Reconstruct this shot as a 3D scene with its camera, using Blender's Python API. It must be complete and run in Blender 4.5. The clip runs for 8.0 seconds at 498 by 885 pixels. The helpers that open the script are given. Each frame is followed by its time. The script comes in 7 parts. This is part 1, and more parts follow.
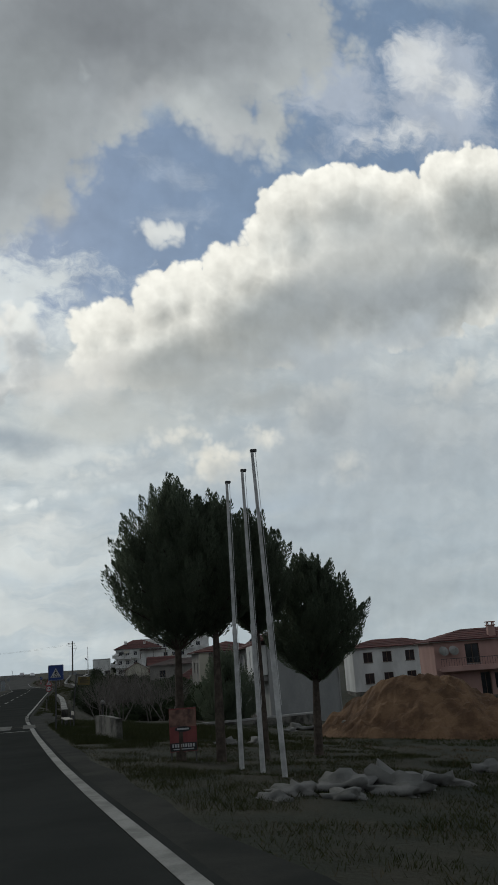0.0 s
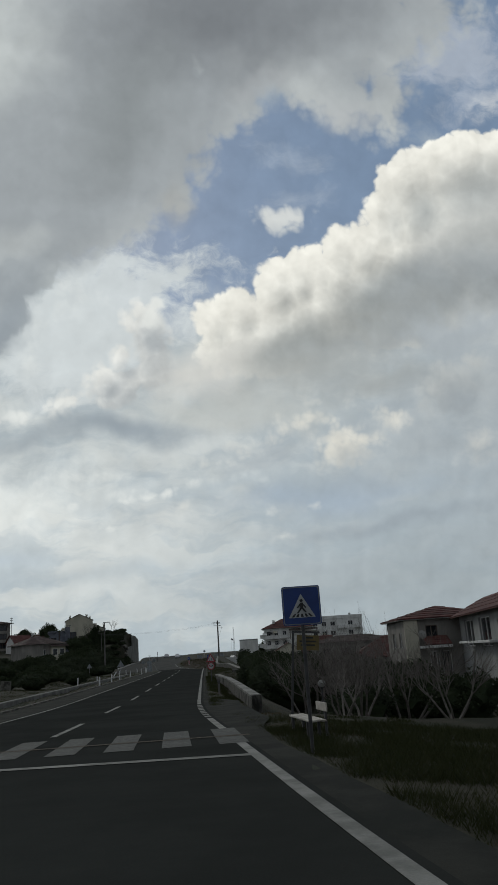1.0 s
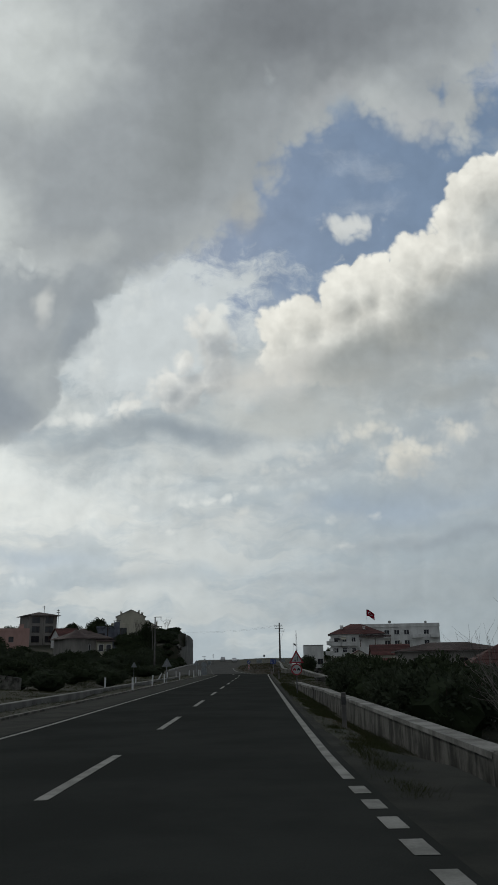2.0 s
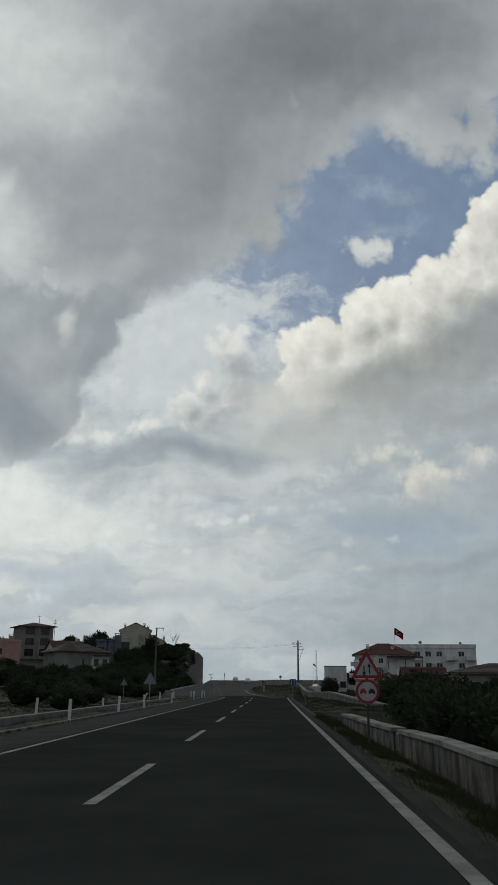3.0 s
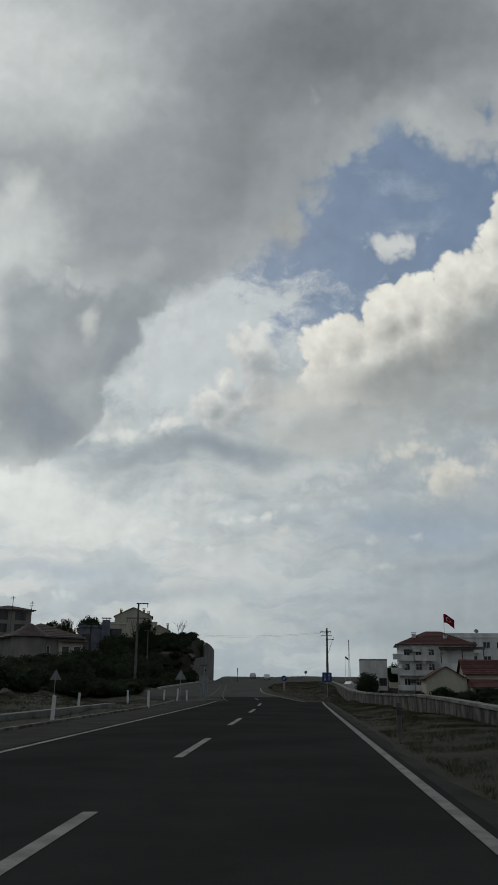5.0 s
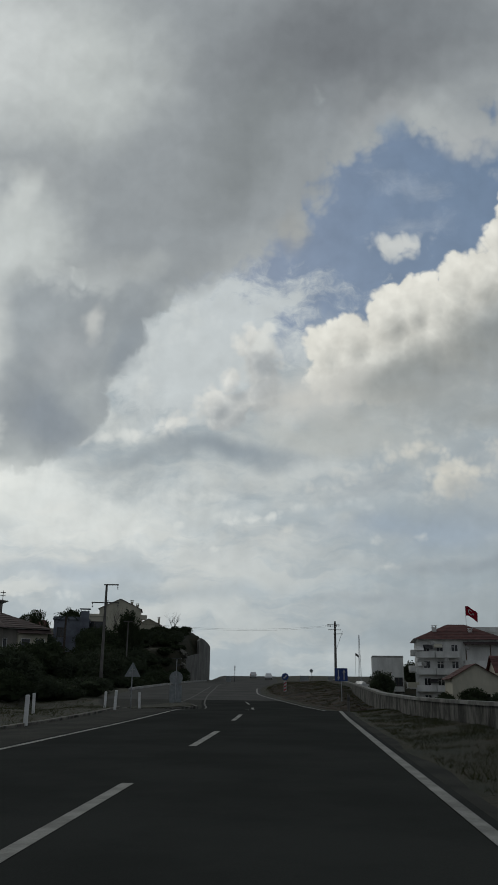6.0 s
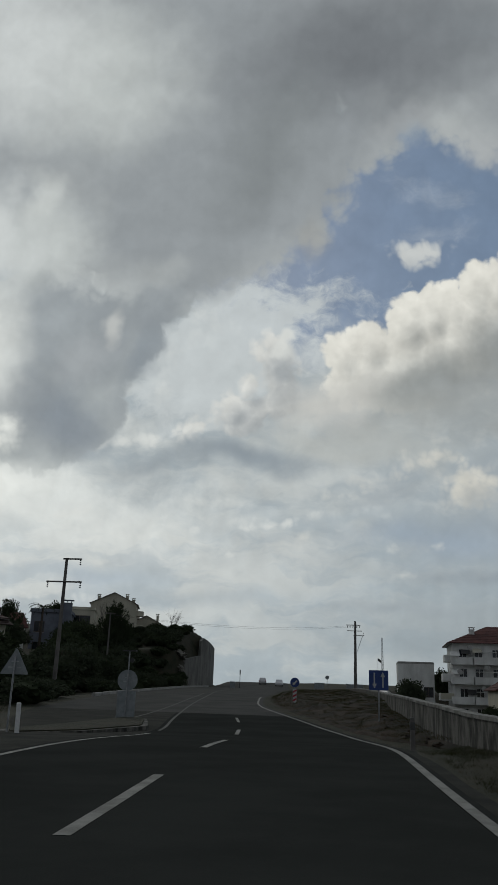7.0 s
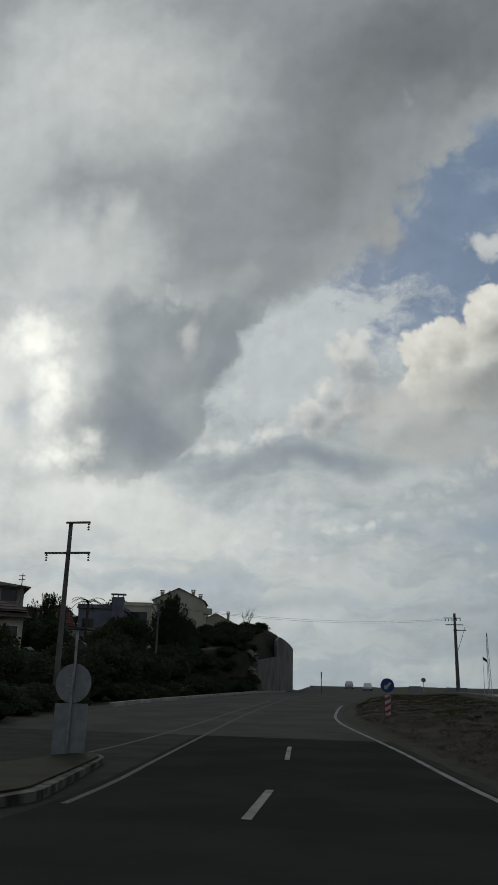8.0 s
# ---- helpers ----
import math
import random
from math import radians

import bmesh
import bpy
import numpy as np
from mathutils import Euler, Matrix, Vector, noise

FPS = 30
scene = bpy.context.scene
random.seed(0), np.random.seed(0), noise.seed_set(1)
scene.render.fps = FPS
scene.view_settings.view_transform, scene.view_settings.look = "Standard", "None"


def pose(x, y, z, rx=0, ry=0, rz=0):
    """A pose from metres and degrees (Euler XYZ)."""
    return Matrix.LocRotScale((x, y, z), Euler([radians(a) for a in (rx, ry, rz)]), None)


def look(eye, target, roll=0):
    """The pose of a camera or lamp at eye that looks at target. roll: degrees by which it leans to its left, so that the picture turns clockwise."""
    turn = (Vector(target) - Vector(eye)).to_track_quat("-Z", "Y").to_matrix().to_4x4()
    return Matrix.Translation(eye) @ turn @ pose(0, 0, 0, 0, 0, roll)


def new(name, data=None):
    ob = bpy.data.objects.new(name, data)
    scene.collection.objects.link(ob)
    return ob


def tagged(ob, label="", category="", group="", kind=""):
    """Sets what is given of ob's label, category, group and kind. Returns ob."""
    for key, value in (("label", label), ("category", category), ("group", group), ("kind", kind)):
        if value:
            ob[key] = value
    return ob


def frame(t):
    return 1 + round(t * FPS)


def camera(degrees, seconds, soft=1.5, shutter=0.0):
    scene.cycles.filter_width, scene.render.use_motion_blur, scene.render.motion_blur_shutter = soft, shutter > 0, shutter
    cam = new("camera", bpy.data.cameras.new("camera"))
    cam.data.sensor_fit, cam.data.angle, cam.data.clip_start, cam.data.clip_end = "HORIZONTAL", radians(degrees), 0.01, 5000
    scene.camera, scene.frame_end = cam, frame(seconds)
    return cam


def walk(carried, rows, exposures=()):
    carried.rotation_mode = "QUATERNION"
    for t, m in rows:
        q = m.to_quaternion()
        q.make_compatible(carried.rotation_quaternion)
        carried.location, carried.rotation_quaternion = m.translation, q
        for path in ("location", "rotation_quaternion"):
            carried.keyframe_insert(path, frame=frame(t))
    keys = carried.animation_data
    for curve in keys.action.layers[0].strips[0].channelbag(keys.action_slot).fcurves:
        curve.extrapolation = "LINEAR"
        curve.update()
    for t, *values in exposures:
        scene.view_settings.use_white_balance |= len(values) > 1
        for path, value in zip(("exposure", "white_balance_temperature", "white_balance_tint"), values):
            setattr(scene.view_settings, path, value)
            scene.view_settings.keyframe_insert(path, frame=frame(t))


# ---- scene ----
cam = camera(35.2, 8.0)
PATH = [
    (0, (4.147, -3.874, 2.64), (4.61, -2.003, 3.174), -4.0),
    (0.1, (3.92, -1.482, 2.56), (4.336, 0.401, 3.088), -4.3),
    (0.2, (3.684, 0.974, 2.502), (4.059, 2.868, 3.025), -4.5),
    (0.3, (3.447, 3.397, 2.436), (3.784, 5.298, 2.957), -4.3),
    (0.4, (3.286, 5.847, 2.384), (3.585, 7.757, 2.896), -4.8),
    (0.5, (2.993, 8.153, 2.279), (3.264, 10.068, 2.788), -4.4),
    (1, (2.08, 19.709, 1.94), (2.222, 21.635, 2.459), -3.8),
    (1.2, (1.722, 24.3, 1.853), (1.81, 26.23, 2.374), -2.9),
    (1.5, (1.219, 31.269, 1.709), (1.251, 33.198, 2.236), -2.3),
    (3, (0.346, 64.925, 1.314), (0.287, 66.834, 1.906), 0.4),
    (3.5, (0.292, 75.27, 1.238), (0.236, 77.172, 1.854), 0.2),
    (4, (0.278, 85.15, 1.249), (0.214, 87.054, 1.857), 0.4),
    (4.5, (0.268, 94.959, 1.225), (0.182, 96.868, 1.819), 0.4),
    (5, (0.255, 105.242, 1.229), (0.139, 107.151, 1.815), 0.7),
    (6.5, (0.36, 136.17, 1.155), (0.226, 138.077, 1.742), 0.95),
    (7, (0.241, 146.372, 1.223), (0.07, 148.272, 1.823), 2.0),
    (7.5, (0.102, 155.728, 1.35), (-0.162, 157.612, 1.969), 3.2),
    (8, (-0.336, 165.492, 1.363), (-0.706, 167.362, 1.968), 1.5),
]
walk(cam, [(t, look(eye, target, roll)) for t, eye, target, roll in PATH], [(0, 0.15, 6420, 6.0), (1, 0.06, 6420, 6.0), (3, -0.06, 6420, 6.0), (4.8, -0.12, 6420, 6.0), (6.5, -0.15, 6420, 6.0), (7.5, -0.2, 6420, 6.0), (8, -0.24, 6420, 6.0)])


# ---- sky, sun and exposure ----
def lin(r, g, b):
    """sRGB 0 to 255 into a linear colour."""
    out = []
    for v in (r, g, b):
        v /= 255
        out.append(v / 12.92 if v <= 0.04045 else ((v + 0.055) / 1.055) ** 2.4)
    return (*out, 1.0)


SUN_TURN, SUN_HEIGHT = radians(26), radians(30)

world = bpy.data.worlds.new("cloudy_sky")
scene.world = world
world.use_nodes = True
wt = world.node_tree
wt.nodes.clear()


def link(tree, value, socket):
    if isinstance(value, bpy.types.NodeSocket):
        tree.links.new(value, socket)
    else:
        socket.default_value = value


def math_node(tree, op, a, b=0.0, clamp=False):
    n = tree.nodes.new("ShaderNodeMath")
    n.operation, n.use_clamp = op, clamp
    link(tree, a, n.inputs[0])
    link(tree, b, n.inputs[1])
    return n.outputs[0]


def vec_node(tree, op, a, b=(0, 0, 0)):
    n = tree.nodes.new("ShaderNodeVectorMath")
    n.operation = op
    link(tree, a, n.inputs[0])
    link(tree, b, n.inputs[1])
    return n.outputs["Value"] if op in ("DOT_PRODUCT", "LENGTH") else n.outputs["Vector"]


def noise_node(tree, vector, scale, detail=5.0, rough=0.55):
    n = tree.nodes.new("ShaderNodeTexNoise")
    link(tree, vector, n.inputs["Vector"])
    n.inputs["Scale"].default_value, n.inputs["Detail"].default_value, n.inputs["Roughness"].default_value = scale, detail, rough
    return n


def mix_node(tree, fac, a, b, blend="MIX"):
    n = tree.nodes.new("ShaderNodeMix")
    n.data_type, n.blend_type = "RGBA", blend
    link(tree, fac, n.inputs[0])
    link(tree, a, n.inputs[6])
    link(tree, b, n.inputs[7])
    return n.outputs[2]


def ramp_node(tree, value, low, high, smooth=True):
    n = tree.nodes.new("ShaderNodeMapRange")
    n.interpolation_type = "SMOOTHSTEP" if smooth else "LINEAR"
    link(tree, value, n.inputs[0])
    n.inputs[1].default_value, n.inputs[2].default_value = low, high
    return n.outputs[0]


# The sky's own chart: a flat map of the directions ahead, in hundredths, u to the right and v down.
yaw, pitch, roll = 0.0451, 0.2996, 0.0134
ahead = Vector((-math.sin(yaw) * math.cos(pitch), math.cos(yaw) * math.cos(pitch), math.sin(pitch)))
level = Vector((math.cos(yaw), math.sin(yaw), 0))
above = level.cross(ahead)
right = math.cos(roll) * level + math.sin(roll) * above
over = math.cos(roll) * above - math.sin(roll) * level
coords = wt.nodes.new("ShaderNodeTexCoord").outputs["Generated"]
depth = math_node(wt, "MAXIMUM", vec_node(wt, "DOT_PRODUCT", coords, tuple(ahead)), 0.12)
u = math_node(wt, "ADD", math_node(wt, "MULTIPLY", math_node(wt, "DIVIDE", vec_node(wt, "DOT_PRODUCT", coords, tuple(right)), depth), 13.906), 4.41)
v = math_node(wt, "SUBTRACT", 7.84, math_node(wt, "MULTIPLY", math_node(wt, "DIVIDE", vec_node(wt, "DOT_PRODUCT", coords, tuple(over)), depth), 13.906))
chart_node = wt.nodes.new("ShaderNodeCombineXYZ")
link(wt, u, chart_node.inputs[0])
link(wt, v, chart_node.inputs[1])
chart = chart_node.outputs[0]


def warped(scale, amount, detail, base):
    """The chart, pushed about by noise."""
    pushes = []
    for shift in ((0, 0, 0), (31.7, 17.3, 0)):
        field = noise_node(wt, vec_node(wt, "ADD", chart, shift), scale, detail)
        field.noise_dimensions = "2D"
        pushes.append(math_node(wt, "MULTIPLY", math_node(wt, "SUBTRACT", field.outputs["Fac"], 0.5), amount * 1.3))
    n = wt.nodes.new("ShaderNodeCombineXYZ")
    link(wt, pushes[0], n.inputs[0])
    link(wt, pushes[1], n.inputs[1])
    return vec_node(wt, "ADD", base, n.outputs[0])


drift = warped(0.5, 0.8, 2.0, chart)
curl = warped(2.2, 0.1, 2.0, warped(0.8, 0.12, 1.0, chart))
drift_small = warped(1.1, 0.45, 3.0, chart)


def noise_flat(vector, scale, detail=5.0, rough=0.55):
    n = noise_node(wt, vector, scale, detail, rough)
    n.noise_dimensions = "2D"
    return n.outputs["Fac"]


def billow(vector, scale):
    """Round heads, side by side: 0 in the creases, about 1 on the heads."""
    n = wt.nodes.new("ShaderNodeTexVoronoi")
    n.voronoi_dimensions, n.feature = "2D", "SMOOTH_F1"
    link(wt, vector, n.inputs["Vector"])
    n.inputs["Scale"].default_value, n.inputs["Smoothness"].default_value = scale, 0.35
    return math_node(wt, "SUBTRACT", 1.0, math_node(wt, "MULTIPLY", math_node(wt, "POWER", n.outputs["Distance"], 2.0), 1.7))


def union(vector, rows):
    """How deep a place lies in a union of ovals (x, y, half sizes, turn), in chart units; negative outside."""
    best = None
    for x, y, rx, ry, turn in rows:
        m = wt.nodes.new("ShaderNodeMapping")
        m.vector_type = "TEXTURE"
        link(wt, vector, m.inputs["Vector"])
        m.inputs["Location"].default_value = (x / 100, y / 100, 0)
        m.inputs["Rotation"].default_value = (0, 0, radians(turn))
        m.inputs["Scale"].default_value = (rx / 100, ry / 100, 1)
        d = math_node(wt, "MULTIPLY", math_node(wt, "SUBTRACT", 1.0, vec_node(wt, "LENGTH", m.outputs[0])), min(rx, ry) / 100)
        best = d if best is None else math_node(wt, "MAXIMUM", best, d)
    return best


drift_break = noise_flat(drift, 0.8, 8.0, 0.6)
slow_break = noise_flat(chart, 0.9, 3.0, 0.5)
tufts = noise_flat(vec_node(wt, "MULTIPLY", drift_small, (0.8, 1.25, 1)), 2.6, 6.0, 0.62)

sky_tex = wt.nodes.new("ShaderNodeTexSky")
sky_tex.sky_type, sky_tex.sun_disc = "NISHITA", False
link(wt, coords, sky_tex.inputs["Vector"])
sky_tex.sun_elevation, sky_tex.sun_rotation = SUN_HEIGHT, -SUN_TURN
# heavy cloud all round and behind, over clear blue
cover = ramp_node(wt, noise_node(wt, coords, 1.6, 6.0).outputs["Fac"], 0.22, 0.44)
blue = mix_node(wt, 1.0, sky_tex.outputs[0], (0.078, 0.074, 0.073, 1), "MULTIPLY")
blue = mix_node(wt, 0.7, blue, lin(119, 138, 163))
away = ramp_node(wt, depth, 0.80, 0.62)
state = {"sky": mix_node(wt, math_node(wt, "MULTIPLY", cover, away), blue, lin(137, 141, 147))}


def after(vector):
    """The same vector, but worked out only once the sky so far is: it keeps the long chain of clouds in order."""
    n = wt.nodes.new("ShaderNodeVectorMath")
    n.operation = "MULTIPLY_ADD"
    link(wt, state["sky"], n.inputs[0])
    n.inputs[1].default_value = (1e-9, 1e-9, 0)
    link(wt, vector, n.inputs[2])
    return n.outputs[0]


def cloud(x, y, rx, ry, turn, colour, soft=0.8, strength=1.0):
    """Lays one soft bank of cloud over the sky so far: its centre and half sizes on the chart, its turn, colour, softness of rim and cover."""
    d = union(after(drift), ((x, y, rx, ry, turn),))
    far = math_node(wt, "ADD", math_node(wt, "DIVIDE", d, min(rx, ry) / 100), math_node(wt, "MULTIPLY", math_node(wt, "SUBTRACT", drift_break, 0.5), 1.0))
    fac = math_node(wt, "MULTIPLY", ramp_node(wt, far, -soft / 3, soft), strength)
    state["sky"] = mix_node(wt, fac, state["sky"], lin(*colour))


def soft_cloud(x, y, rx, ry, turn, colour, strength=1.0, ragged=0.3):
    """A smooth shade or glow within a cloud: its centre and half sizes on the chart, its turn and colour."""
    d = math_node(wt, "DIVIDE", union(after(drift_small), ((x, y, rx, ry, turn),)), min(rx, ry) / 100)
    far = math_node(wt, "ADD", d, math_node(wt, "MULTIPLY", math_node(wt, "SUBTRACT", slow_break, 0.5), ragged))
    state["sky"] = mix_node(wt, math_node(wt, "MULTIPLY", ramp_node(wt, far, 0.0, 0.85), strength), state["sky"], lin(*colour))


def rough_heads(push):
    """The chart moved towards the light, and the roughness of heaped cloud there."""
    at = vec_node(wt, "ADD", curl, push)
    d = math_node(wt, "SUBTRACT", billow(at, 1.5), 0.7)
    d = math_node(wt, "ADD", d, math_node(wt, "MULTIPLY", math_node(wt, "SUBTRACT", billow(at, 3.9), 0.7), 0.55))
    d = math_node(wt, "ADD", d, math_node(wt, "MULTIPLY", math_node(wt, "SUBTRACT", billow(at, 9.5), 0.7), 0.22))
    return push, math_node(wt, "ADD", d, math_node(wt, "MULTIPLY", math_node(wt, "SUBTRACT", noise_flat(at, 2.0, 7.0, 0.6), 0.5), 0.9))


HERE, UP_LEFT, DOWN_LEFT = rough_heads((0, 0, 0)), rough_heads((-0.12, -0.3, 0)), rough_heads((-0.6, 0.2, 0))


def heap_cloud(rows, lit, shade, light, rim, soft, depth_low, depth_high, strength=1.0, model=0.0):
    """A heaped cloud lit from one side: where the cloud lies thin towards the light it takes the lit colour, deep behind it the shade."""
    faces = []
    for push, heads in (HERE, light):
        d = union(vec_node(wt, "ADD", after(curl), push), rows)
        faces.append(math_node(wt, "ADD", d, math_node(wt, "MULTIPLY", heads, rim * (0.3 if faces else 1.0))))
    colour = mix_node(wt, ramp_node(wt, faces[1], depth_low, depth_high), lin(*lit), lin(*shade))
    if model:
        n = wt.nodes.new("ShaderNodeVectorMath")
        n.operation = "SCALE"
        link(wt, colour, n.inputs[0])
        link(wt, math_node(wt, "ADD", 1.0 - 0.2 * model, math_node(wt, "MULTIPLY", math_node(wt, "SUBTRACT", HERE[1], light[1]), model)), n.inputs["Scale"])
        colour = n.outputs[0]
    state["sky"] = mix_node(wt, math_node(wt, "MULTIPLY", ramp_node(wt, faces[0], 0.0, soft), strength), state["sky"], colour)


def torn_cloud(rows, colour, rim, soft, strength=1.0):
    """A thin torn sheet: streaks and small tufts with the sky between them."""
    d = math_node(wt, "ADD", union(after(drift_small), rows), math_node(wt, "MULTIPLY", math_node(wt, "SUBTRACT", tufts, 0.5), rim))
    state["sky"] = mix_node(wt, math_node(wt, "MULTIPLY", ramp_node(wt, d, -0.05, soft), strength), state["sky"], lin(*colour))


# a high veil with streaks, open where the blue shows
streaks = noise_flat(vec_node(wt, "MULTIPLY", drift_small, (0.55, 1.35, 1)), 0.9, 6.0, 0.58)
veil = mix_node(wt, ramp_node(wt, streaks, 0.32, 0.68), lin(170, 178, 184), lin(201, 204, 204))
gap = math_node(wt, "ADD", union(drift_small, ((650, 400, 330, 160, -22), (1090, 130, 360, 190, -8), (480, 520, 130, 90, -20))), math_node(wt, "MULTIPLY", math_node(wt, "SUBTRACT", drift_break, 0.5), 1.2))
front = ramp_node(wt, depth, 0.70, 0.82)
state["sky"] = mix_node(wt, math_node(wt, "MULTIPLY", ramp_node(wt, gap, 0.35, -0.5), front), state["sky"], veil)
cloud(500, 1270, 1700, 210, 0, (174, 183, 188), 0.9, 0.85)
cloud(1040, 1000, 480, 190, 0, (157, 166, 174), 0.85, 0.8)
cloud(700, 1030, 300, 60, 0, (169, 180, 187), 0.9, 0.6)
cloud(10, 970, 380, 130, 0, (222, 224, 223), 0.85, 0.8)
cloud(950, 930, 420, 230, 0, (166, 174, 181), 0.9, 0.5)
cloud(-60, 890, 340, 110, 0, (234, 235, 232), 0.9, 0.85)
# thin wisps in the blue
torn_cloud(((1000, 150, 150, 90, 0), (1060, 230, 110, 50, -15), (1230, 130, 140, 150, 0)), (172, 178, 190), 0.9, 0.6, 0.75)
torn_cloud(((1180, 85, 80, 70, 10), (1140, 222, 96, 34, -10), (1270, 130, 70, 50, 0), (1085, 245, 50, 24, -10)), (204, 205, 207), 0.6, 0.45, 0.9)
torn_cloud(((330, 620, 190, 130, -38), (420, 560, 150, 60, -22), (520, 530, 110, 24, -8), (470, 620, 60, 40, -30)), (204, 208, 210), 0.95, 0.45, 0.95)
torn_cloud(((700, 405, 70, 22, -6), (740, 400, 40, 18, 0), (690, 330, 90, 30, 10)), (168, 177, 191), 0.5, 0.4, 0.6)
heap_cloud(((664, 444, 46, 26, -5), (706, 434, 44, 26, -10), (690, 456, 50, 16, 0)), (214, 214, 212), (186, 190, 194), UP_LEFT, 0.2, 0.2, -0.1, 0.3, 0.9)
# small heads before the bank, and the bank itself
heap_cloud(((385, 668, 42, 34, -30), (350, 706, 60, 36, -35), (440, 660, 70, 44, -20), (300, 748, 80, 24, -12), (430, 622, 44, 48, -20), (410, 720, 110, 50, -14)), (222, 220, 216), (172, 175, 178), UP_LEFT, 0.3, 0.26, -0.12, 0.42, 0.9, 0.08)
heap_cloud(((452, 590, 21, 20, 0), (440, 612, 26, 20, 0), (483, 652, 13, 9, 0), (388, 660, 16, 12, 0)), (221, 221, 218), (196, 198, 198), UP_LEFT, 0.08, 0.12, -0.05, 0.25, 0.9)
BANK = ((548, 616, 40, 46, 0), (600, 604, 52, 50, 0), (664, 566, 50, 74, 10), (700, 546, 46, 62, 0), (738, 540, 36, 62, 0), (782, 514, 44, 74, 0), (822, 506, 50, 70, 0), (872, 424, 48, 88, 10), (930, 404, 80, 92, -10),
        (1040, 372, 150, 92, -6), (1160, 386, 140, 100, 0), (1300, 350, 150, 130, -12), (690, 628, 190, 84, -16), (900, 560, 260, 120, -14), (1140, 490, 300, 150, -8))
heap_cloud(BANK, (234, 230, 222), (150, 153, 153), UP_LEFT, 0.16, 0.1, -0.06, 0.9, 1.0, 0.08)
soft_cloud(1090, 440, 280, 130, -10, (188, 189, 188), 0.7)
cloud(800, 676, 300, 44, -8, (150, 153, 153), 0.95, 0.85)
cloud(870, 622, 230, 56, -12, (152, 154, 153), 0.95, 0.8)
cloud(1130, 530, 300, 70, -12, (150, 155, 160), 0.95, 0.75)
cloud(1050, 640, 330, 50, -8, (172, 178, 184), 0.9, 0.8)
cloud(690, 712, 170, 40, -8, (166, 168, 167), 0.95, 0.8)
cloud(530, 690, 120, 50, -22, (205, 203, 199), 0.9, 0.9)
# tiers below it
cloud(590, 775, 230, 45, 0, (187, 188, 185), 0.8, 0.7)
cloud(850, 735, 170, 40, 0, (160, 163, 163), 0.9, 0.8)
heap_cloud(((985, 755, 85, 60, -10), (1030, 710, 50, 30, 0)), (194, 194, 191), (150, 155, 159), UP_LEFT, 0.24, 0.4, -0.1, 0.5, 0.9)
heap_cloud(((735, 765, 60, 22, -4), (790, 850, 66, 52, -20), (748, 882, 38, 24, 0), (680, 812, 70, 24, 0), (1020, 865, 60, 45, -20), (1270, 700, 130, 50, -30)), (216, 213, 206), (180, 181, 180), UP_LEFT, 0.3, 0.5, -0.1, 0.6, 0.85)
cloud(640, 860, 70, 34, -15, (164, 171, 178), 0.9, 0.6)
heap_cloud(((195, 772, 90, 18, -4), (300, 752, 60, 14, -8), (118, 776, 30, 20, -30)), (223, 223, 220), (184, 188, 191), UP_LEFT, 0.2, 0.25, -0.1, 0.25, 0.85)
cloud(355, 812, 180, 24, 2, (148, 156, 164), 0.95, 0.95)
cloud(215, 815, 120, 26, 0, (160, 167, 173), 0.95, 0.85)
heap_cloud(((90, 888, 130, 16, -4), (60, 925, 110, 15, -3), (230, 946, 110, 12, -6), (150, 978, 66, 14, -6), (345, 930, 80, 10, -8), (20, 1000, 60, 16, 0), (330, 880, 120, 14, 4), (560, 900, 90, 14, -4)), (221, 222, 220), (190, 195, 198), UP_LEFT, 0.22, 0.3, -0.1, 0.25, 0.75)
heap_cloud(((620, 835, 80, 16, -8), (520, 870, 60, 12, 0), (860, 800, 70, 26, 10), (250, 1046, 20, 9, 0)), (212, 210, 205), (184, 187, 188), UP_LEFT, 0.22, 0.3, -0.1, 0.3, 0.7)
cloud(140, 975, 70, 15, -8, (213, 214, 213), 0.9, 0.7)
cloud(455, 945, 46, 20, -10, (205, 206, 205), 0.9, 0.7)
cloud(320, 935, 130, 14, -6, (209, 211, 210), 0.9, 0.6)
cloud(1160, 790, 400, 190, 0, (154, 160, 166), 0.95, 0.65)
# the heavy cloud overhead and its trailing arm, with bright tufts behind its edge
heap_cloud(((262, 610, 34, 70, 32), (225, 690, 30, 60, 34), (178, 752, 36, 34, 40), (320, 560, 50, 50, 30)), (220, 221, 219), (196, 200, 202), UP_LEFT, 0.4, 0.6, -0.1, 0.5, 0.7)
ARM = ((212, 498, 78, 84, -45), (150, 575, 84, 84, -55), (122, 655, 90, 70, -62), (92, 730, 84, 60, -48), (36, 786, 70, 50, -14), (-60, 720, 110, 120, 0), (10, 600, 150, 150, 0))
heap_cloud(ARM, (180, 184, 185), (152, 157, 162), DOWN_LEFT, 0.16, 0.12, -0.2, 0.9)
MASS = ((640, 50, 440, 190, 2), (770, 205, 120, 88, 12), (870, 240, 70, 84, 20), (575, 215, 90, 110, 0), (200, 210, 420, 330, 0), (-160, 150, 300, 330, 0), (312, 374, 128, 112, -40), (486, 386, 50, 76, 6), (532, 366, 26, 36, 0), (446, 330, 60, 90, 0))
heap_cloud(MASS, (182, 185, 186), (155, 159, 163), DOWN_LEFT, 0.3, 0.42, -0.2, 0.9)
soft_cloud(310, 470, 110, 70, -40, (148, 152, 156), 0.7)
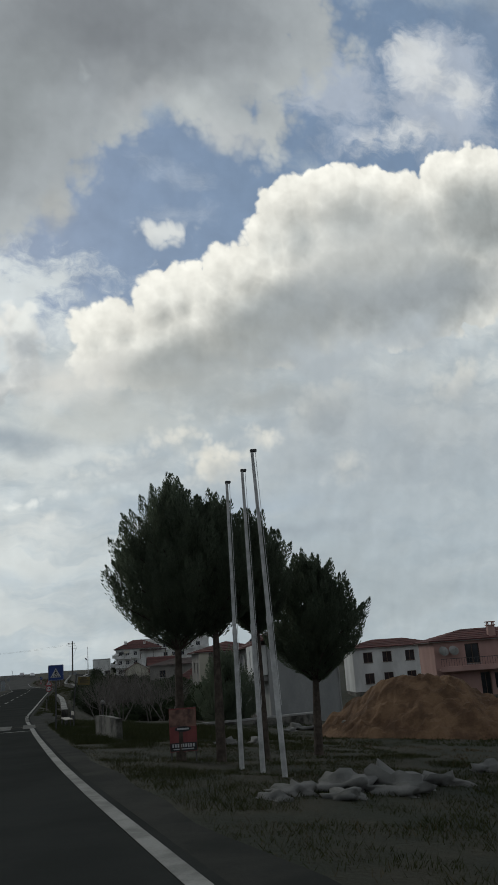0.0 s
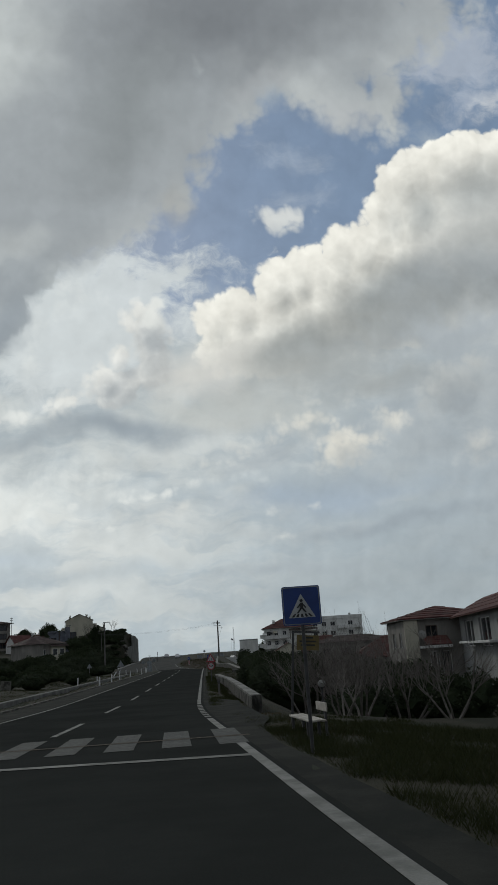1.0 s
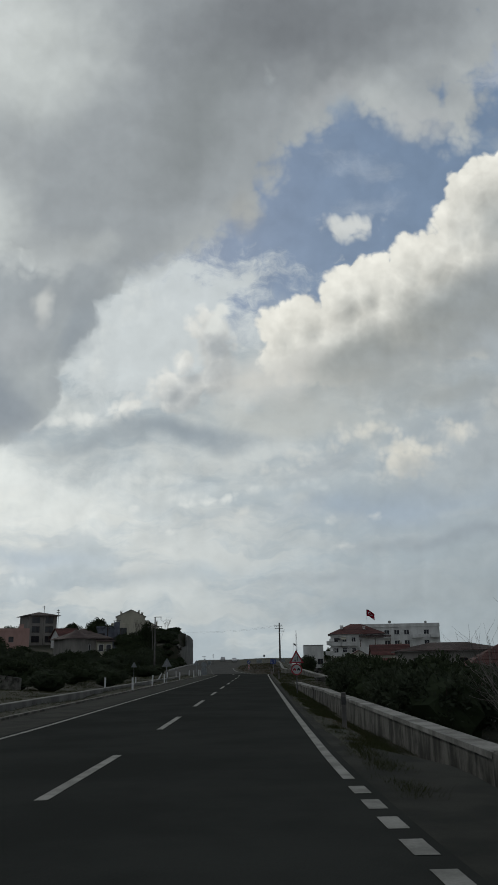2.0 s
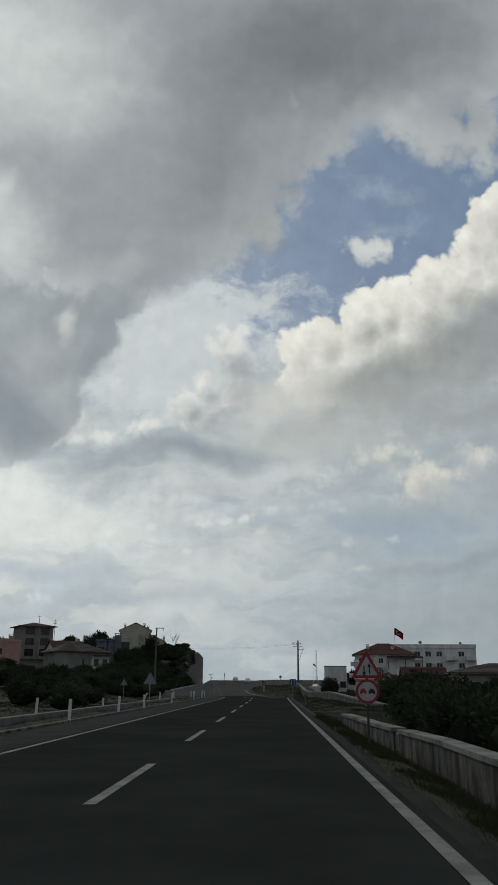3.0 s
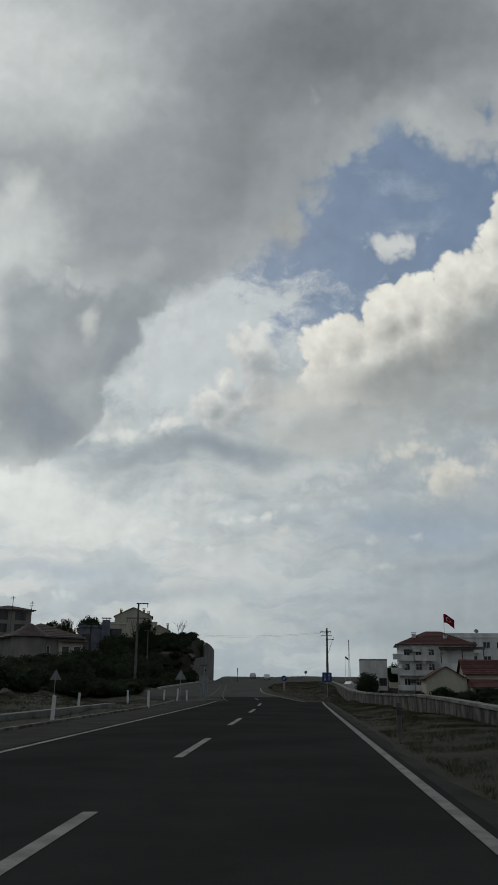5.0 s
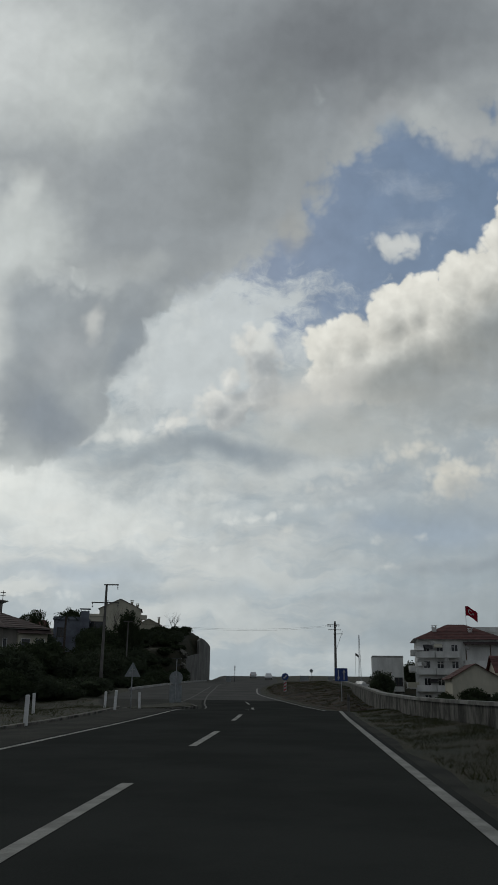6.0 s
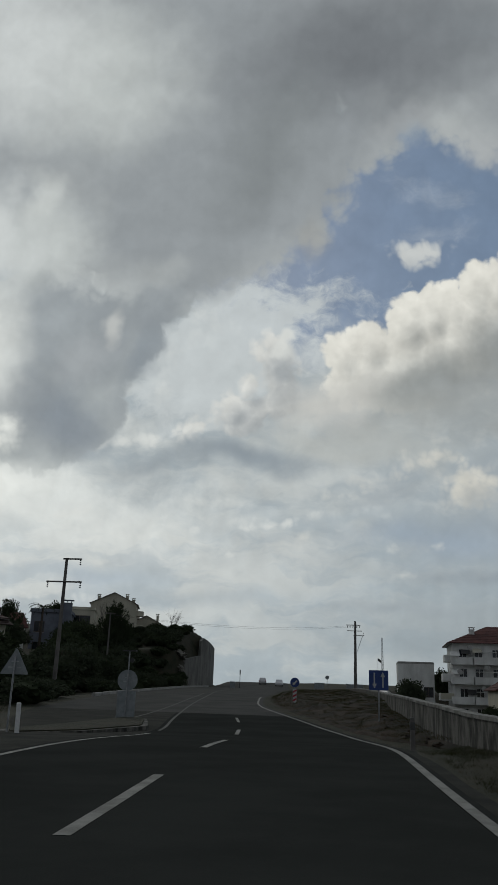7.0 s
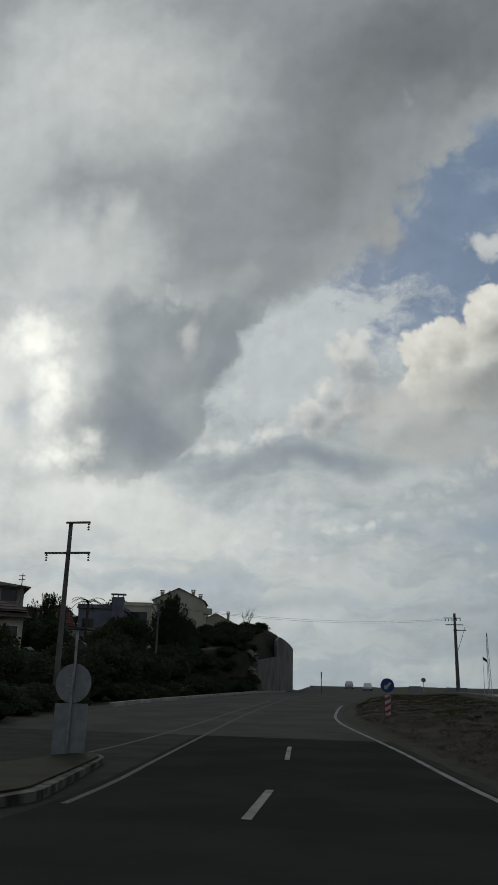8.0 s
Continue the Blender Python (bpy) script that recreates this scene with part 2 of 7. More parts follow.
soft_cloud(205, 535, 130, 60, -36, (152, 157, 162), 0.85)
soft_cloud(590, 80, 380, 180, -10, (118, 121, 126), 0.9)
soft_cloud(410, 250, 230, 110, -60, (136, 140, 143), 0.85)
soft_cloud(740, 40, 180, 70, 0, (130, 134, 139), 0.7)
soft_cloud(640, 205, 90, 36, -18, (167, 169, 172), 0.6)
soft_cloud(800, 260, 100, 40, 12, (174, 176, 179), 0.6)
soft_cloud(488, 410, 40, 60, 6, (168, 167, 164), 0.5)
soft_cloud(90, 120, 270, 210, 0, (200, 203, 202), 0.9)
soft_cloud(-60, 60, 240, 240, 0, (214, 216, 216), 0.8)
soft_cloud(60, 310, 110, 70, 0, (172, 175, 177), 0.5)
soft_cloud(10, 410, 150, 120, -20, (206, 209, 208), 0.85, 0.6)
soft_cloud(-120, 420, 160, 160, 0, (216, 218, 218), 0.8, 0.6)
soft_cloud(230, 470, 70, 36, -10, (174, 177, 178), 0.6)
soft_cloud(40, 560, 110, 80, -30, (172, 177, 181), 0.7)
soft_cloud(130, 572, 22, 46, 20, (204, 204, 202), 0.8)
soft_cloud(85, 630, 60, 70, 20, (178, 181, 184), 0.6)
soft_cloud(60, 745, 80, 100, -50, (139, 146, 155), 0.85)
soft_cloud(190, 620, 46, 90, 30, (144, 151, 159), 0.7)
soft_cloud(-70, 590, 90, 120, 0, (206, 208, 207), 0.75)
# brightest, where the sun hides
soft_cloud(-210, 660, 210, 270, 10, (238, 238, 235), 0.95)
soft_cloud(-70, 850, 150, 60, 0, (240, 240, 236), 0.8)
heap_cloud(((-150, 555, 90, 70, 10), (-128, 650, 60, 100, 10), (-110, 780, 110, 50, 0), (-60, 750, 50, 36, 20)), (282, 279, 270), (240, 240, 236), DOWN_LEFT, 0.16, 0.6, 0.0, 0.8, 0.9)
soft_cloud(-190, 700, 34, 60, 0, (186, 193, 200), 0.6)
soft_cloud(-260, 230, 260, 330, 0, (214, 216, 216), 0.75)
soft_cloud(10, 340, 50, 70, 20, (212, 214, 212), 0.6)

# flat layers low over the horizon, brighter towards the sun
low_streaks = noise_flat(vec_node(wt, "MULTIPLY", after(drift_small), (0.42, 1.7, 1)), 0.95, 6.0, 0.6)
layers = mix_node(wt, ramp_node(wt, low_streaks, 0.4, 0.6), lin(178, 187, 194), lin(214, 215, 213))
layers = mix_node(wt, math_node(wt, "MULTIPLY", ramp_node(wt, u, 2.5, 9.5), 0.8), layers, lin(158, 168, 176))
low_sky = math_node(wt, "MULTIPLY", math_node(wt, "MULTIPLY", ramp_node(wt, v, 8.6, 9.9), front), 0.5)
state["sky"] = mix_node(wt, low_sky, state["sky"], layers)
cloud(110, 1015, 150, 26, -2, (181, 190, 199), 0.95, 0.8)
cloud(760, 935, 190, 34, -4, (158, 170, 184), 0.95, 0.8)
cloud(880, 992, 240, 20, -3, (152, 160, 168), 0.95, 0.8)
cloud(980, 1110, 520, 110, 0, (152, 160, 165), 0.95, 0.6)
cloud(640, 1062, 170, 16, -2, (164, 171, 177), 0.95, 0.7)
cloud(330, 1050, 200, 22, -2, (180, 188, 194), 0.95, 0.6)
cloud(560, 905, 120, 18, -6, (178, 186, 192), 0.95, 0.6)
heap_cloud(((130, 945, 120, 12, -5), (290, 925, 80, 9, -7), (425, 920, 60, 9, -10), (165, 972, 90, 11, -4), (60, 905, 110, 14, -4), (262, 1042, 14, 8, 0), (330, 972, 60, 8, -4), (30, 1052, 90, 10, 0)),
           (226, 226, 223), (186, 192, 196), UP_LEFT, 0.2, 0.22, -0.1, 0.3, 0.85)
heap_cloud(((482, 942, 26, 20, -10), (500, 965, 24, 10, 0), (690, 958, 60, 8, -4), (540, 870, 70, 10, -8), (600, 1010, 90, 7, -3)), (212, 212, 209), (184, 189, 193), UP_LEFT, 0.2, 0.25, -0.1, 0.3, 0.75)
heap_cloud(((770, 852, 44, 44, -30), (806, 836, 56, 34, -16), (776, 884, 34, 18, 0), (850, 800, 60, 22, 6), (730, 800, 50, 16, -6), (645, 838, 60, 14, -20)), (222, 217, 207), (176, 178, 178), UP_LEFT, 0.26, 0.36, -0.1, 0.42, 0.85)

# fine modelling over everything
relief = math_node(wt, "ADD", 1.0, math_node(wt, "MULTIPLY", math_node(wt, "SUBTRACT", HERE[1], UP_LEFT[1]), 0.05))
relief = math_node(wt, "ADD", relief, math_node(wt, "MULTIPLY", math_node(wt, "SUBTRACT", drift_break, 0.5), 0.1))
scaled = wt.nodes.new("ShaderNodeVectorMath")
scaled.operation = "SCALE"
link(wt, state["sky"], scaled.inputs[0])
link(wt, relief, scaled.inputs["Scale"])
background = wt.nodes.new("ShaderNodeBackground")
link(wt, scaled.outputs[0], background.inputs[0])
background.inputs[1].default_value = 1.0
wt.links.new(background.outputs[0], wt.nodes.new("ShaderNodeOutputWorld").inputs[0])

sun = new("sun", bpy.data.lights.new("sun", "SUN"))
sun.data.energy, sun.data.angle, sun.data.color = 0.4, radians(12), (1.0, 0.95, 0.86)
sun.matrix_world = look((0, 0, 60), (30 * math.sin(SUN_TURN), -30 * math.cos(SUN_TURN), 60 - 30 * math.tan(SUN_HEIGHT)))


# ---- the lie of the land ----
def smooth(a, b, x):
    f = min(1, max(0, (x - a) / (b - a)))
    return f * f * (3 - 2 * f)


def along(y, knots):
    """A smooth line through knots of (y, value)."""
    if y <= knots[0][0]:
        return knots[0][1] + (y - knots[0][0]) * (knots[1][1] - knots[0][1]) / (knots[1][0] - knots[0][0])
    for (a, p), (b, q) in zip(knots, knots[1:]):
        if y <= b:
            return p + (q - p) * (y - a) / (b - a)
    return knots[-1][1]


RIGHT = ((-20, 6.8), (2, 5.1), (7, 4.66), (13, 4.18), (25, 3.4), (32, 2.95), (37, 2.68), (41, 2.42), (46, 2.06), (53, 1.8), (80, 1.8), (113, 1.85), (145, 1.95), (160, 2.05), (166, 2.22), (171, 2.35),
         (177, 2.1), (181, 1.25), (185.4, 0.62), (193.7, -0.74), (199.5, -2.15), (208, -4.0), (215, -4.4), (226, -5.0), (300, -5.0), (420, -9.0))
LEFT = ((-20, -5.36), (160, -5.36), (168.7, -5.42), (172, -5.52), (177.4, -5.56), (178.4, -5.62), (182, -6.1), (189, -7.1), (202.7, -8.45), (220.7, -9.65), (245, -11.7), (300, -13.0), (420, -18.0))
FAR_LEFT = ((-20, -7.6), (160, -7.8), (174, -9.8), (184, -14.0), (194, -16.6), (206, -17.7), (222, -18.2), (290, -19.5), (330, -20.5), (420, -26))
HILL_WALL = ((286, -25.2), (296, -24.3), (309.5, -23.0), (315, -22.5), (324.6, -22.1), (331, -25.5), (420, -30))


def line_at(y, knots):
    """The line, eased at its knots."""
    return sum(along(y + d, knots) for d in (-4, -2, 0, 2, 4)) / 5


def crest(y):
    """The last rise of the road, beyond the junction."""
    return 2.0 * smooth(290, 400, y)


def road_z(y):
    z = crest(y) + 0.00025 * max(0, 70 - max(y, -60)) ** 2 + 1.4 * smooth(175, 300, y) - 0.42 * smooth(162, 179, y) * (1 - smooth(186, 222, y))
    return z - 0.00035 * max(0, min(y, 900) - 400) ** 1.6


def road_at(x, y):
    """The road's height with its slight fall to the left on the straight."""
    return road_z(y) - 0.012 * min(9.6, max(0, 1.8 - x)) * smooth(45, 65, y) * (1 - smooth(150, 172, y))


def ground_z(x, y):
    rz = road_at(x, y)
    if y > 520:
        return rz - 1.0
    fade = 1 - smooth(330, 520, y)
    dr, dl = x - line_at(y, RIGHT) - 0.55, line_at(y, FAR_LEFT) - x
    n = noise.noise((x * 0.12, y * 0.12, 0.3)) * 0.5 + noise.noise((x * 0.5, y * 0.5, 4)) * 0.16
    if dr > 0:
        w1, w2, w3 = smooth(46, 56, y) * (1 - smooth(98, 110, y)), smooth(98, 110, y), smooth(162, 185, y)
        plain = -min(2.2, 0.085 * dr) * (1 - smooth(200, 270, y))
        gully = -0.5 * smooth(0.2, 1.6, dr) - 1.6 * smooth(2.4, 6.5, dr) - 0.6 * smooth(6, 25, dr)
        bank = 0.22 * smooth(0.3, 2.5, dr) - 2.4 * smooth(4.5, 11, dr)
        isle = 0.45 * smooth(0.3, 3.5, dr) * (1 - 0.6 * smooth(240, 290, y)) + 0.25 * smooth(4, 9, dr)
        isle -= 3.4 * smooth(line_at(y, WALL_TWO) + 0.6, line_at(y, WALL_TWO) + 8, x) * (1 - smooth(284, 300, y))
        z = plain * (1 - w1 - w2) + gully * w1 + bank * w2 * (1 - w3) + isle * w3
        return rz + (z + n * min(1, dr * 0.5) * 0.35) * fade - 0.03 * min(1, dr * 4)
    if dl > 0:
        high = along(y, ((150, 0.3), (200, 1.8), (226, 3.2), (240, 3.4), (270, 5.0), (284, 5.0), (296, 5.4), (309, 6.6), (312, 10.2), (316, 10.0), (322, 9.2), (326, 8.2), (332, 0.8), (420, 0.4))) if y > 150 else 0.3
        high += along(y, ((150, 0), (272, 0), (286, 1.2), (300, 3.4), (309, 4.0), (312, 0.8), (318, 1.4), (326, 3.4), (332, 0.2), (420, 0))) * smooth(3.6, 6.0, dl) if y > 272 else 0
        edge = smooth(272, 288, y)
        rise = smooth(4 - 1.2 * edge, 17 - 13.2 * edge, dl)
        held = smooth(290, 296, y) * (1 - smooth(328, 333, y))
        if held:
            rise += (smooth(0.1, 0.7, along(y, HILL_WALL) - x) - rise) * held
        hill = high * rise + 0.045 * max(0, min(dl, 200) - 28) * smooth(120, 240, y)
        return rz - crest(y) * smooth(0.5, 3, dl) + (hill - 0.25 * smooth(1.5, 5, dl) * (1 - smooth(200, 260, y)) + n * min(1, dl * 0.4) * 0.5) * fade - 0.03 * min(1, dl * 4)
    return rz - 0.05


WALL_TWO = ((100, 6.2), (125, 6.1), (140, 5.6), (155, 4.7), (170, 4.5), (190, 4.9), (230, 5.8), (285, 6.8), (420, 6.8))


# ---- materials ----
MATS = {}


def surf(name, dark, light, scale=1.0, rough=0.85, bump=0.25, fine=18.0, spread=0.12, metal=0.0, lift=0.02, streak=False, vary=0.0, gloss=None):
    """A worn surface: two tones in patches of about 1/scale metres, grain of about 1/fine metres, bump, uneven gloss."""
    m = bpy.data.materials.new(name)
    m.use_nodes = True
    t = m.node_tree
    b = t.nodes["Principled BSDF"]
    co = t.nodes.new("ShaderNodeTexCoord").outputs["Object"]
    big_co = vec_node(t, "MULTIPLY", co, (1, 1, 0.42)) if streak else co
    big = noise_node(t, big_co, scale, 6.0, 0.62).outputs["Fac"]
    small = noise_node(t, co, fine, 5.0, 0.7).outputs["Fac"]
    base = mix_node(t, ramp_node(t, big, 0.35, 0.65), (*dark, 1), (*light, 1))
    grain = math_node(t, "ADD", 1 - spread, math_node(t, "MULTIPLY", small, 2 * spread))
    if vary:
        info = t.nodes.new("ShaderNodeObjectInfo").outputs["Random"]
        grain = math_node(t, "MULTIPLY", grain, math_node(t, "ADD", 1 - vary, math_node(t, "MULTIPLY", info, 2 * vary)))
    n = t.nodes.new("ShaderNodeVectorMath")
    n.operation = "SCALE"
    link(t, base, n.inputs[0])
    link(t, grain, n.inputs["Scale"])
    link(t, n.outputs[0], b.inputs["Base Color"])
    link(t, math_node(t, "ADD", rough - 0.08, math_node(t, "MULTIPLY", big, 0.16)), b.inputs["Roughness"])
    b.inputs["Metallic"].default_value = metal
    b.inputs["Specular IOR Level"].default_value = gloss if gloss is not None else 0.25 if rough > 0.7 else 0.5
    if bump:
        bn = t.nodes.new("ShaderNodeBump")
        bn.inputs["Strength"].default_value, bn.inputs["Distance"].default_value = bump, lift
        link(t, small, bn.inputs["Height"])
        t.links.new(bn.outputs[0], b.inputs["Normal"])
    MATS[name] = m
    return m


def leaf_mat(name, dark, light, thin=0.25):
    m = bpy.data.materials.new(name)
    m.use_nodes = True
    t = m.node_tree
    b = t.nodes["Principled BSDF"]
    isl = t.nodes.new("ShaderNodeNewGeometry").outputs["Random Per Island"]
    info = t.nodes.new("ShaderNodeObjectInfo").outputs["Random"]
    mixed = math_node(t, "ADD", math_node(t, "MULTIPLY", isl, 0.7), math_node(t, "MULTIPLY", info, 0.3))
    link(t, mix_node(t, mixed, (*dark, 1), (*light, 1)), b.inputs["Base Color"])
    b.inputs["Roughness"].default_value = 0.9
    b.inputs["Specular IOR Level"].default_value = 0.08
    # light that comes through the leaf
    tl = t.nodes.new("ShaderNodeBsdfTranslucent")
    t.links.new(b.inputs["Base Color"].links[0].from_socket, tl.inputs["Color"])
    ms = t.nodes.new("ShaderNodeMixShader")
    ms.inputs[0].default_value = thin
    t.links.new(b.outputs[0], ms.inputs[1])
    t.links.new(tl.outputs[0], ms.inputs[2])
    t.links.new(ms.outputs[0], t.nodes["Material Output"].inputs[0])
    MATS[name] = m
    return m


ASPHALT = surf("asphalt_new", (0.034, 0.036, 0.0336), (0.043, 0.0452, 0.0422), 0.35, 0.95, 0.5, 70, 0.3, lift=0.006, gloss=0.0)
ASPHALT_OLD = surf("asphalt_worn", (0.044, 0.045, 0.043), (0.068, 0.068, 0.065), 0.3, 0.95, 0.5, 60, 0.25, lift=0.006, gloss=0.05)
SHOULDER = surf("asphalt_shoulder", (0.026, 0.028, 0.025), (0.044, 0.044, 0.039), 0.8, 0.95, 0.5, 50, 0.3, lift=0.008, gloss=0.03)
PAINT = surf("road_paint", (0.14, 0.14, 0.128), (0.26, 0.258, 0.238), 1.6, 0.85, 0.3, 45, 0.3, lift=0.004)
PAINT_OLD = surf("road_paint_worn", (0.045, 0.047, 0.044), (0.085, 0.087, 0.081), 9.0, 0.85, 0.3, 45, 0.45, lift=0.004)
EARTH = surf("earth_and_grass", (0.016, 0.02, 0.01), (0.038, 0.034, 0.021), 0.5, 0.95, 0.8, 9, 0.35, lift=0.06)
SOIL = surf("orange_soil", (0.09, 0.052, 0.03), (0.2, 0.122, 0.07), 1.1, 0.95, 0.8, 12, 0.3, lift=0.05)
DIRT = surf("brown_dirt_bank", (0.013, 0.012, 0.008), (0.044, 0.03, 0.02), 0.6, 0.95, 0.9, 7, 0.4, lift=0.08)
ROCK = surf("pale_rock", (0.085, 0.082, 0.07), (0.2, 0.19, 0.165), 2.0, 0.9, 0.7, 14, 0.25, lift=0.03)
CONCRETE = surf("weathered_concrete", (0.035, 0.034, 0.029), (0.19, 0.182, 0.16), 1.3, 0.9, 0.5, 9, 0.3)
COPING = surf("weathered_coping", (0.11, 0.108, 0.098), (0.27, 0.265, 0.245), 1.1, 0.9, 0.5, 12, 0.25)
STAINED = surf("rain_streaked_concrete", (0.022, 0.022, 0.019), (0.145, 0.14, 0.125), 2.2, 0.92, 0.5, 8, 0.4, streak=True)
CONCRETE_MID = surf("grey_cast_concrete", (0.1, 0.1, 0.092), (0.19, 0.187, 0.175), 0.6, 0.9, 0.4, 12, 0.2, streak=True)
CONCRETE_PALE = surf("pale_concrete", (0.22, 0.22, 0.205), (0.36, 0.355, 0.34), 0.8, 0.88, 0.4, 18, 0.15)
WHITEWASH = surf("white_render", (0.55, 0.55, 0.53), (0.74, 0.74, 0.72), 0.5, 0.85, 0.3, 20, 0.08, streak=True)
CREAM = surf("cream_render", (0.42, 0.4, 0.32), (0.52, 0.49, 0.4), 0.5, 0.87, 0.3, 20, 0.08, streak=True)
YELLOW = surf("yellow_render", (0.5, 0.44, 0.26), (0.6, 0.53, 0.34), 0.5, 0.87, 0.3, 20, 0.08)
GREY_RENDER = surf("grey_cement_render", (0.25, 0.255, 0.25), (0.34, 0.34, 0.33), 0.5, 0.9, 0.4, 14, 0.14, streak=True)
MID_RENDER = surf("beige_cement_render", (0.2, 0.19, 0.175), (0.28, 0.265, 0.24), 0.6, 0.9, 0.4, 14, 0.14, streak=True)
SLATE_RENDER = surf("blue_grey_render", (0.12, 0.13, 0.16), (0.17, 0.185, 0.22), 0.6, 0.88, 0.3, 16, 0.1)
PINK = surf("pink_render", (0.4, 0.25, 0.22), (0.48, 0.31, 0.27), 0.5, 0.88, 0.3, 18, 0.1, streak=True)
TILE = surf("red_roof_tile", (0.08, 0.035, 0.032), (0.13, 0.054, 0.047), 1.2, 0.88, 0.3, 14, 0.25, vary=0.25)
TILE_DARK = surf("dark_roof_tile", (0.06, 0.045, 0.042), (0.1, 0.072, 0.066), 1.2, 0.88, 0.3, 14, 0.25, vary=0.25)
GLASS = surf("window_glass", (0.012, 0.014, 0.017), (0.03, 0.034, 0.04), 0.6, 0.12, 0.0)
FRAME_WHITE = surf("white_plastic", (0.6, 0.6, 0.6), (0.75, 0.75, 0.74), 2, 0.45, 0.05, 30, 0.05)
FRAME_BROWN = surf("brown_wood", (0.06, 0.04, 0.028), (0.11, 0.072, 0.05), 3, 0.6, 0.2, 30, 0.15)
STRIP_BROWN = surf("dusty_brown_rubber", (0.045, 0.036, 0.026), (0.085, 0.066, 0.046), 5, 0.9, 0.3, 30, 0.3)
STEEL = surf("galvanised_steel", (0.25, 0.26, 0.27), (0.4, 0.41, 0.42), 4, 0.45, 0.1, 40, 0.1, metal=0.7)
STEEL_BACK = surf("sign_back_grey", (0.2, 0.22, 0.23), (0.28, 0.3, 0.31), 3, 0.55, 0.1, 40, 0.08, metal=0.3)
POST_DARK = surf("dark_painted_steel", (0.03, 0.03, 0.032), (0.06, 0.06, 0.06), 5, 0.55, 0.15, 40, 0.15)
POLE_PALE = surf("weathered_white_pole", (0.34, 0.34, 0.33), (0.58, 0.58, 0.57), 3, 0.6, 0.15, 30, 0.15)
WOOD_POLE = surf("pole_concrete", (0.1, 0.095, 0.09), (0.17, 0.16, 0.15), 2, 0.85, 0.3, 25, 0.2, streak=True)
WOOD_PALE = surf("weathered_pale_wood", (0.34, 0.31, 0.27), (0.52, 0.49, 0.44), 3, 0.8, 0.4, 25, 0.2)
BARK = surf("bark", (0.05, 0.04, 0.032), (0.1, 0.08, 0.065), 6, 0.95, 0.8, 20, 0.3, lift=0.02)
TWIG = surf("bare_twigs", (0.11, 0.098, 0.088), (0.2, 0.18, 0.162), 4, 0.9, 0.4, 25, 0.2)
SIGN_BLUE = surf("sign_blue", (0.01, 0.035, 0.16), (0.014, 0.045, 0.2), 3, 0.4, 0.02, 40, 0.05)
SIGN_WHITE = surf("sign_white", (0.36, 0.37, 0.37), (0.46, 0.47, 0.47), 3, 0.5, 0.02, 40, 0.05)
SIGN_RED = surf("sign_red", (0.27, 0.016, 0.028), (0.34, 0.026, 0.04), 3, 0.5, 0.02, 40, 0.05)
SIGN_BLACK = surf("sign_black", (0.012, 0.012, 0.012), (0.02, 0.02, 0.02), 3, 0.45, 0.02, 40, 0.05)
FLAG_RED = surf("flag_red", (0.2, 0.006, 0.02), (0.29, 0.011, 0.03), 3, 0.8, 0.1, 60, 0.08)
BOARD_YELLOW = surf("board_yellow", (0.1, 0.075, 0.022), (0.17, 0.125, 0.035), 2, 0.5, 0.05, 30, 0.15)
POSTER_RED = surf("poster_red", (0.14, 0.03, 0.03), (0.22, 0.055, 0.05), 2, 0.5, 0.05, 30, 0.1)
POSTER_PHOTO = surf("poster_photo", (0.06, 0.03, 0.025), (0.24, 0.13, 0.095), 3.5, 0.5, 0.0, 12, 0.3)
CAR_WHITE = surf("car_white", (0.55, 0.55, 0.56), (0.62, 0.62, 0.63), 1, 0.25, 0.0, 60, 0.02)
CAR_DARK = surf("car_dark", (0.03, 0.032, 0.036), (0.04, 0.042, 0.046), 1, 0.25, 0.0, 60, 0.02)
RUBBER = surf("rubber", (0.012, 0.012, 0.012), (0.02, 0.02, 0.02), 3, 0.8, 0.1)
LEAF_PINE = leaf_mat("cypress_needles", (0.1, 0.125, 0.085), (0.17, 0.2, 0.14), 0.5)
LEAF_SHRUB = leaf_mat("shrub_leaves", (0.024, 0.033, 0.018), (0.054, 0.07, 0.037))
LEAF_OLIVE = leaf_mat("olive_leaves", (0.035, 0.045, 0.028), (0.07, 0.085, 0.055))
GRASS = leaf_mat("grass_blades", (0.02, 0.027, 0.011), (0.052, 0.056, 0.024))
DRY = leaf_mat("dry_grass", (0.045, 0.037, 0.02), (0.11, 0.085, 0.048))


# ---- building helpers ----
def mesh_of(bm, name, material):
    me = bpy.data.meshes.new(name)
    bm.normal_update()
    bm.to_mesh(me)
    bm.free()
    for m in material if isinstance(material, (tuple, list)) else (material,):
        me.materials.append(m)
    return me


def thing(name, x, y, z, turn, label, category, group="", kind=""):
    """An empty at the base of a thing, turned about z by degrees."""
    ob = new(name)
    ob.empty_display_size = 0.3
    ob.matrix_basis = pose(x, y, z, 0, 0, turn)
    return tagged(ob, label, category, group, kind)


def part(name, bm, material, parent, label=""):
    ob = new(name, mesh_of(bm, name, material))
    ob.parent = parent
    return tagged(ob, label)


def box(bm, x0, y0, z0, x1, y1, z1, bevel=0.0):
    vs = bmesh.ops.create_cube(bm, size=1)["verts"]
    for v_ in vs:
        v_.co = Vector((x0 if v_.co.x < 0 else x1, y0 if v_.co.y < 0 else y1, z0 if v_.co.z < 0 else z1))
    if bevel:
        es = {e for v_ in vs for e in v_.link_edges}
        bmesh.ops.bevel(bm, geom=list(es), offset=bevel, segments=1, affect="EDGES")
    return bm


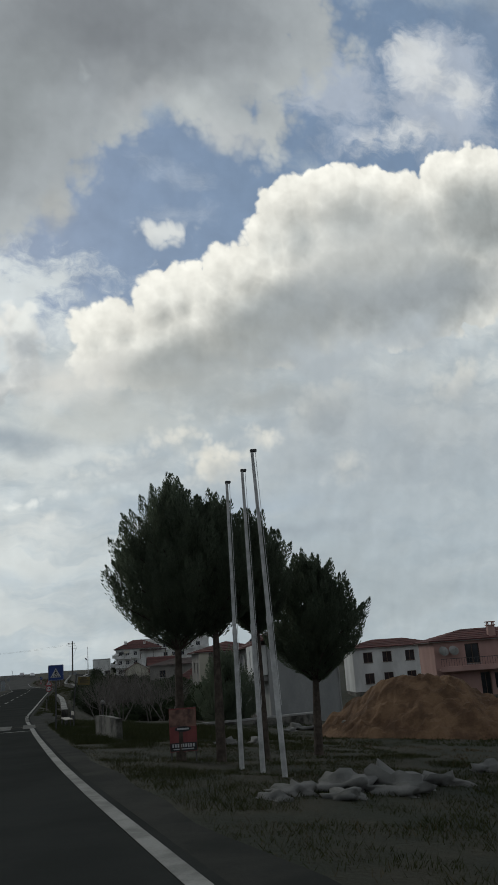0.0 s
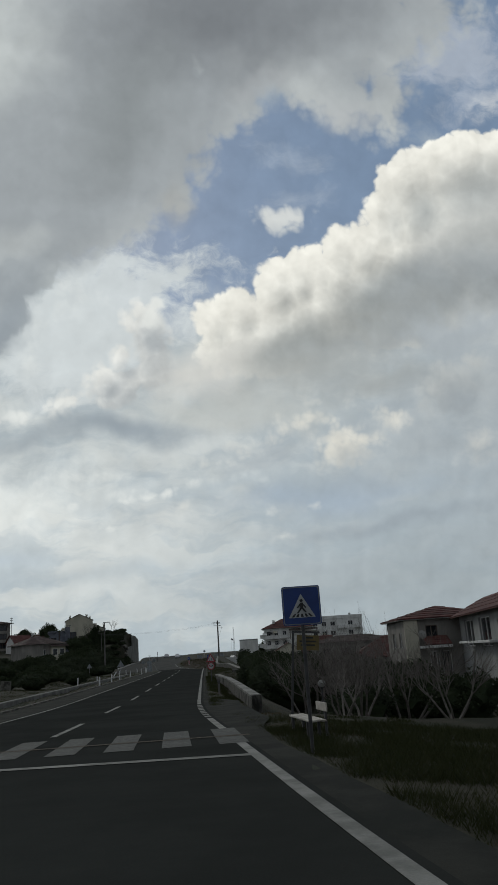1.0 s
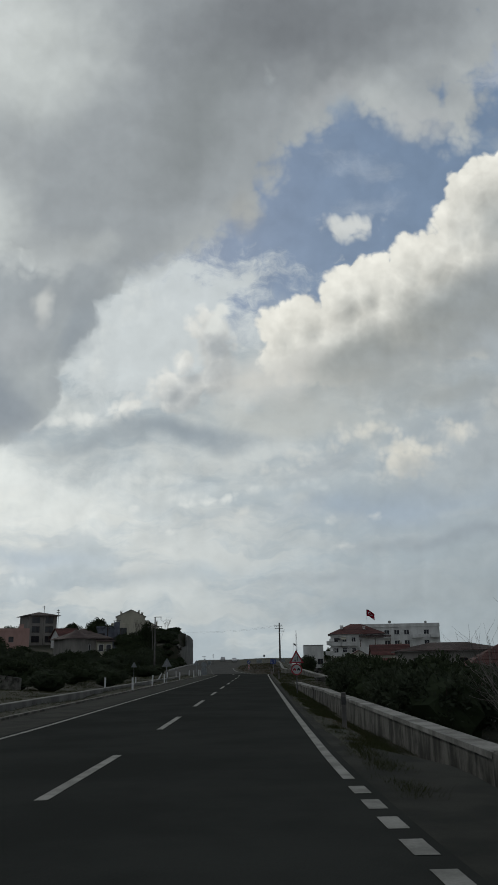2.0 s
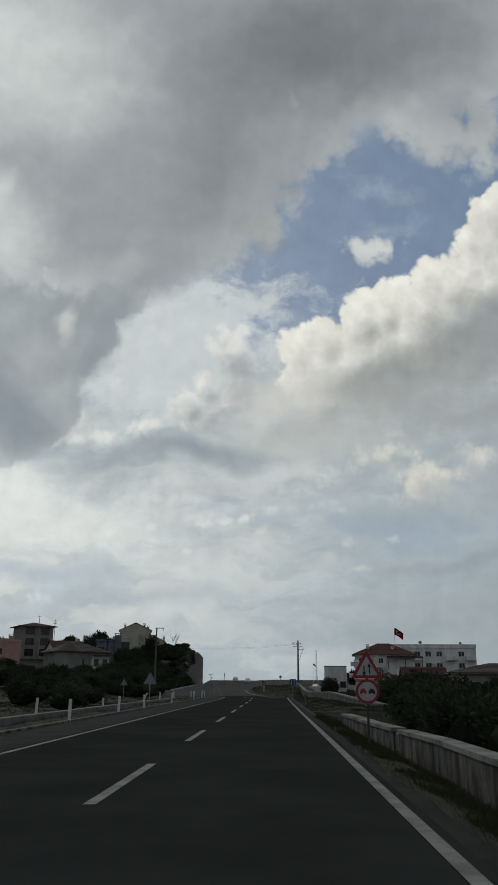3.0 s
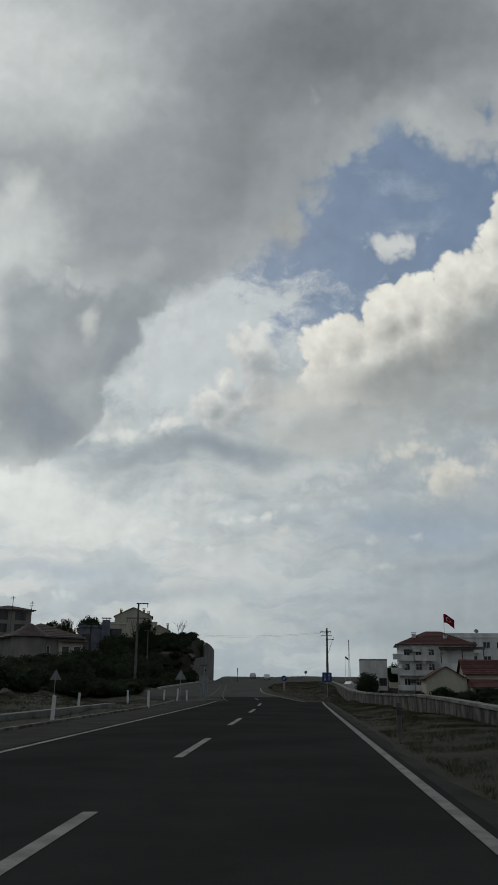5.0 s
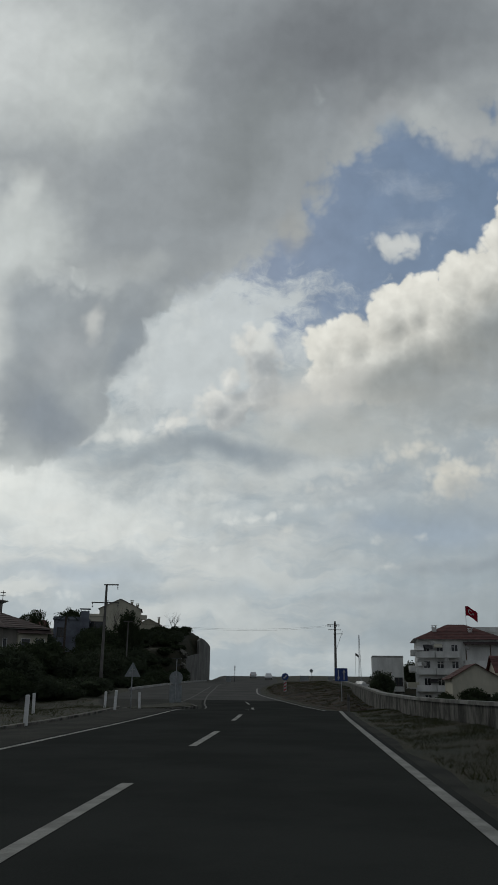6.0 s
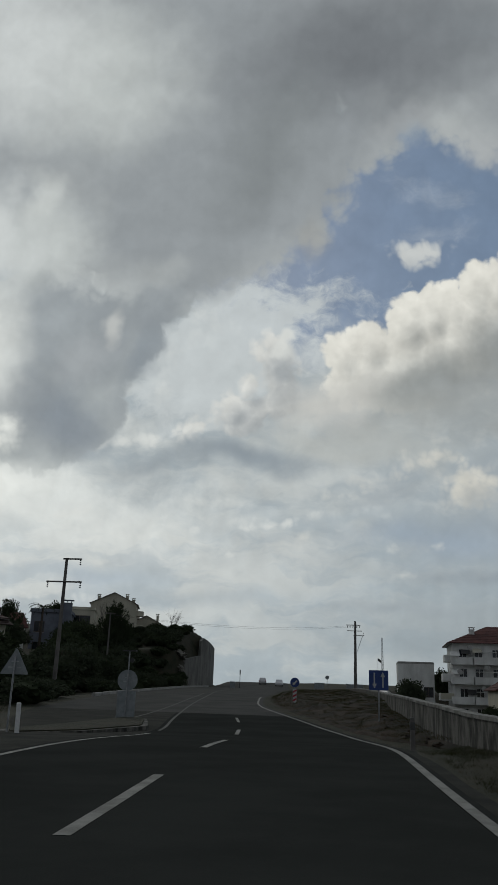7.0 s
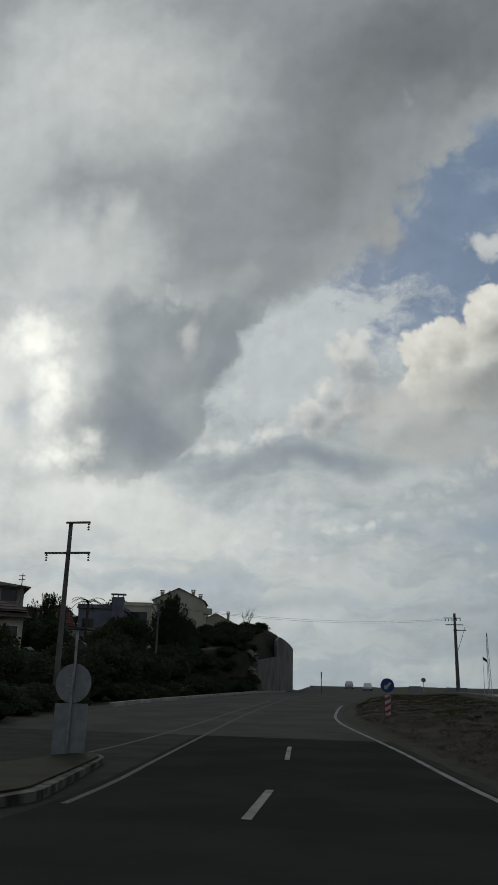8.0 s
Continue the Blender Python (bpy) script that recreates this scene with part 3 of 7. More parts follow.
def boxed(*a, **k):
    return box(bmesh.new(), *a, **k)


def rod(bm, a, b, r0, r1=None, sides=10):
    """A tapered rod from a to b."""
    a, b = Vector(a), Vector(b)
    r1 = r0 if r1 is None else r1
    q = (b - a).to_track_quat("Z", "Y").to_matrix()
    rings = []
    for c, r in ((a, r0), (b, r1)):
        rings.append([bm.verts.new(c + q @ Vector((r * math.cos(math.tau * i / sides), r * math.sin(math.tau * i / sides), 0))) for i in range(sides)])
    for i in range(sides):
        bm.faces.new((rings[0][i], rings[0][(i + 1) % sides], rings[1][(i + 1) % sides], rings[1][i]))
    bm.faces.new(rings[0][::-1])
    bm.faces.new(rings[1])
    return bm


def slab(bm, outline, y0, y1):
    """A plate whose outline lies in x and z, from y0 to y1."""
    front = [bm.verts.new((x, y0, z)) for x, z in outline]
    back = [bm.verts.new((x, y1, z)) for x, z in outline]
    n = len(outline)
    bm.faces.new(front)
    bm.faces.new(back[::-1])
    for i in range(n):
        bm.faces.new((front[i], back[i], back[(i + 1) % n], front[(i + 1) % n]))
    return bm


def prism(bm, outline, z0, z1):
    """An upright block whose outline lies in x and y."""
    low = [bm.verts.new((x, y, z0)) for x, y in outline]
    high = [bm.verts.new((x, y, z1)) for x, y in outline]
    n = len(outline)
    bm.faces.new(low[::-1])
    bm.faces.new(high)
    for i in range(n):
        bm.faces.new((low[i], low[(i + 1) % n], high[(i + 1) % n], high[i]))
    return bm


def rounded(pts, r, n=4):
    """A polygon with rounded corners."""
    out = []
    for i, p in enumerate(pts):
        p, a, b = Vector(p), Vector(pts[i - 1]), Vector(pts[(i + 1) % len(pts)])
        s, e = p + (a - p).normalized() * r, p + (b - p).normalized() * r
        for k in range(n + 1):
            f = k / n
            out.append(tuple(s * (1 - f) ** 2 + p * 2 * f * (1 - f) + e * f * f))
    return out


def circle(r, n=32, cx=0.0, cz=0.0):
    return [(cx + r * math.cos(math.tau * i / n), cz + r * math.sin(math.tau * i / n)) for i in range(n)]


def ribbon(name, edges, material, label, category, lift=0.0, kind="structure", cross=1):
    """A strip of road: rows of (y, left x, right x), laid on the road's height."""
    bm = bmesh.new()
    rows = []
    for y, a, b in edges:
        rows.append([bm.verts.new((a + (b - a) * i / cross, y, road_at(a + (b - a) * i / cross, y) + lift)) for i in range(cross + 1)])
    for p, q in zip(rows, rows[1:]):
        for i in range(cross):
            bm.faces.new((p[i], p[i + 1], q[i + 1], q[i]))
    ob = new(name, mesh_of(bm, name, material))
    return tagged(ob, label, category, kind=kind)


def span(a, b, step):
    n = max(1, round((b - a) / step))
    return [a + (b - a) * i / n for i in range(n + 1)]


# ---- ground and road ----
def ground():
    xs = sorted({*span(-2500, -300, 220), *span(-300, -60, 12), *span(-60, -32, 2.0), *span(-32, 12, 0.6), *span(12, 60, 2.0), *span(60, 300, 12), *span(300, 2500, 220)})
    ys = sorted({*span(-60, 340, 1.6), *span(340, 520, 9), *span(520, 4200, 230), *span(-1500, -60, 120)})
    verts = [(x, y, ground_z(x, y)) for y in ys for x in xs]
    nx = len(xs)
    faces = [(j * nx + i, j * nx + i + 1, (j + 1) * nx + i + 1, (j + 1) * nx + i) for j in range(len(ys) - 1) for i in range(nx - 1)]
    me = bpy.data.meshes.new("ground")
    me.from_pydata(verts, [], faces)
    me.materials.append(EARTH)
    me.shade_smooth()
    return tagged(new("ground", me), "dark rough earth with patchy winter grass beside the road", "ground", kind="structure")


ground()
ribbon("road", [(y, line_at(y, LEFT) - 0.25, line_at(y, RIGHT) + 0.2) for y in span(-60, 196, 2)], ASPHALT, "dark smooth asphalt main road with fresh surface", "road", cross=4)
ribbon("road_worn", [(y, line_at(y, LEFT) - 0.25 - 0.4 * smooth(196, 215, y), line_at(y, RIGHT) + 0.4) for y in span(196, 420, 3)], ASPHALT_OLD, "pale worn asphalt road rising to the crest", "road", 0.0, cross=4)
ribbon("shoulder_right", [(y, line_at(y, RIGHT) + 0.2, line_at(y, RIGHT) + 0.75 - 0.3 * smooth(56, 64, y) + 0.2 * noise.noise((y * 0.3, 0, 0)) + 0.9 * smooth(38, 44, y) * (1 - smooth(54, 60, y))) for y in span(-60, 196, 1)],
       SHOULDER, "crumbling worn asphalt shoulder with ragged edge", "shoulder", -0.006, cross=2)
ribbon("shoulder_left", [(y, line_at(y, FAR_LEFT), line_at(y, LEFT) - 0.25) for y in span(-60, 196, 2)], SHOULDER, "dusty asphalt shoulder beyond the edge line", "shoulder", -0.006, cross=3)
ribbon("side_road", [(y, line_at(y, FAR_LEFT), line_at(y, LEFT) - 0.25 - 0.4 * smooth(196, 215, y)) for y in span(196, 420, 3)], ASPHALT_OLD, "pale worn asphalt of the joining side road", "road", -0.004, cross=3)


def stripe(pts, width, material=PAINT, label="white painted edge line", group="", lift=0.006):
    """A painted line through points (x, y)."""
    bm = bmesh.new()
    rows = []
    for i, (x, y) in enumerate(pts):
        a, b = Vector(pts[max(0, i - 1)]), Vector(pts[min(len(pts) - 1, i + 1)])
        d = (b - a).normalized() * width / 2
        rows.append([bm.verts.new((px_, py_, road_at(px_, py_) + lift)) for px_, py_ in ((x - d.y, y + d.x), (x + d.y, y - d.x))])
    for p, q in zip(rows, rows[1:]):
        bm.faces.new((p[0], p[1], q[1], q[0]))
    ob = new("road_marking", mesh_of(bm, "road_marking", material))
    return tagged(ob, label, "road marking", group, "structure")


stripe([(line_at(y, RIGHT), y) for y in span(-60, 44.5, 1.5)], 0.18)
for k in range(8):
    stripe([(line_at(y, RIGHT), y) for y in span(45.2 + k * 1.05, 45.8 + k * 1.05, 0.6)], 0.2, group="short dashes")
stripe([(line_at(y, RIGHT), y) for y in span(53.8, 228, 1.5)], 0.155)
stripe([(line_at(y, LEFT), y) for y in span(-60, 175.8, 2)], 0.14)
stripe([(line_at(y, LEFT), y) for y in span(178.4, 262, 2)], 0.13, PAINT_OLD)
stripe([(-9.1 - (y - 187.5) * 0.026 - 0.0006 * (y - 187.5) ** 2, y) for y in span(187.5, 236, 3)], 0.14, PAINT_OLD)
for k in range(-3, 9):
    y0 = 75 + 11.25 * k
    stripe([(-1.83 - 0.6 * smooth(140, 178, y) ** 1.4, y) for y in span(y0, y0 + (5.1 if k < 8 else 6.3), 2.5)], 0.16, label="white dashed centre line", group="centre dashes")
stripe([(-2.67, 177.8), (-2.92, 181.5)], 0.16, label="white dashed centre line", group="centre dashes")
stripe([(-3.55, 188.2), (-4.07, 192.5)], 0.14, label="white dashed centre line", group="centre dashes")
stripe([(-1.83, -60), (-1.83, 34.0)], 0.15, label="white centre line before the stop line")
stripe([(-1.83, 34.05), (2.85, 33.55)], 0.32, label="white stop line before the crossing", lift=0.01)
for k in range(8):
    x0 = 2.46 - 1.12 * k
    stripe([(x0 + 0.15, 35.9), (x0, 40.0)], 0.58, PAINT_OLD, "worn white zebra crossing bar", "zebra bars", lift=0.008)


# ---- houses ----
def wall_face(parent, along_len, height, thick, to_place, openings, material, name="wall"):
    """One wall with real openings (u0, v0, u1, v1, sort); to_place turns (u, depth, v) into the house's own space. Windows and doors are set back in it."""
    us = sorted({-along_len / 2, along_len / 2, *[o[0] for o in openings], *[o[2] for o in openings]})
    vs = sorted({0.0, height, *[o[1] for o in openings], *[o[3] for o in openings]})
    bm = bmesh.new()
    made = {}

    def at(i, j, deep):
        if (i, j, deep) not in made:
            made[i, j, deep] = bm.verts.new((us[i], thick * deep, vs[j]))
        return made[i, j, deep]

    def solid(i, j):
        if not (0 <= i < len(us) - 1 and 0 <= j < len(vs) - 1):
            return False
        mu, mv = (us[i] + us[i + 1]) / 2, (vs[j] + vs[j + 1]) / 2
        return not any(o[0] < mu < o[2] and o[1] < mv < o[3] for o in openings)

    for i in range(len(us) - 1):
        for j in range(len(vs) - 1):
            if not solid(i, j):
                continue
            bm.faces.new((at(i, j, 0), at(i + 1, j, 0), at(i + 1, j + 1, 0), at(i, j + 1, 0)))
            bm.faces.new((at(i, j, 1), at(i, j + 1, 1), at(i + 1, j + 1, 1), at(i + 1, j, 1)))
            for di, dj, p, q in ((-1, 0, (i, j), (i, j + 1)), (1, 0, (i + 1, j + 1), (i + 1, j)), (0, -1, (i + 1, j), (i, j)), (0, 1, (i, j + 1), (i + 1, j + 1))):
                if not solid(i + di, j + dj):
                    bm.faces.new((at(*p, 0), at(*q, 0), at(*q, 1), at(*p, 1)))
    bmesh.ops.recalc_face_normals(bm, faces=bm.faces)
    for v_ in bm.verts:
        v_.co = to_place @ v_.co
    part(name, bm, material, parent)
    for u0, v0, u1, v1, sort in openings:
        frame_mat = FRAME_BROWN if sort == "brown" else FRAME_WHITE
        fb = bmesh.new()
        f, y0, y1 = 0.07, thick * 0.45, thick * 0.45 + 0.07
        box(fb, u0, y0, v0, u0 + f, y1, v1)
        box(fb, u1 - f, y0, v0, u1, y1, v1)
        box(fb, u0 + f, y0, v0, u1 - f, y1, v0 + f)
        box(fb, u0 + f, y0, v1 - f, u1 - f, y1, v1)
        if u1 - u0 > 0.9:
            box(fb, (u0 + u1) / 2 - f / 2, y0, v0 + f, (u0 + u1) / 2 + f / 2, y1, v1 - f)
        for v_ in fb.verts:
            v_.co = to_place @ v_.co
        w = part("door" if v0 < 0.25 else "window", fb, frame_mat, parent)
        pb = boxed(u0 + 0.02, y1 - 0.02, v0 + 0.02, u1 - 0.02, y1 + 0.01, v1 - 0.02)
        for v_ in pb.verts:
            v_.co = to_place @ v_.co
        part("pane", pb, GLASS, w, "dark glass pane")
        if v0 > 0.25:
            sb = boxed(u0 - 0.08, -0.06, v0 - 0.07, u1 + 0.08, thick * 0.4, v0 - 0.002, bevel=0.01)
            for v_ in sb.verts:
                v_.co = to_place @ v_.co
            part("sill", sb, CONCRETE_PALE, w)


def courses(bm, a, b, c, d, n, thick=0.07):
    """A slope of tile courses between the eave a to b and the ridge d to c."""
    a, b, c, d = (Vector(p) for p in (a, b, c, d))
    up = (b - a).cross(d - a).normalized()
    if up.z < 0:
        up = -up
    for i in range(n):
        f, g = i / n, min(1.0, (i + 1.12) / n)
        p, q, r, s = a.lerp(d, f), b.lerp(c, f), b.lerp(c, g), a.lerp(d, g)
        low = [bm.verts.new(v_) for v_ in (p, q, r, s)]
        high = [bm.verts.new(v_ + up * (thick if k < 2 else thick * 0.4)) for k, v_ in enumerate((p, q, r, s))]
        bm.faces.new(high)
        bm.faces.new(low[::-1])
        for k in range(4):
            bm.faces.new((low[k], low[(k + 1) % 4], high[(k + 1) % 4], high[k]))


def tiled(parent, material, a, b, c, d, n, thick=0.07):
    """One slope of a roof: a thin deck from the eave a to b up to the ridge d to c, and its courses of tiles."""
    deck = bmesh.new()
    low = [deck.verts.new(Vector(p) - Vector((0, 0, 0.05))) for p in (a, b, c, d)]
    high = [deck.verts.new(Vector(p) - Vector((0, 0, 0.004))) for p in (a, b, c, d)]
    deck.faces.new(high)
    deck.faces.new(low[::-1])
    for k in range(4):
        deck.faces.new((low[k], low[(k + 1) % 4], high[(k + 1) % 4], high[k]))
    bmesh.ops.remove_doubles(deck, verts=deck.verts, dist=1e-4)
    bmesh.ops.recalc_face_normals(deck, faces=deck.faces)
    roof = part("roof", deck, material, parent)
    a, b, c, d = (Vector(p) for p in (a, b, c, d))
    up = (b - a).cross(d - a).normalized()
    up = -up if up.z < 0 else up
    for i in range(n):
        f, g = i / n, min(0.999, (i + 1.12) / n)
        bm = bmesh.new()
        ring = (a.lerp(d, f), b.lerp(c, f), b.lerp(c, g), a.lerp(d, g))
        lo = [bm.verts.new(v_) for v_ in ring]
        hi = [bm.verts.new(v_ + up * (thick if k < 2 else thick * 0.4)) for k, v_ in enumerate(ring)]
        bm.faces.new(hi)
        bm.faces.new(lo[::-1])
        for k in range(4):
            bm.faces.new((lo[k], lo[(k + 1) % 4], hi[(k + 1) % 4], hi[k]))
        part("tile_course", bm, material, roof)


def house(name, x, y, z, turn, w, d, h, walls, label, roof="gable", roof_h=1.6, roof_mat=TILE, front=(), left=(), right=(), back=(), eave=0.45, ridge="y", chimneys=()):
    """A house on its plot: four walls with their openings, a roof, chimneys. Origin in the middle of its floor."""
    ob = thing(name, x, y, z, turn, label, "house")
    t = 0.28
    R = Matrix.Rotation
    wall_face(ob, w, h, t, Matrix.Translation((0, -d / 2, 0)), front, walls)
    wall_face(ob, w, h, t, R(math.pi, 4, "Z") @ Matrix.Translation((0, -d / 2, 0)), back, walls)
    wall_face(ob, d - 2 * t, h, t, R(-math.pi / 2, 4, "Z") @ Matrix.Translation((0, -w / 2, 0)), left, walls)
    wall_face(ob, d - 2 * t, h, t, R(math.pi / 2, 4, "Z") @ Matrix.Translation((0, -w / 2, 0)), right, walls)
    part("footing", boxed(-w / 2 + 0.02, -d / 2 + 0.02, -4.0, w / 2 - 0.02, d / 2 - 0.02, 0.0), CONCRETE, ob)
    e = eave
    bm = bmesh.new()
    if roof == "gable":
        if ridge == "y":
            n = max(4, int(w / 2 / 0.5))
            top = h + roof_h
            drop = roof_h * e / (w / 2)
            tiled(ob, roof_mat, (-w / 2 - e, -d / 2 - e, h - drop), (-w / 2 - e, d / 2 + e, h - drop), (0, d / 2 + e, top), (0, -d / 2 - e, top), n)
            tiled(ob, roof_mat, (w / 2 + e, -d / 2 - e, h - drop), (w / 2 + e, d / 2 + e, h - drop), (0, d / 2 + e, top), (0, -d / 2 - e, top), n)
            for s in (-1, 1):
                g = bmesh.new()
                slab(g, [(-w / 2, h), (w / 2, h), (0, h + roof_h - 0.03)], s * (d / 2) - s * 0.001, s * (d / 2 - t))
                part("gable", g, walls, ob)
        else:
            n = max(4, int(d / 2 / 0.5))
            top = h + roof_h
            drop = roof_h * e / (d / 2)
            tiled(ob, roof_mat, (-w / 2 - e, -d / 2 - e, h - drop), (w / 2 + e, -d / 2 - e, h - drop), (w / 2 + e, 0, top), (-w / 2 - e, 0, top), n)
            tiled(ob, roof_mat, (-w / 2 - e, d / 2 + e, h - drop), (w / 2 + e, d / 2 + e, h - drop), (w / 2 + e, 0, top), (-w / 2 - e, 0, top), n)
            for s in (-1, 1):
                g = bmesh.new()
                slab(g, [(-d / 2, h), (d / 2, h), (0, h + roof_h - 0.03)], s * (w / 2) - s * 0.001, s * (w / 2 - t))
                for v_ in g.verts:
                    v_.co = Vector((v_.co.y, v_.co.x, v_.co.z))
                part("gable", g, walls, ob)
    elif roof == "hip":
        rl = max(0.0, (max(w, d) - min(w, d)) / 2)
        rx, ry = (rl, 0) if w > d else (0, rl)
        A, B, C, D = [(sx * (w / 2 + e), sy * (d / 2 + e), h) for sx, sy in ((-1, -1), (1, -1), (1, 1), (-1, 1))]
        P, Q = (-rx, -ry, h + roof_h), (rx, ry, h + roof_h)
        n = max(4, int(min(w, d) / 2 / 0.6))
        if w > d:
            quads = ((A, B, Q, P), (C, D, P, Q), (B, C, Q, Q), (D, A, P, P))
        else:
            quads = ((A, B, P, P), (C, D, Q, Q), (B, C, Q, P), (D, A, P, Q))
        for q in quads:
            tiled(ob, roof_mat, *q, n)
        part("soffit", boxed(-w / 2 - e + 0.02, -d / 2 - e + 0.02, h - 0.1, w / 2 + e - 0.02, d / 2 + e - 0.02, h - 0.005), CONCRETE_PALE, ob)
    else:
        box(bm, -w / 2 - e, -d / 2 - e, h, w / 2 + e, d / 2 + e, h + 0.22, bevel=0.02)
        box(bm, -w / 2 - e + 0.1, -d / 2 - e + 0.1, h + 0.22, w / 2 + e - 0.1, -d / 2 - e + 0.25, h + 0.22 + roof_h)
        box(bm, -w / 2 - e + 0.1, d / 2 + e - 0.25, h + 0.22, w / 2 + e - 0.1, d / 2 + e - 0.1, h + 0.22 + roof_h)
        box(bm, -w / 2 - e + 0.1, -d / 2 - e + 0.25, h + 0.22, -w / 2 - e + 0.25, d / 2 + e - 0.25, h + 0.22 + roof_h)
        box(bm, w / 2 + e - 0.25, -d / 2 - e + 0.25, h + 0.22, w / 2 + e - 0.1, d / 2 + e - 0.25, h + 0.22 + roof_h)
    if roof == "flat":
        part("roof", bm, roof_mat, ob)
    for cx, cy, cw, top in chimneys:
        cb = boxed(cx - cw / 2, cy - cw / 2, h - 0.2, cx + cw / 2, cy + cw / 2, top, bevel=0.02)
        box(cb, cx - cw / 2 - 0.08, cy - cw / 2 - 0.08, top, cx + cw / 2 + 0.08, cy + cw / 2 + 0.08, top + 0.1, bevel=0.01)
        for sx in (-1, 1):
            for sy in (-1, 1):
                box(cb, cx + sx * cw * 0.38 - 0.05, cy + sy * cw * 0.38 - 0.05, top + 0.1, cx + sx * cw * 0.38 + 0.05, cy + sy * cw * 0.38 + 0.05, top + 0.35)
        box(cb, cx - cw / 2 - 0.1, cy - cw / 2 - 0.1, top + 0.35, cx + cw / 2 + 0.1, cy + cw / 2 + 0.1, top + 0.43, bevel=0.01)
        part("chimney", cb, walls, ob)
    return ob


def windows(xs, rows, w=1.1, h=1.2, sort="white"):
    """Openings in rows: middles along the wall, sill heights."""
    return [(x - w / 2, v, x + w / 2, v + h, sort) for v in rows for x in xs]


def balcony(parent, x0, x1, y0, y1, z, solid=True, material=WHITEWASH):
    """A balcony with its floor slab and parapet, y0 the outer edge."""
    b = part("balcony", boxed(x0, y0, z - 0.16, x1, y1, z, bevel=0.015), material, parent)
    if solid:
        p = bmesh.new()
        box(p, x0, y0, z + 0.002, x1, y0 + 0.12, z + 0.95, bevel=0.012)
        box(p, x0, y0 + 0.122, z + 0.002, x0 + 0.12, y1, z + 0.95)
        box(p, x1 - 0.12, y0 + 0.122, z + 0.002, x1, y1, z + 0.95)
        part("parapet", p, material, b)
    else:
        p = bmesh.new()
        box(p, x0, y0, z + 0.9, x1, y0 + 0.05, z + 0.95)
        for u_ in span(x0 + 0.03, x1 - 0.03, 0.25):
            box(p, u_ - 0.012, y0 + 0.01, z, u_ + 0.012, y0 + 0.035, z + 0.9)
        part("railing", p, POST_DARK, b)
    return b


def dish(parent, x, y, z, r=0.4, turn=0.0):
    """A satellite dish on its arm."""
    bm = bmesh.new()
    rings = []
    for k in range(5):
        f = k / 4
        rings.append([bm.verts.new((f * r * math.cos(a), 0.28 * r * f * f, f * r * math.sin(a))) for a in [math.tau * i / 20 for i in range(20)]])
    for p, q in zip(rings, rings[1:]):
        for i in range(20):
            bm.faces.new((p[i], q[i], q[(i + 1) % 20], p[(i + 1) % 20]))
    bmesh.ops.remove_doubles(bm, verts=bm.verts, dist=1e-4)
    bmesh.ops.solidify(bm, geom=bm.faces[:], thickness=0.015)
    rod(bm, (0, 0.02, 0), (0, 0.3, -0.25), 0.02, sides=6)
    rod(bm, (0, 0.0, -r * 0.9), (0, -0.35, -0.1), 0.012, sides=6)
    box(bm, -0.04, -0.42, -0.13, 0.04, -0.33, -0.05)
    bm.transform(pose(x, y, z, 0, 0, turn) @ pose(0, 0, 0, -25, 0, 0))
    return part("satellite_dish", bm, CONCRETE_PALE, parent, "pale round satellite dish")


# the long grey house by the field
grey = house("long_house", 23.1, 67.74, -1.9, -9.1, 4.9, 35.5, 6.0, GREY_RENDER, "long grey rendered two-storey house with a red tiled gable roof", roof_h=1.2, eave=0.75,
             left=[(-15.5, 3.3, -11.5, 5.3, "white"), (-9.0, 3.3, -5.0, 5.3, "white"), (-2.5, 3.5, -0.9, 5.0, "white"), (3.0, 3.5, 4.4, 5.0, "white"), (-4.0, 0.9, -2.4, 2.4, "white"), (6.0, 0.9, 7.5, 2.4, "white")])
bay = part("bay", boxed(-3.5, -17.5, 3.5, -2.46, -11.4, 5.5, bevel=0.02), WHITEWASH, grey, "white rendered bay under the eaves")
part("window", boxed(-3.55, -15.6, 4.1, -3.51, -14.2, 5.2), FRAME_WHITE, bay)
part("bracket", prism(bmesh.new(), [(-3.35, -17.3), (-2.47, -17.3), (-2.47, -11.6), (-3.35, -11.6)], 3.1, 3.49), CONCRETE_PALE, bay)
part("side_canopy", boxed(-3.4, 1.0, 3.55, -2.46, 13.0, 3.72, bevel=0.03), WHITEWASH, grey, "white canopy slab along the wall")
heater = part("water_tank", rod(bmesh.new(), (-1.75, -10.3, 7.75), (-1.75, -8.8, 7.75), 0.2, sides=16), POST_DARK, grey, "round dark solar water tank on the roof")
tank = part("water_tank", rod(bmesh.new(), (-1.35, -10.6, 7.35), (-1.35, -9.1, 7.35), 0.2, sides=16), POST_DARK, grey, "round dark solar water tank on the roof")
for x_, y_ in ((-1.75, -10.1), (-1.75, -9.0), (-1.2, -10.4), (-1.2, -9.3)):
    part("stand_leg", rod(bmesh.new(), (x_, y_, 6.2), (x_, y_, 7.5), 0.03, sides=6), STEEL, tank)
part("stand_brace", rod(bmesh.new(), (-1.75, -10.1, 6.4), (-1.2, -10.4, 7.2), 0.025, sides=6), STEEL, tank)
for x_ in (0.0, 0.12):
    pb = slab(bmesh.new(), [(-3.15 + x_, 6.0), (-3.05 + x_, 5.98), (-1.72 + x_, 7.42), (-1.78 + x_, 7.48)], -10.25 + 4 * x_, -9.0 + 4 * x_)
    part("solar_panel", pb, GLASS, heater, "dark solar collector panel")
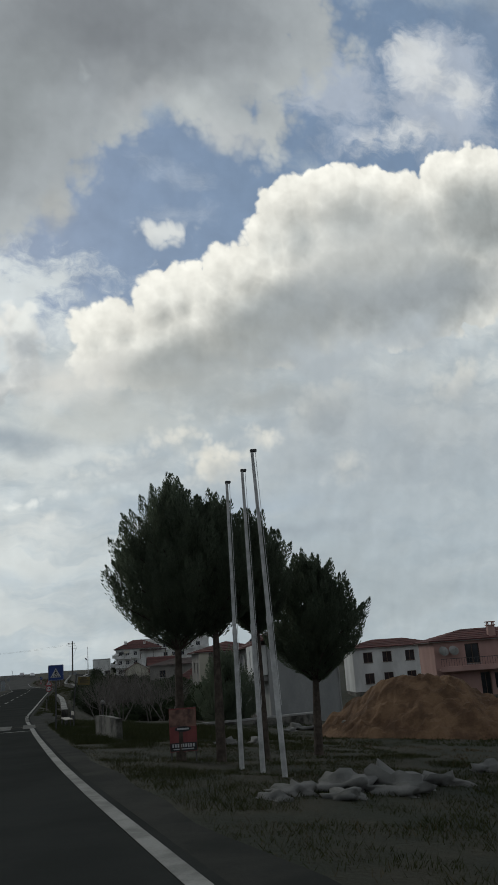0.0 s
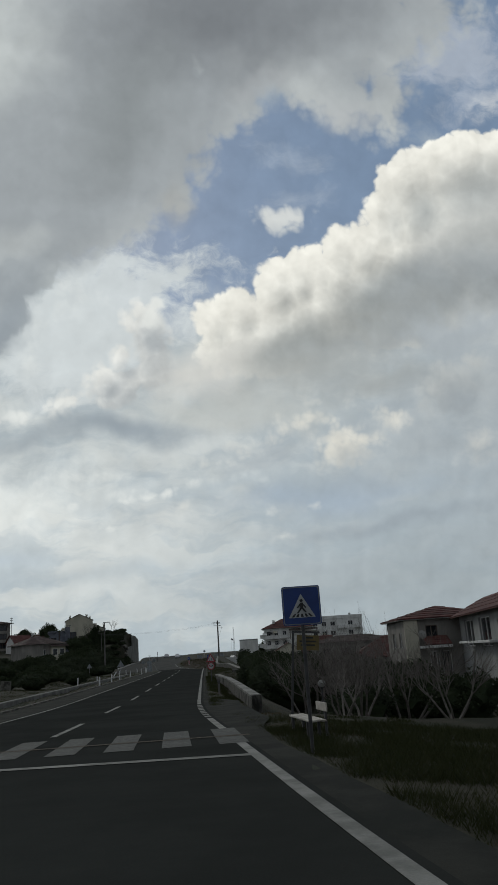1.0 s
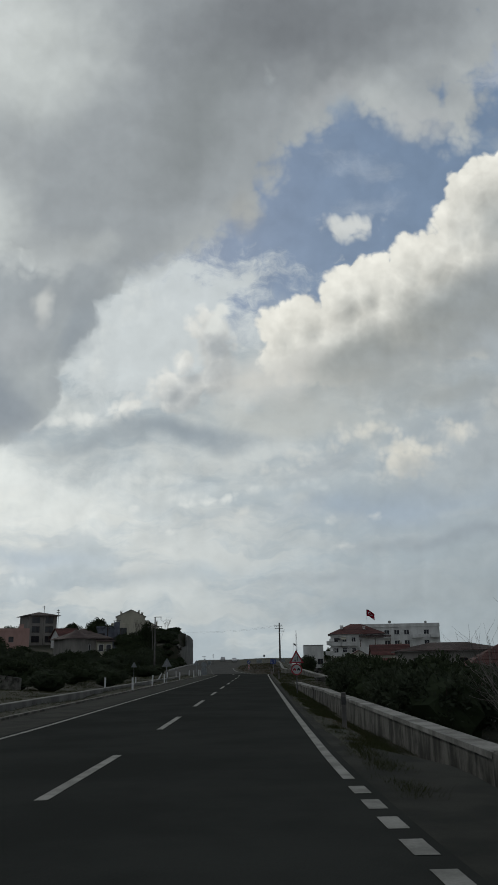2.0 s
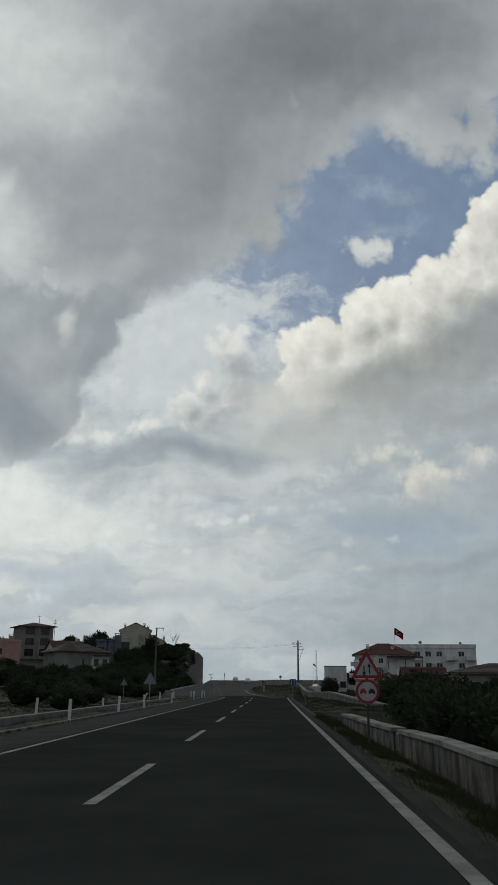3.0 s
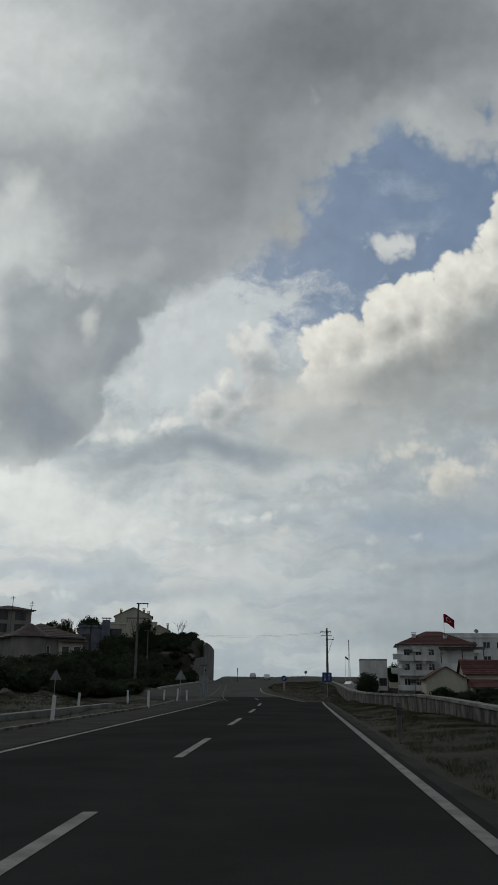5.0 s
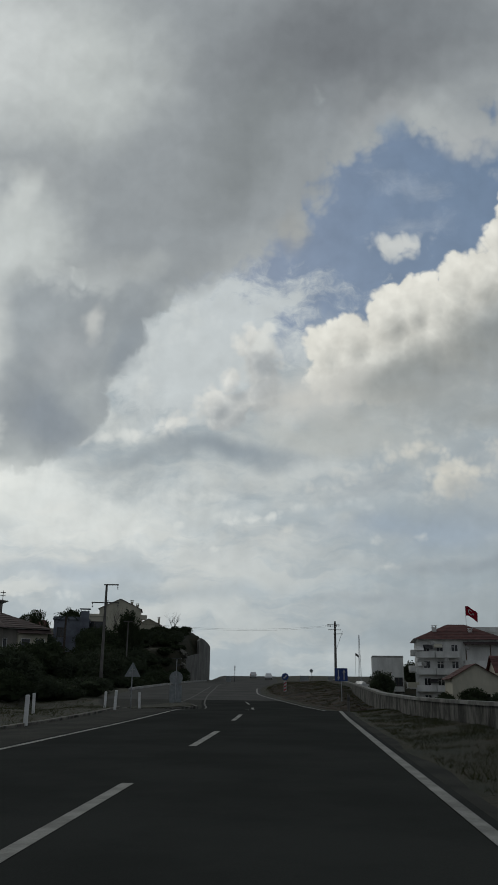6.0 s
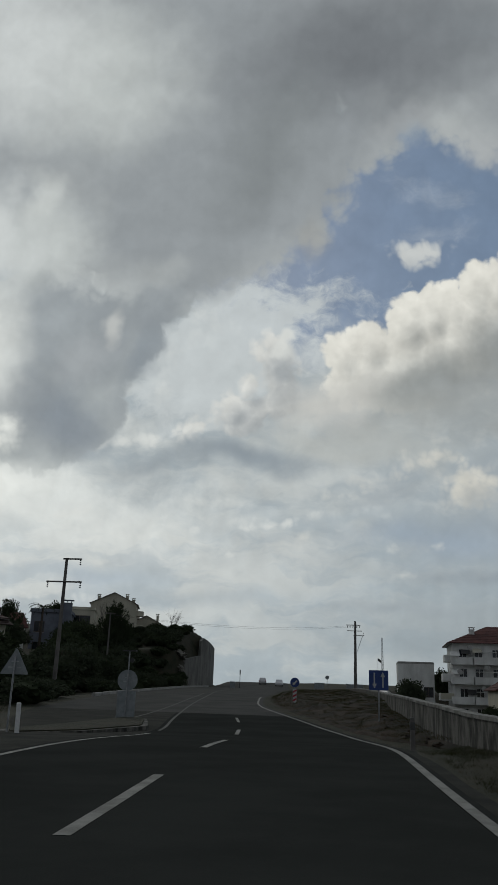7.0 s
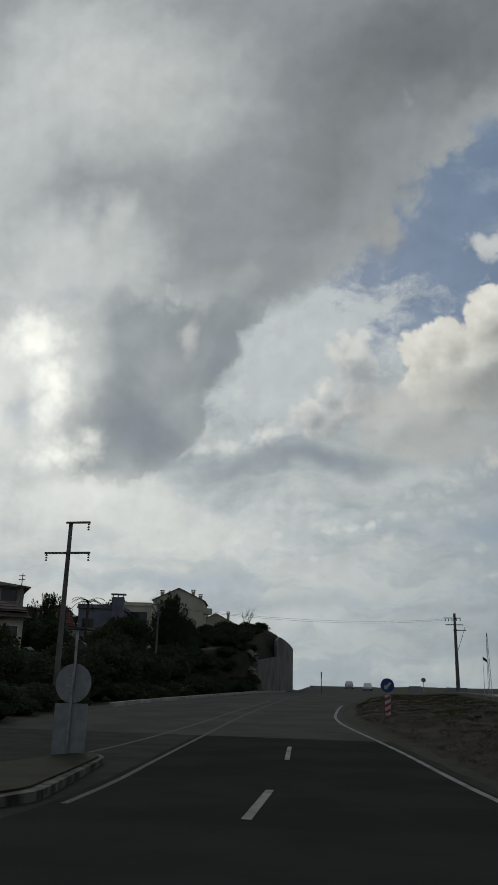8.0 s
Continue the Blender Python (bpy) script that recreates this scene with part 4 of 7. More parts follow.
dish(grey, 2.9, -17.5, 5.4, 0.42, 20)
part("drainpipe", rod(bmesh.new(), (2.35, -17.83, 0.0), (2.35, -17.83, 5.7), 0.05, sides=8), CONCRETE_PALE, grey)

gate = house("porch_house", 22.9, 90.4, -2.1, -3, 7.4, 8, 6.0, MID_RENDER, "beige two-storey house with white door and red tiled roof", roof="hip", roof_h=1.1, eave=0.5,
             front=[(-1.75, 0.2, -0.95, 3.3, "white"), (-0.75, 0.9, 0.05, 3.3, "white"), (-1.9, 4.3, -0.9, 5.4, "brown")], left=windows((-1, 2), (0.9, 3.7)))
# Cream strip: brightness of the wall's lit end, put into its colour.
part("pilaster", boxed(-3.72, -4.3, 0, -2.6, -4.01, 5.9, bevel=0.02), CREAM, gate, "pale strip for the lit end of the beige wall")
dp = part("door_panel", boxed(-1.72, -3.96, 0.2, -0.98, -3.93, 1.1), FRAME_WHITE, gate, "white door panel")
for x_ in (-1.5, -1.2):
    part("door_bar", boxed(x_ - 0.05, -3.97, 1.1, x_ + 0.05, -3.92, 3.25), FRAME_WHITE, dp)
cb = bmesh.new()
prism(cb, [(-2.55, -4.01), (-2.6, -4.7), (-2.2, -5.3), (-1.4, -5.6), (-0.2, -5.75), (-0.2, -4.01)], 3.55, 3.75)
part("canopy", cb, WHITEWASH, gate, "curved white porch canopy")
courses_bm = bmesh.new()
courses(courses_bm, (-2.3, -5.3, 3.8), (-0.2, -5.6, 3.8), (-0.2, -4.02, 4.5), (-2.3, -4.02, 4.5), 4)
part("porch_roof", courses_bm, TILE, gate)
dish(gate, -2.35, -4.3, 4.7, 0.4, -15)

# pink terrace and its neighbour across the field
pink = house("pink_house", 47.5, 73.5, -2.2, -14, 13, 8, 5.4, PINK, "pink rendered two-storey house with balcony and red roof", roof="hip", roof_h=1.1, roof_mat=TILE,
             front=[(-3.4, 3.1, -2.0, 5.0, "brown"), (1.8, 3.1, 3.2, 5.0, "brown"), (-2.2, 0.05, -1.2, 2.2, "brown"), (-0.8, 0.6, 0.6, 2.1, "brown"), (3.0, 0.6, 4.4, 2.1, "brown")],
             chimneys=((-0.4, -3.4, 0.7, 6.6),))
balcony(pink, -6.2, 6.2, -5.3, -4.0, 2.75, False, PINK)
part("balcony_edge", boxed(-6.3, -5.42, 2.45, 6.3, -5.31, 2.95, bevel=0.02), PINK, pink)
dish(pink, -5.6, -4.6, 4.5, 0.5, 10)
dish(pink, -4.6, -4.6, 4.5, 0.5, 10)
house("white_house", 46.5, 98, -2.2, -10, 11, 7, 5.4, WHITEWASH, "white rendered house with brown windows and red roof", roof="hip", roof_h=1.0, front=windows((-3.5, -1, 2, 4), (0.9, 3.5), 1.2, 1.3, "brown"), chimneys=((-4.5, -1, 0.6, 6.4),))

# red roofs between the field and the far houses
house("red_roof_house", 29.0, 134, -3.2, -8, 12, 10, 3.6, MID_RENDER, "low beige house with a broad red tiled roof", roof="hip", roof_h=2.9, front=windows((-4, -1, 3), (0.9,), 1.2, 1.3), chimneys=((1.5, -2.0, 0.7, 6.2),))
house("terrace_house", 29.0, 164, -3.0, -6, 15, 10, 5.9, MID_RENDER, "beige house with a low dark tiled roof", roof="hip", roof_h=1.2, roof_mat=TILE_DARK, front=windows((-5, -2, 1.5, 5), (0.9, 3.6), 1.2, 1.3, "brown"), eave=0.6)
house("red_roof_house", 41, 196, -2.6, 4, 11, 9, 4.2, WHITEWASH, "white house with a red tiled hipped roof", roof="hip", roof_h=2.2, front=windows((-3.5, 0, 3.5), (0.9,), 1.3, 1.3, "brown"))

# the white house with balconies under the flag
flats = house("balcony_house", 29.5, 279.5, -2.7, -5, 15, 12, 11.9, WHITEWASH, "white four-storey house with stepped balconies and red tiled roof", roof="hip", roof_h=3.0, eave=0.7,
              front=[(x_ - 0.6, v_, x_ + 0.6, v_ + 2.0, "white") for v_ in (0.3, 3.2, 6.1, 9.0) for x_ in (-6.0, -3.6, -1.0)] + windows((2, 5), (1.0, 4.0, 7.0), 1.3, 1.3),
              left=windows((-3.5, 0, 3.5), (1.0, 4.0, 7.0, 9.8), 1.1, 1.3), chimneys=((-4.2, -3.0, 0.8, 14.1), (2.2, -3.4, 0.7, 13.6)))
for k, (x0, x1, z_) in enumerate(((-7.9, -4.6, 3.0), (-4.5, -0.4, 3.0), (-7.9, -4.6, 5.9), (-4.5, -0.4, 5.9), (-7.9, -4.6, 8.8), (-4.5, -0.4, 8.8), (-7.9, -0.4, 0.3))):
    balcony(flats, x0, x1, -7.8 if k % 2 else -7.1, -6.0, z_)
for x_, z_ in ((-5.0, 11.2), (-2.6, 8.3), (1.0, 10.4), (-3.2, 5.2), (-6.6, 7.6)):
    dish(flats, x_, -7.9, z_, 0.45, 15)
for z_ in (5.0, 7.9, 10.8):
    part("awning", boxed(-4.4, -8.3, z_ - 0.35, -1.2, -7.82, z_ - 0.28), WHITEWASH, flats, "pale fabric awning")
for k, (x0, y0, z_) in enumerate(((-9.4, -5.6, 0.6), (-8.9, -2.0, 3.4), (-9.6, -5.8, 3.5), (-9.1, -5.4, 6.4), (-8.8, -1.5, 6.3), (-8.7, -5.2, 9.2))):
    b_ = part("side_balcony", boxed(x0, y0, z_ - 0.16, -7.51, y0 + 3.2, z_, bevel=0.015), WHITEWASH, flats)
    part("parapet", boxed(x0, y0, z_ + 0.002, x0 + 0.12, y0 + 3.2, z_ + 0.9, bevel=0.012), WHITEWASH, b_)
    part("end_parapet", boxed(x0 + 0.122, y0, z_ + 0.002, -7.51, y0 + 0.12, z_ + 0.9), (CREAM, WHITEWASH)[k % 2], b_)
for k, (x_, z_) in enumerate(((-7.2, 10.6), (-5.6, 10.9), (-3.9, 11.1), (-7.0, 7.9), (-4.9, 5.0))):
    ab_ = boxed(-0.7, -1.5, -0.03, 0.7, 0.0, 0.03)
    ab_.transform(pose(x_, -6.02, z_, 28, 0, 0))
    part("awning", ab_, (WHITEWASH, POST_DARK, CREAM)[k % 3], flats, "slanting fabric awning")
tb = bmesh.new()
courses(tb, (0.5, -7.9, 10.9), (9.5, -7.9, 10.9), (9.5, -5.9, 11.5), (0.5, -5.9, 11.5), 5)
part("terrace_roof", tb, TILE_DARK, flats)
for x_ in (0.8, 5, 9.2):
    part("post", boxed(x_ - 0.09, -7.7, 8.2, x_ + 0.09, -7.5, 10.95), FRAME_BROWN, flats)
part("terrace", boxed(0.5, -7.8, 7.9, 9.5, -6.01, 8.2), WHITEWASH, flats)
part("terrace_wall", boxed(0.5, -7.8, -2.0, 9.5, -7.5, 7.9), WHITEWASH, flats)

cottage = house("gable_cottage", 26.6, 254, -2.2, -3, 7, 9, 4.6, CREAM, "cream rendered cottage with a red tiled gable roof", roof_h=2.0, front=windows((-1.5, 1.4), (1.0,), 1.1, 1.3, "brown"))
house("red_roof_house", 35.2, 256, -1.6, -3, 9.5, 8, 5.0, CREAM, "cream house with steep red tiled roof", roof="gable", ridge="x", roof_h=2.4, front=windows((-2.5, 0.5, 3), (1.0,), 1.2, 1.3, "brown"), chimneys=((3, 0.8, 0.6, 7.6),))
porch = thing("porch", 33.5, 249.6, -1.6, -3, "white porch with columns and a red tiled roof", "porch")
tiled(porch, TILE, (-3.6, -2.2, 2.6), (4.6, -2.2, 2.6), (4.6, 1.6, 3.9), (-3.6, 1.6, 3.9), 7)
for x_ in (-3.2, -0.6, 2.0, 4.2):
    part("column", rod(bmesh.new(), (x_, -1.9, -2), (x_, -1.9, 2.6), 0.17, sides=12), WHITEWASH, porch)
part("floor", boxed(-3.5, -2.1, -2, 4.5, 1.5, 0.1), CONCRETE_PALE, porch)

apart = house("apartment_block", 45, 298, -0.9, -4, 24, 12, 12.6, WHITEWASH, "white four-storey apartment block with balconies and a flat roof", roof="flat", roof_h=0.8, roof_mat=WHITEWASH, eave=0.2,
              front=windows((-10, -7, -4, -1, 2, 8), (1.0, 4.1, 7.2, 10.3), 1.6, 1.4), right=windows((-3, 0, 3), (1.0, 4.1, 7.2, 10.3)))
for z_ in (3.2, 6.3, 9.4):
    balcony(apart, 3.6, 6.8, -7.3, -6.0, z_)
    balcony(apart, 9.0, 11.8, -7.2, -6.0, z_)
    balcony(apart, -6.0, -2.8, -7.2, -6.0, z_)
dish(apart, -3, -5.6, 14.2, 0.5, 0)
dish(apart, 8, -5.6, 14.0, 0.4, 0)

cube = house("white_box_house", 17.5, 289.5, 0.0, -4, 6.0, 7.5, 6.3, WHITEWASH, "plain white box-shaped house with a flat roof", roof="flat", roof_h=0.12, roof_mat=CONCRETE_PALE, eave=0.04, front=[(1.2, 1.0, 2.8, 2.6, "brown")])
bw = thing("garden_wall", 11.5, 281, 0.2, -4, "low white rendered garden wall beside the box house", "wall")
part("wall", boxed(-2.4, -0.1, -1.2, 2.4, 0.1, 1.1, bevel=0.015), WHITEWASH, bw)
part("pillar", boxed(2.41, -0.2, -1.2, 2.8, 0.2, 1.5, bevel=0.02), WHITEWASH, bw)

# the hillside
round_house = house("round_corner_house", -40.75, 232.6, 1.1, 36, 9.6, 10, 6.6, MID_RENDER, "grey-beige two-storey house with a rounded corner and tiled roof", roof="hip", roof_h=2.3, roof_mat=TILE_DARK, eave=0.8,
                    front=[(-0.9, 3.9, 0.2, 5.3, "white")], right=windows((-2, 1.5), (0.8, 3.8), 1.2, 1.4, "brown"))
tw = bmesh.new()
rod(tw, (-2.7, -3.3, -3), (-2.7, -3.3, 6.55), 2.8, sides=28)
part("round_tower", tw, MID_RENDER, round_house)
tw = bmesh.new()
rod(tw, (-2.7, -3.3, 6.56), (-2.7, -3.3, 8.6), 3.5, 0.3, sides=28)
part("tower_roof", tw, TILE_DARK, round_house)
part("corner_bay", boxed(1.4, -5.6, -3, 5.3, -5.001, 6.3, bevel=0.03), CREAM, round_house, "cream rendered bay")
for x_ in (2.4, 4.3):
    for v_ in (0.8, 3.7):
        w = part("window", boxed(x_ - 0.62, -5.66, v_, x_ + 0.62, -5.61, v_ + 1.6), FRAME_WHITE, round_house)
        part("pane", boxed(x_ - 0.54, -5.69, v_ + 0.08, x_ + 0.54, -5.665, v_ + 1.52), GLASS, w)
tb = bmesh.new()
courses(tb, (1.0, -6.4, 5.9), (5.9, -6.4, 5.9), (5.6, -5.02, 6.55), (1.4, -5.02, 6.55), 3)
part("bay_roof", tb, TILE_DARK, round_house)
house("hilltop_house", -65.3, 284.3, 7.7, 32, 8.5, 9, 8.6, MID_RENDER, "unfinished beige three-storey house with open window holes", roof="hip", roof_h=1.2, roof_mat=TILE_DARK, eave=0.9,
      front=windows((-2.0, 2.0), (0.8, 3.6, 6.3), 2.4, 1.9, "brown"), right=windows((-2, 2), (0.8, 3.6, 6.3), 1.8, 1.8, "brown"))
house("pink_house", -66.2, 258.5, 4.2, 15, 11, 9, 6.6, PINK, "faded pink two-storey house on the hill", roof="flat", roof_h=0.5, roof_mat=PINK, eave=0.1, front=windows((-2, 1), (0.9, 3.8), 1.3, 1.4, "brown") + [(2.9, 0.6, 4.4, 2.6, "brown")], chimneys=((3.4, -3.0, 1.2, 8.0),))
house("white_gable_house", -51.4, 269.9, 4.0, 35, 10, 7, 5.6, WHITEWASH, "white rendered house with a red tiled gable roof", ridge="x", roof_h=2.3, front=windows((-2, 2), (3.2,), 1.1, 1.2, "brown"), left=windows((0.8,), (3.4,), 0.9, 1.1, "brown"), chimneys=((1.5, -1.0, 0.6, 8.0),))
dark = house("modern_house", -42.6, 275, 4.6, 12, 6.0, 8, 7.3, SLATE_RENDER, "blue-grey modern house with flat roof and chimney tower", roof="flat", roof_h=0.35, roof_mat=SLATE_RENDER, eave=0.25, front=windows((-1.6,), (1.0, 4.2), 1.6, 1.7, "brown"))
part("chimney_tower", boxed(1.7, -4.7, -3, 3.3, -4.01, 8.9, bevel=0.03), SLATE_RENDER, dark)
part("tower_cap", boxed(1.5, -4.9, 9.2, 3.5, -3.8, 9.35), SLATE_RENDER, dark)
for x_ in (1.75, 2.45, 3.15):
    part("cap_post", boxed(x_ - 0.06, -4.6, 8.9, x_ + 0.06, -4.4, 9.2), SLATE_RENDER, dark)
house("pale_house", -40.4, 283, 5.4, 12, 5.0, 7, 7.8, CREAM, "pale rendered house with large dark windows and flat roof", roof="flat", roof_h=0.3, roof_mat=CREAM, eave=0.15, front=[(-1.7, 4.4, 1.9, 6.9, "brown"), (-1.6, 1.0, 1.6, 2.8, "brown")], right=windows((0,), (4.4,), 1.6, 2.0, "brown"))
big = house("cream_gable_house", -42.0, 313, 8.5, 10, 9.4, 9, 8.8, CREAM, "tall cream house with gable end and twin chimneys", roof_h=2.2, eave=0.3, roof_mat=TILE_DARK, chimneys=((-3.2, -3.6, 0.6, 10.2), (2.6, -3.6, 0.6, 10.4), (3.8, -1, 0.6, 9.9)))
for z_ in (1.4, 4.2, 7.0):
    tw = rod(bmesh.new(), (4.7, -2.6, z_ - 0.5), (4.7, -2.6, z_ + 0.5), 1.5, sides=20)
    part("round_balcony", tw, CREAM, big)
small = house("small_gable_house", -36.4, 320, 10.4, 8, 5.6, 6, 3.9, CREAM, "small cream house with a gable and chimneys", roof_h=1.4, roof_mat=TILE_DARK, eave=0.3, front=[(-0.9, 0.9, 0.5, 2.4, "brown")], chimneys=((-2.0, 0, 0.5, 5.6), (2.3, -1.5, 0.5, 5.4)))
part("terrace_slab", boxed(-4.4, -5.2, -0.3, -0.4, -3.2, -0.1), CONCRETE_PALE, small)


# ---- walls along the road ----
def run_wall(name, pts, thick, material, label, coping=None, tag="wall"):
    """A wall through points (x, y, base, top), in bays, each bay a part."""
    ob = thing(name, pts[0][0], pts[0][1], 0, 0, label, tag)
    ox, oy = pts[0][:2]
    for (x0, y0, b0, t0), (x1, y1, b1, t1) in zip(pts, pts[1:]):
        d = Vector((x1 - x0, y1 - y0, 0))
        n = Vector((d.y, -d.x, 0)).normalized() * thick / 2
        def block(w, za, zb, grow):
            bm = bmesh.new()
            vs = []
            for (x, y, lo, hi) in ((x0, y0, za[0], zb[0]), (x1, y1, za[1], zb[1])):
                for s in (-1, 1):
                    p = Vector((x - ox, y - oy, 0)) + n * s * grow
                    vs.append((bm.verts.new((p.x, p.y, lo)), bm.verts.new((p.x, p.y, hi))))
            a, b, c, e = vs
            for f in ((a[0], a[1], b[1], b[0]), (c[0], e[0], e[1], c[1]), (a[0], c[0], c[1], a[1]), (b[0], b[1], e[1], e[0]), (a[1], c[1], e[1], b[1]), (a[0], b[0], e[0], c[0])):
                bm.faces.new(f)
            bmesh.ops.recalc_face_normals(bm, faces=bm.faces)
            return bm
        part("bay", block(thick, (b0, b1), (t0, t1), 1.0), material, ob)
        if coping:
            part("coping", block(thick, (t0 + 0.002, t1 + 0.002), (t0 + 0.1, t1 + 0.1), 1.25), coping, ob)
    return ob


P_WALL = ((54, 4.25), (75, 4.1), (83, 4.0), (99.6, 3.4))
def p_row(y):
    return (along(y, P_WALL), y, road_z(y) - 1.6, 0.14 + 0.05 * noise.noise((y * 0.2, 0, 0)))


run_wall("parapet_wall", [p_row(y) for y in (55, 60, 65, 70, 75, 79, 83, 87.2)], 0.34, STAINED, "stained concrete parapet wall with pale coping", COPING)
run_wall("parapet_wall", [p_row(y) for y in (88, 92, 96, 99.6)], 0.34, STAINED, "stained concrete parapet wall with pale coping", COPING)
# Added block; its dark colour stands in for the shade in the wall's gap.
gap = thing("wall_pier_or_gap", along(87.6, P_WALL), 87.6, -1.6, 0, "dark block standing in for a shaded gap in the parapet", "pier")
part("pier", boxed(-0.14, -0.39, 0, 0.14, 0.39, 1.72, bevel=0.02), POST_DARK, gap)
part_end = thing("wall_pier_or_gap", 4.24, 54.7, -1.6, 0, "cracked concrete pier ending the parapet", "pier")
part("pier", boxed(-0.21, -0.25, 0, 0.23, 0.28, 1.86, bevel=0.03), STAINED, part_end)
def two(y):
    return line_at(y, WALL_TWO)


def two_base(y):
    return along(y, ((100, -0.3), (125, -0.1), (140, 0.15), (155, 0.02), (170, 0.1), (190, 0.45), (230, 0.9), (285, 1.35), (400, 1.4)))


p2 = [(5.2, 107.6, -1.4, 0.35)] + [(two(y), y, two_base(y) - 1.4, two_base(y) + 0.62 + 0.04 * noise.noise((y * 0.3, 2, 0))) for y in span(108, 286, 5.5)]
run_wall("boundary_wall", p2, 0.32, STAINED, "long weathered concrete boundary wall along the verge", COPING)
run_wall("yard_wall", [(9.4, 40, -2.0, -0.5), (13.5, 40.6, -2.2, -0.52), (18.2, 41.2, -2.4, -0.5)], 0.2, CONCRETE, "low yard wall with a pale coping in the field", CONCRETE_PALE)
stub = run_wall("wall_stub", [(5.95, 23.9, -0.6, 1.08), (5.68, 25.6, -0.6, 1.1), (5.4, 27.3, -0.6, 1.06)], 0.2, CONCRETE, "stained pale concrete wall standing in weeds")
run_wall("low_parapet", [(-9.8, y, road_at(-9.8, y) - 0.6, road_at(-9.8, y) + 0.22) for y in span(-20, 150, 8.5)], 0.4, CONCRETE_MID, "low pale concrete parapet beyond the shoulder")
run_wall("kerb", [(line_at(y, FAR_LEFT) - 0.1, y, road_at(-8, y) - 0.3, road_at(-8, y) + 0.07) for y in span(-20, 168, 8)], 0.16, CONCRETE, "pale concrete kerb along the shoulder", tag="kerb")
run_wall("far_kerb", [(line_at(y, FAR_LEFT) - 0.2, y, road_z(y) - 0.4, road_z(y) + 0.24) for y in span(214, 302, 5.5)], 0.3, CONCRETE_PALE, "pale concrete kerb below the hillside", tag="kerb")
ret = [(-24.3, 296, 1.5, 6.1), (-23.9, 300, 1.5, 6.5), (-23.4, 305, 1.6, 7.0), (-23.0, 309.4, 1.6, 7.4), (-22.95, 309.6, 1.6, 10.3), (-22.75, 311.6, 1.7, 11.0), (-22.5, 315, 1.7, 10.8), (-22.35, 318.5, 1.7, 10.5), (-22.2, 322, 1.7, 10.1), (-22.1, 324.6, 1.7, 9.6), (-22.8, 327, 1.7, 8.8), (-25.5, 331, 1.7, 7.6)]
run_wall("retaining_wall", ret, 0.5, CONCRETE_MID, "high pale concrete retaining wall stepping up the hill")
run_wall("terrace_wall", [(-31.6, 279, 3.6, 6.9), (-29.4, 283, 3.6, 7.1), (-27.6, 287.5, 3.8, 7.3), (-26.0, 291, 4.0, 7.5)], 0.4, ROCK, "dry stone terrace wall on the hillside")
run_wall("upper_terrace_wall", [(-36.0, 303, 6.0, 11.9), (-31.0, 306.5, 6.0, 11.8), (-28.0, 309, 6.0, 11.3), (-26.6, 312, 6.0, 10.9)], 0.5, WOOD_POLE, "dark weathered terrace wall below the small house")
run_wall("stone_wall", [(-30, 113, -1.4, 1.5), (-25, 111.2, -1.4, 1.3), (-21.5, 110.2, -1.4, 1.1), (-18.8, 109.6, -1.4, 0.7)], 0.5, CONCRETE, "rough stone retaining wall among the bushes")


# ---- leaves ----
def leaf_mesh(name, centres, axes, lengths, widths, material):
    """Many small folded leaves in one mesh, each an island of two triangles."""
    n = len(centres)
    side = np.cross(axes, np.random.normal(size=(n, 3)))
    side /= np.linalg.norm(side, axis=1)[:, None] + 1e-9
    a = centres - axes * lengths[:, None] * 0.5
    b = centres + side * widths[:, None] * 0.5
    c = centres + axes * lengths[:, None] * 0.5
    d = centres - side * widths[:, None] * 0.5
    verts = np.stack([a, b, c, d], 1).reshape(-1, 3)
    faces = np.arange(4 * n).reshape(-1, 4)
    me = bpy.data.meshes.new(name)
    me.from_pydata(verts.tolist(), [], faces.tolist())
    me.materials.append(material)
    return me


def unit(v_):
    return v_ / (np.linalg.norm(v_, axis=-1, keepdims=True) + 1e-9)


def lumpy(rx, ry, rz, seed, sub=3, rough=0.25):
    bm = bmesh.new()
    bmesh.ops.create_icosphere(bm, subdivisions=sub, radius=1)
    for v_ in bm.verts:
        f = 1 + rough * noise.noise(v_.co * 1.7 + Vector((seed, 0, 0))) + rough * 0.6 * noise.noise(v_.co * 4 + Vector((0, seed, 0)))
        v_.co = Vector((v_.co.x * rx * f, v_.co.y * ry * f, v_.co.z * rz * f))
    return bm


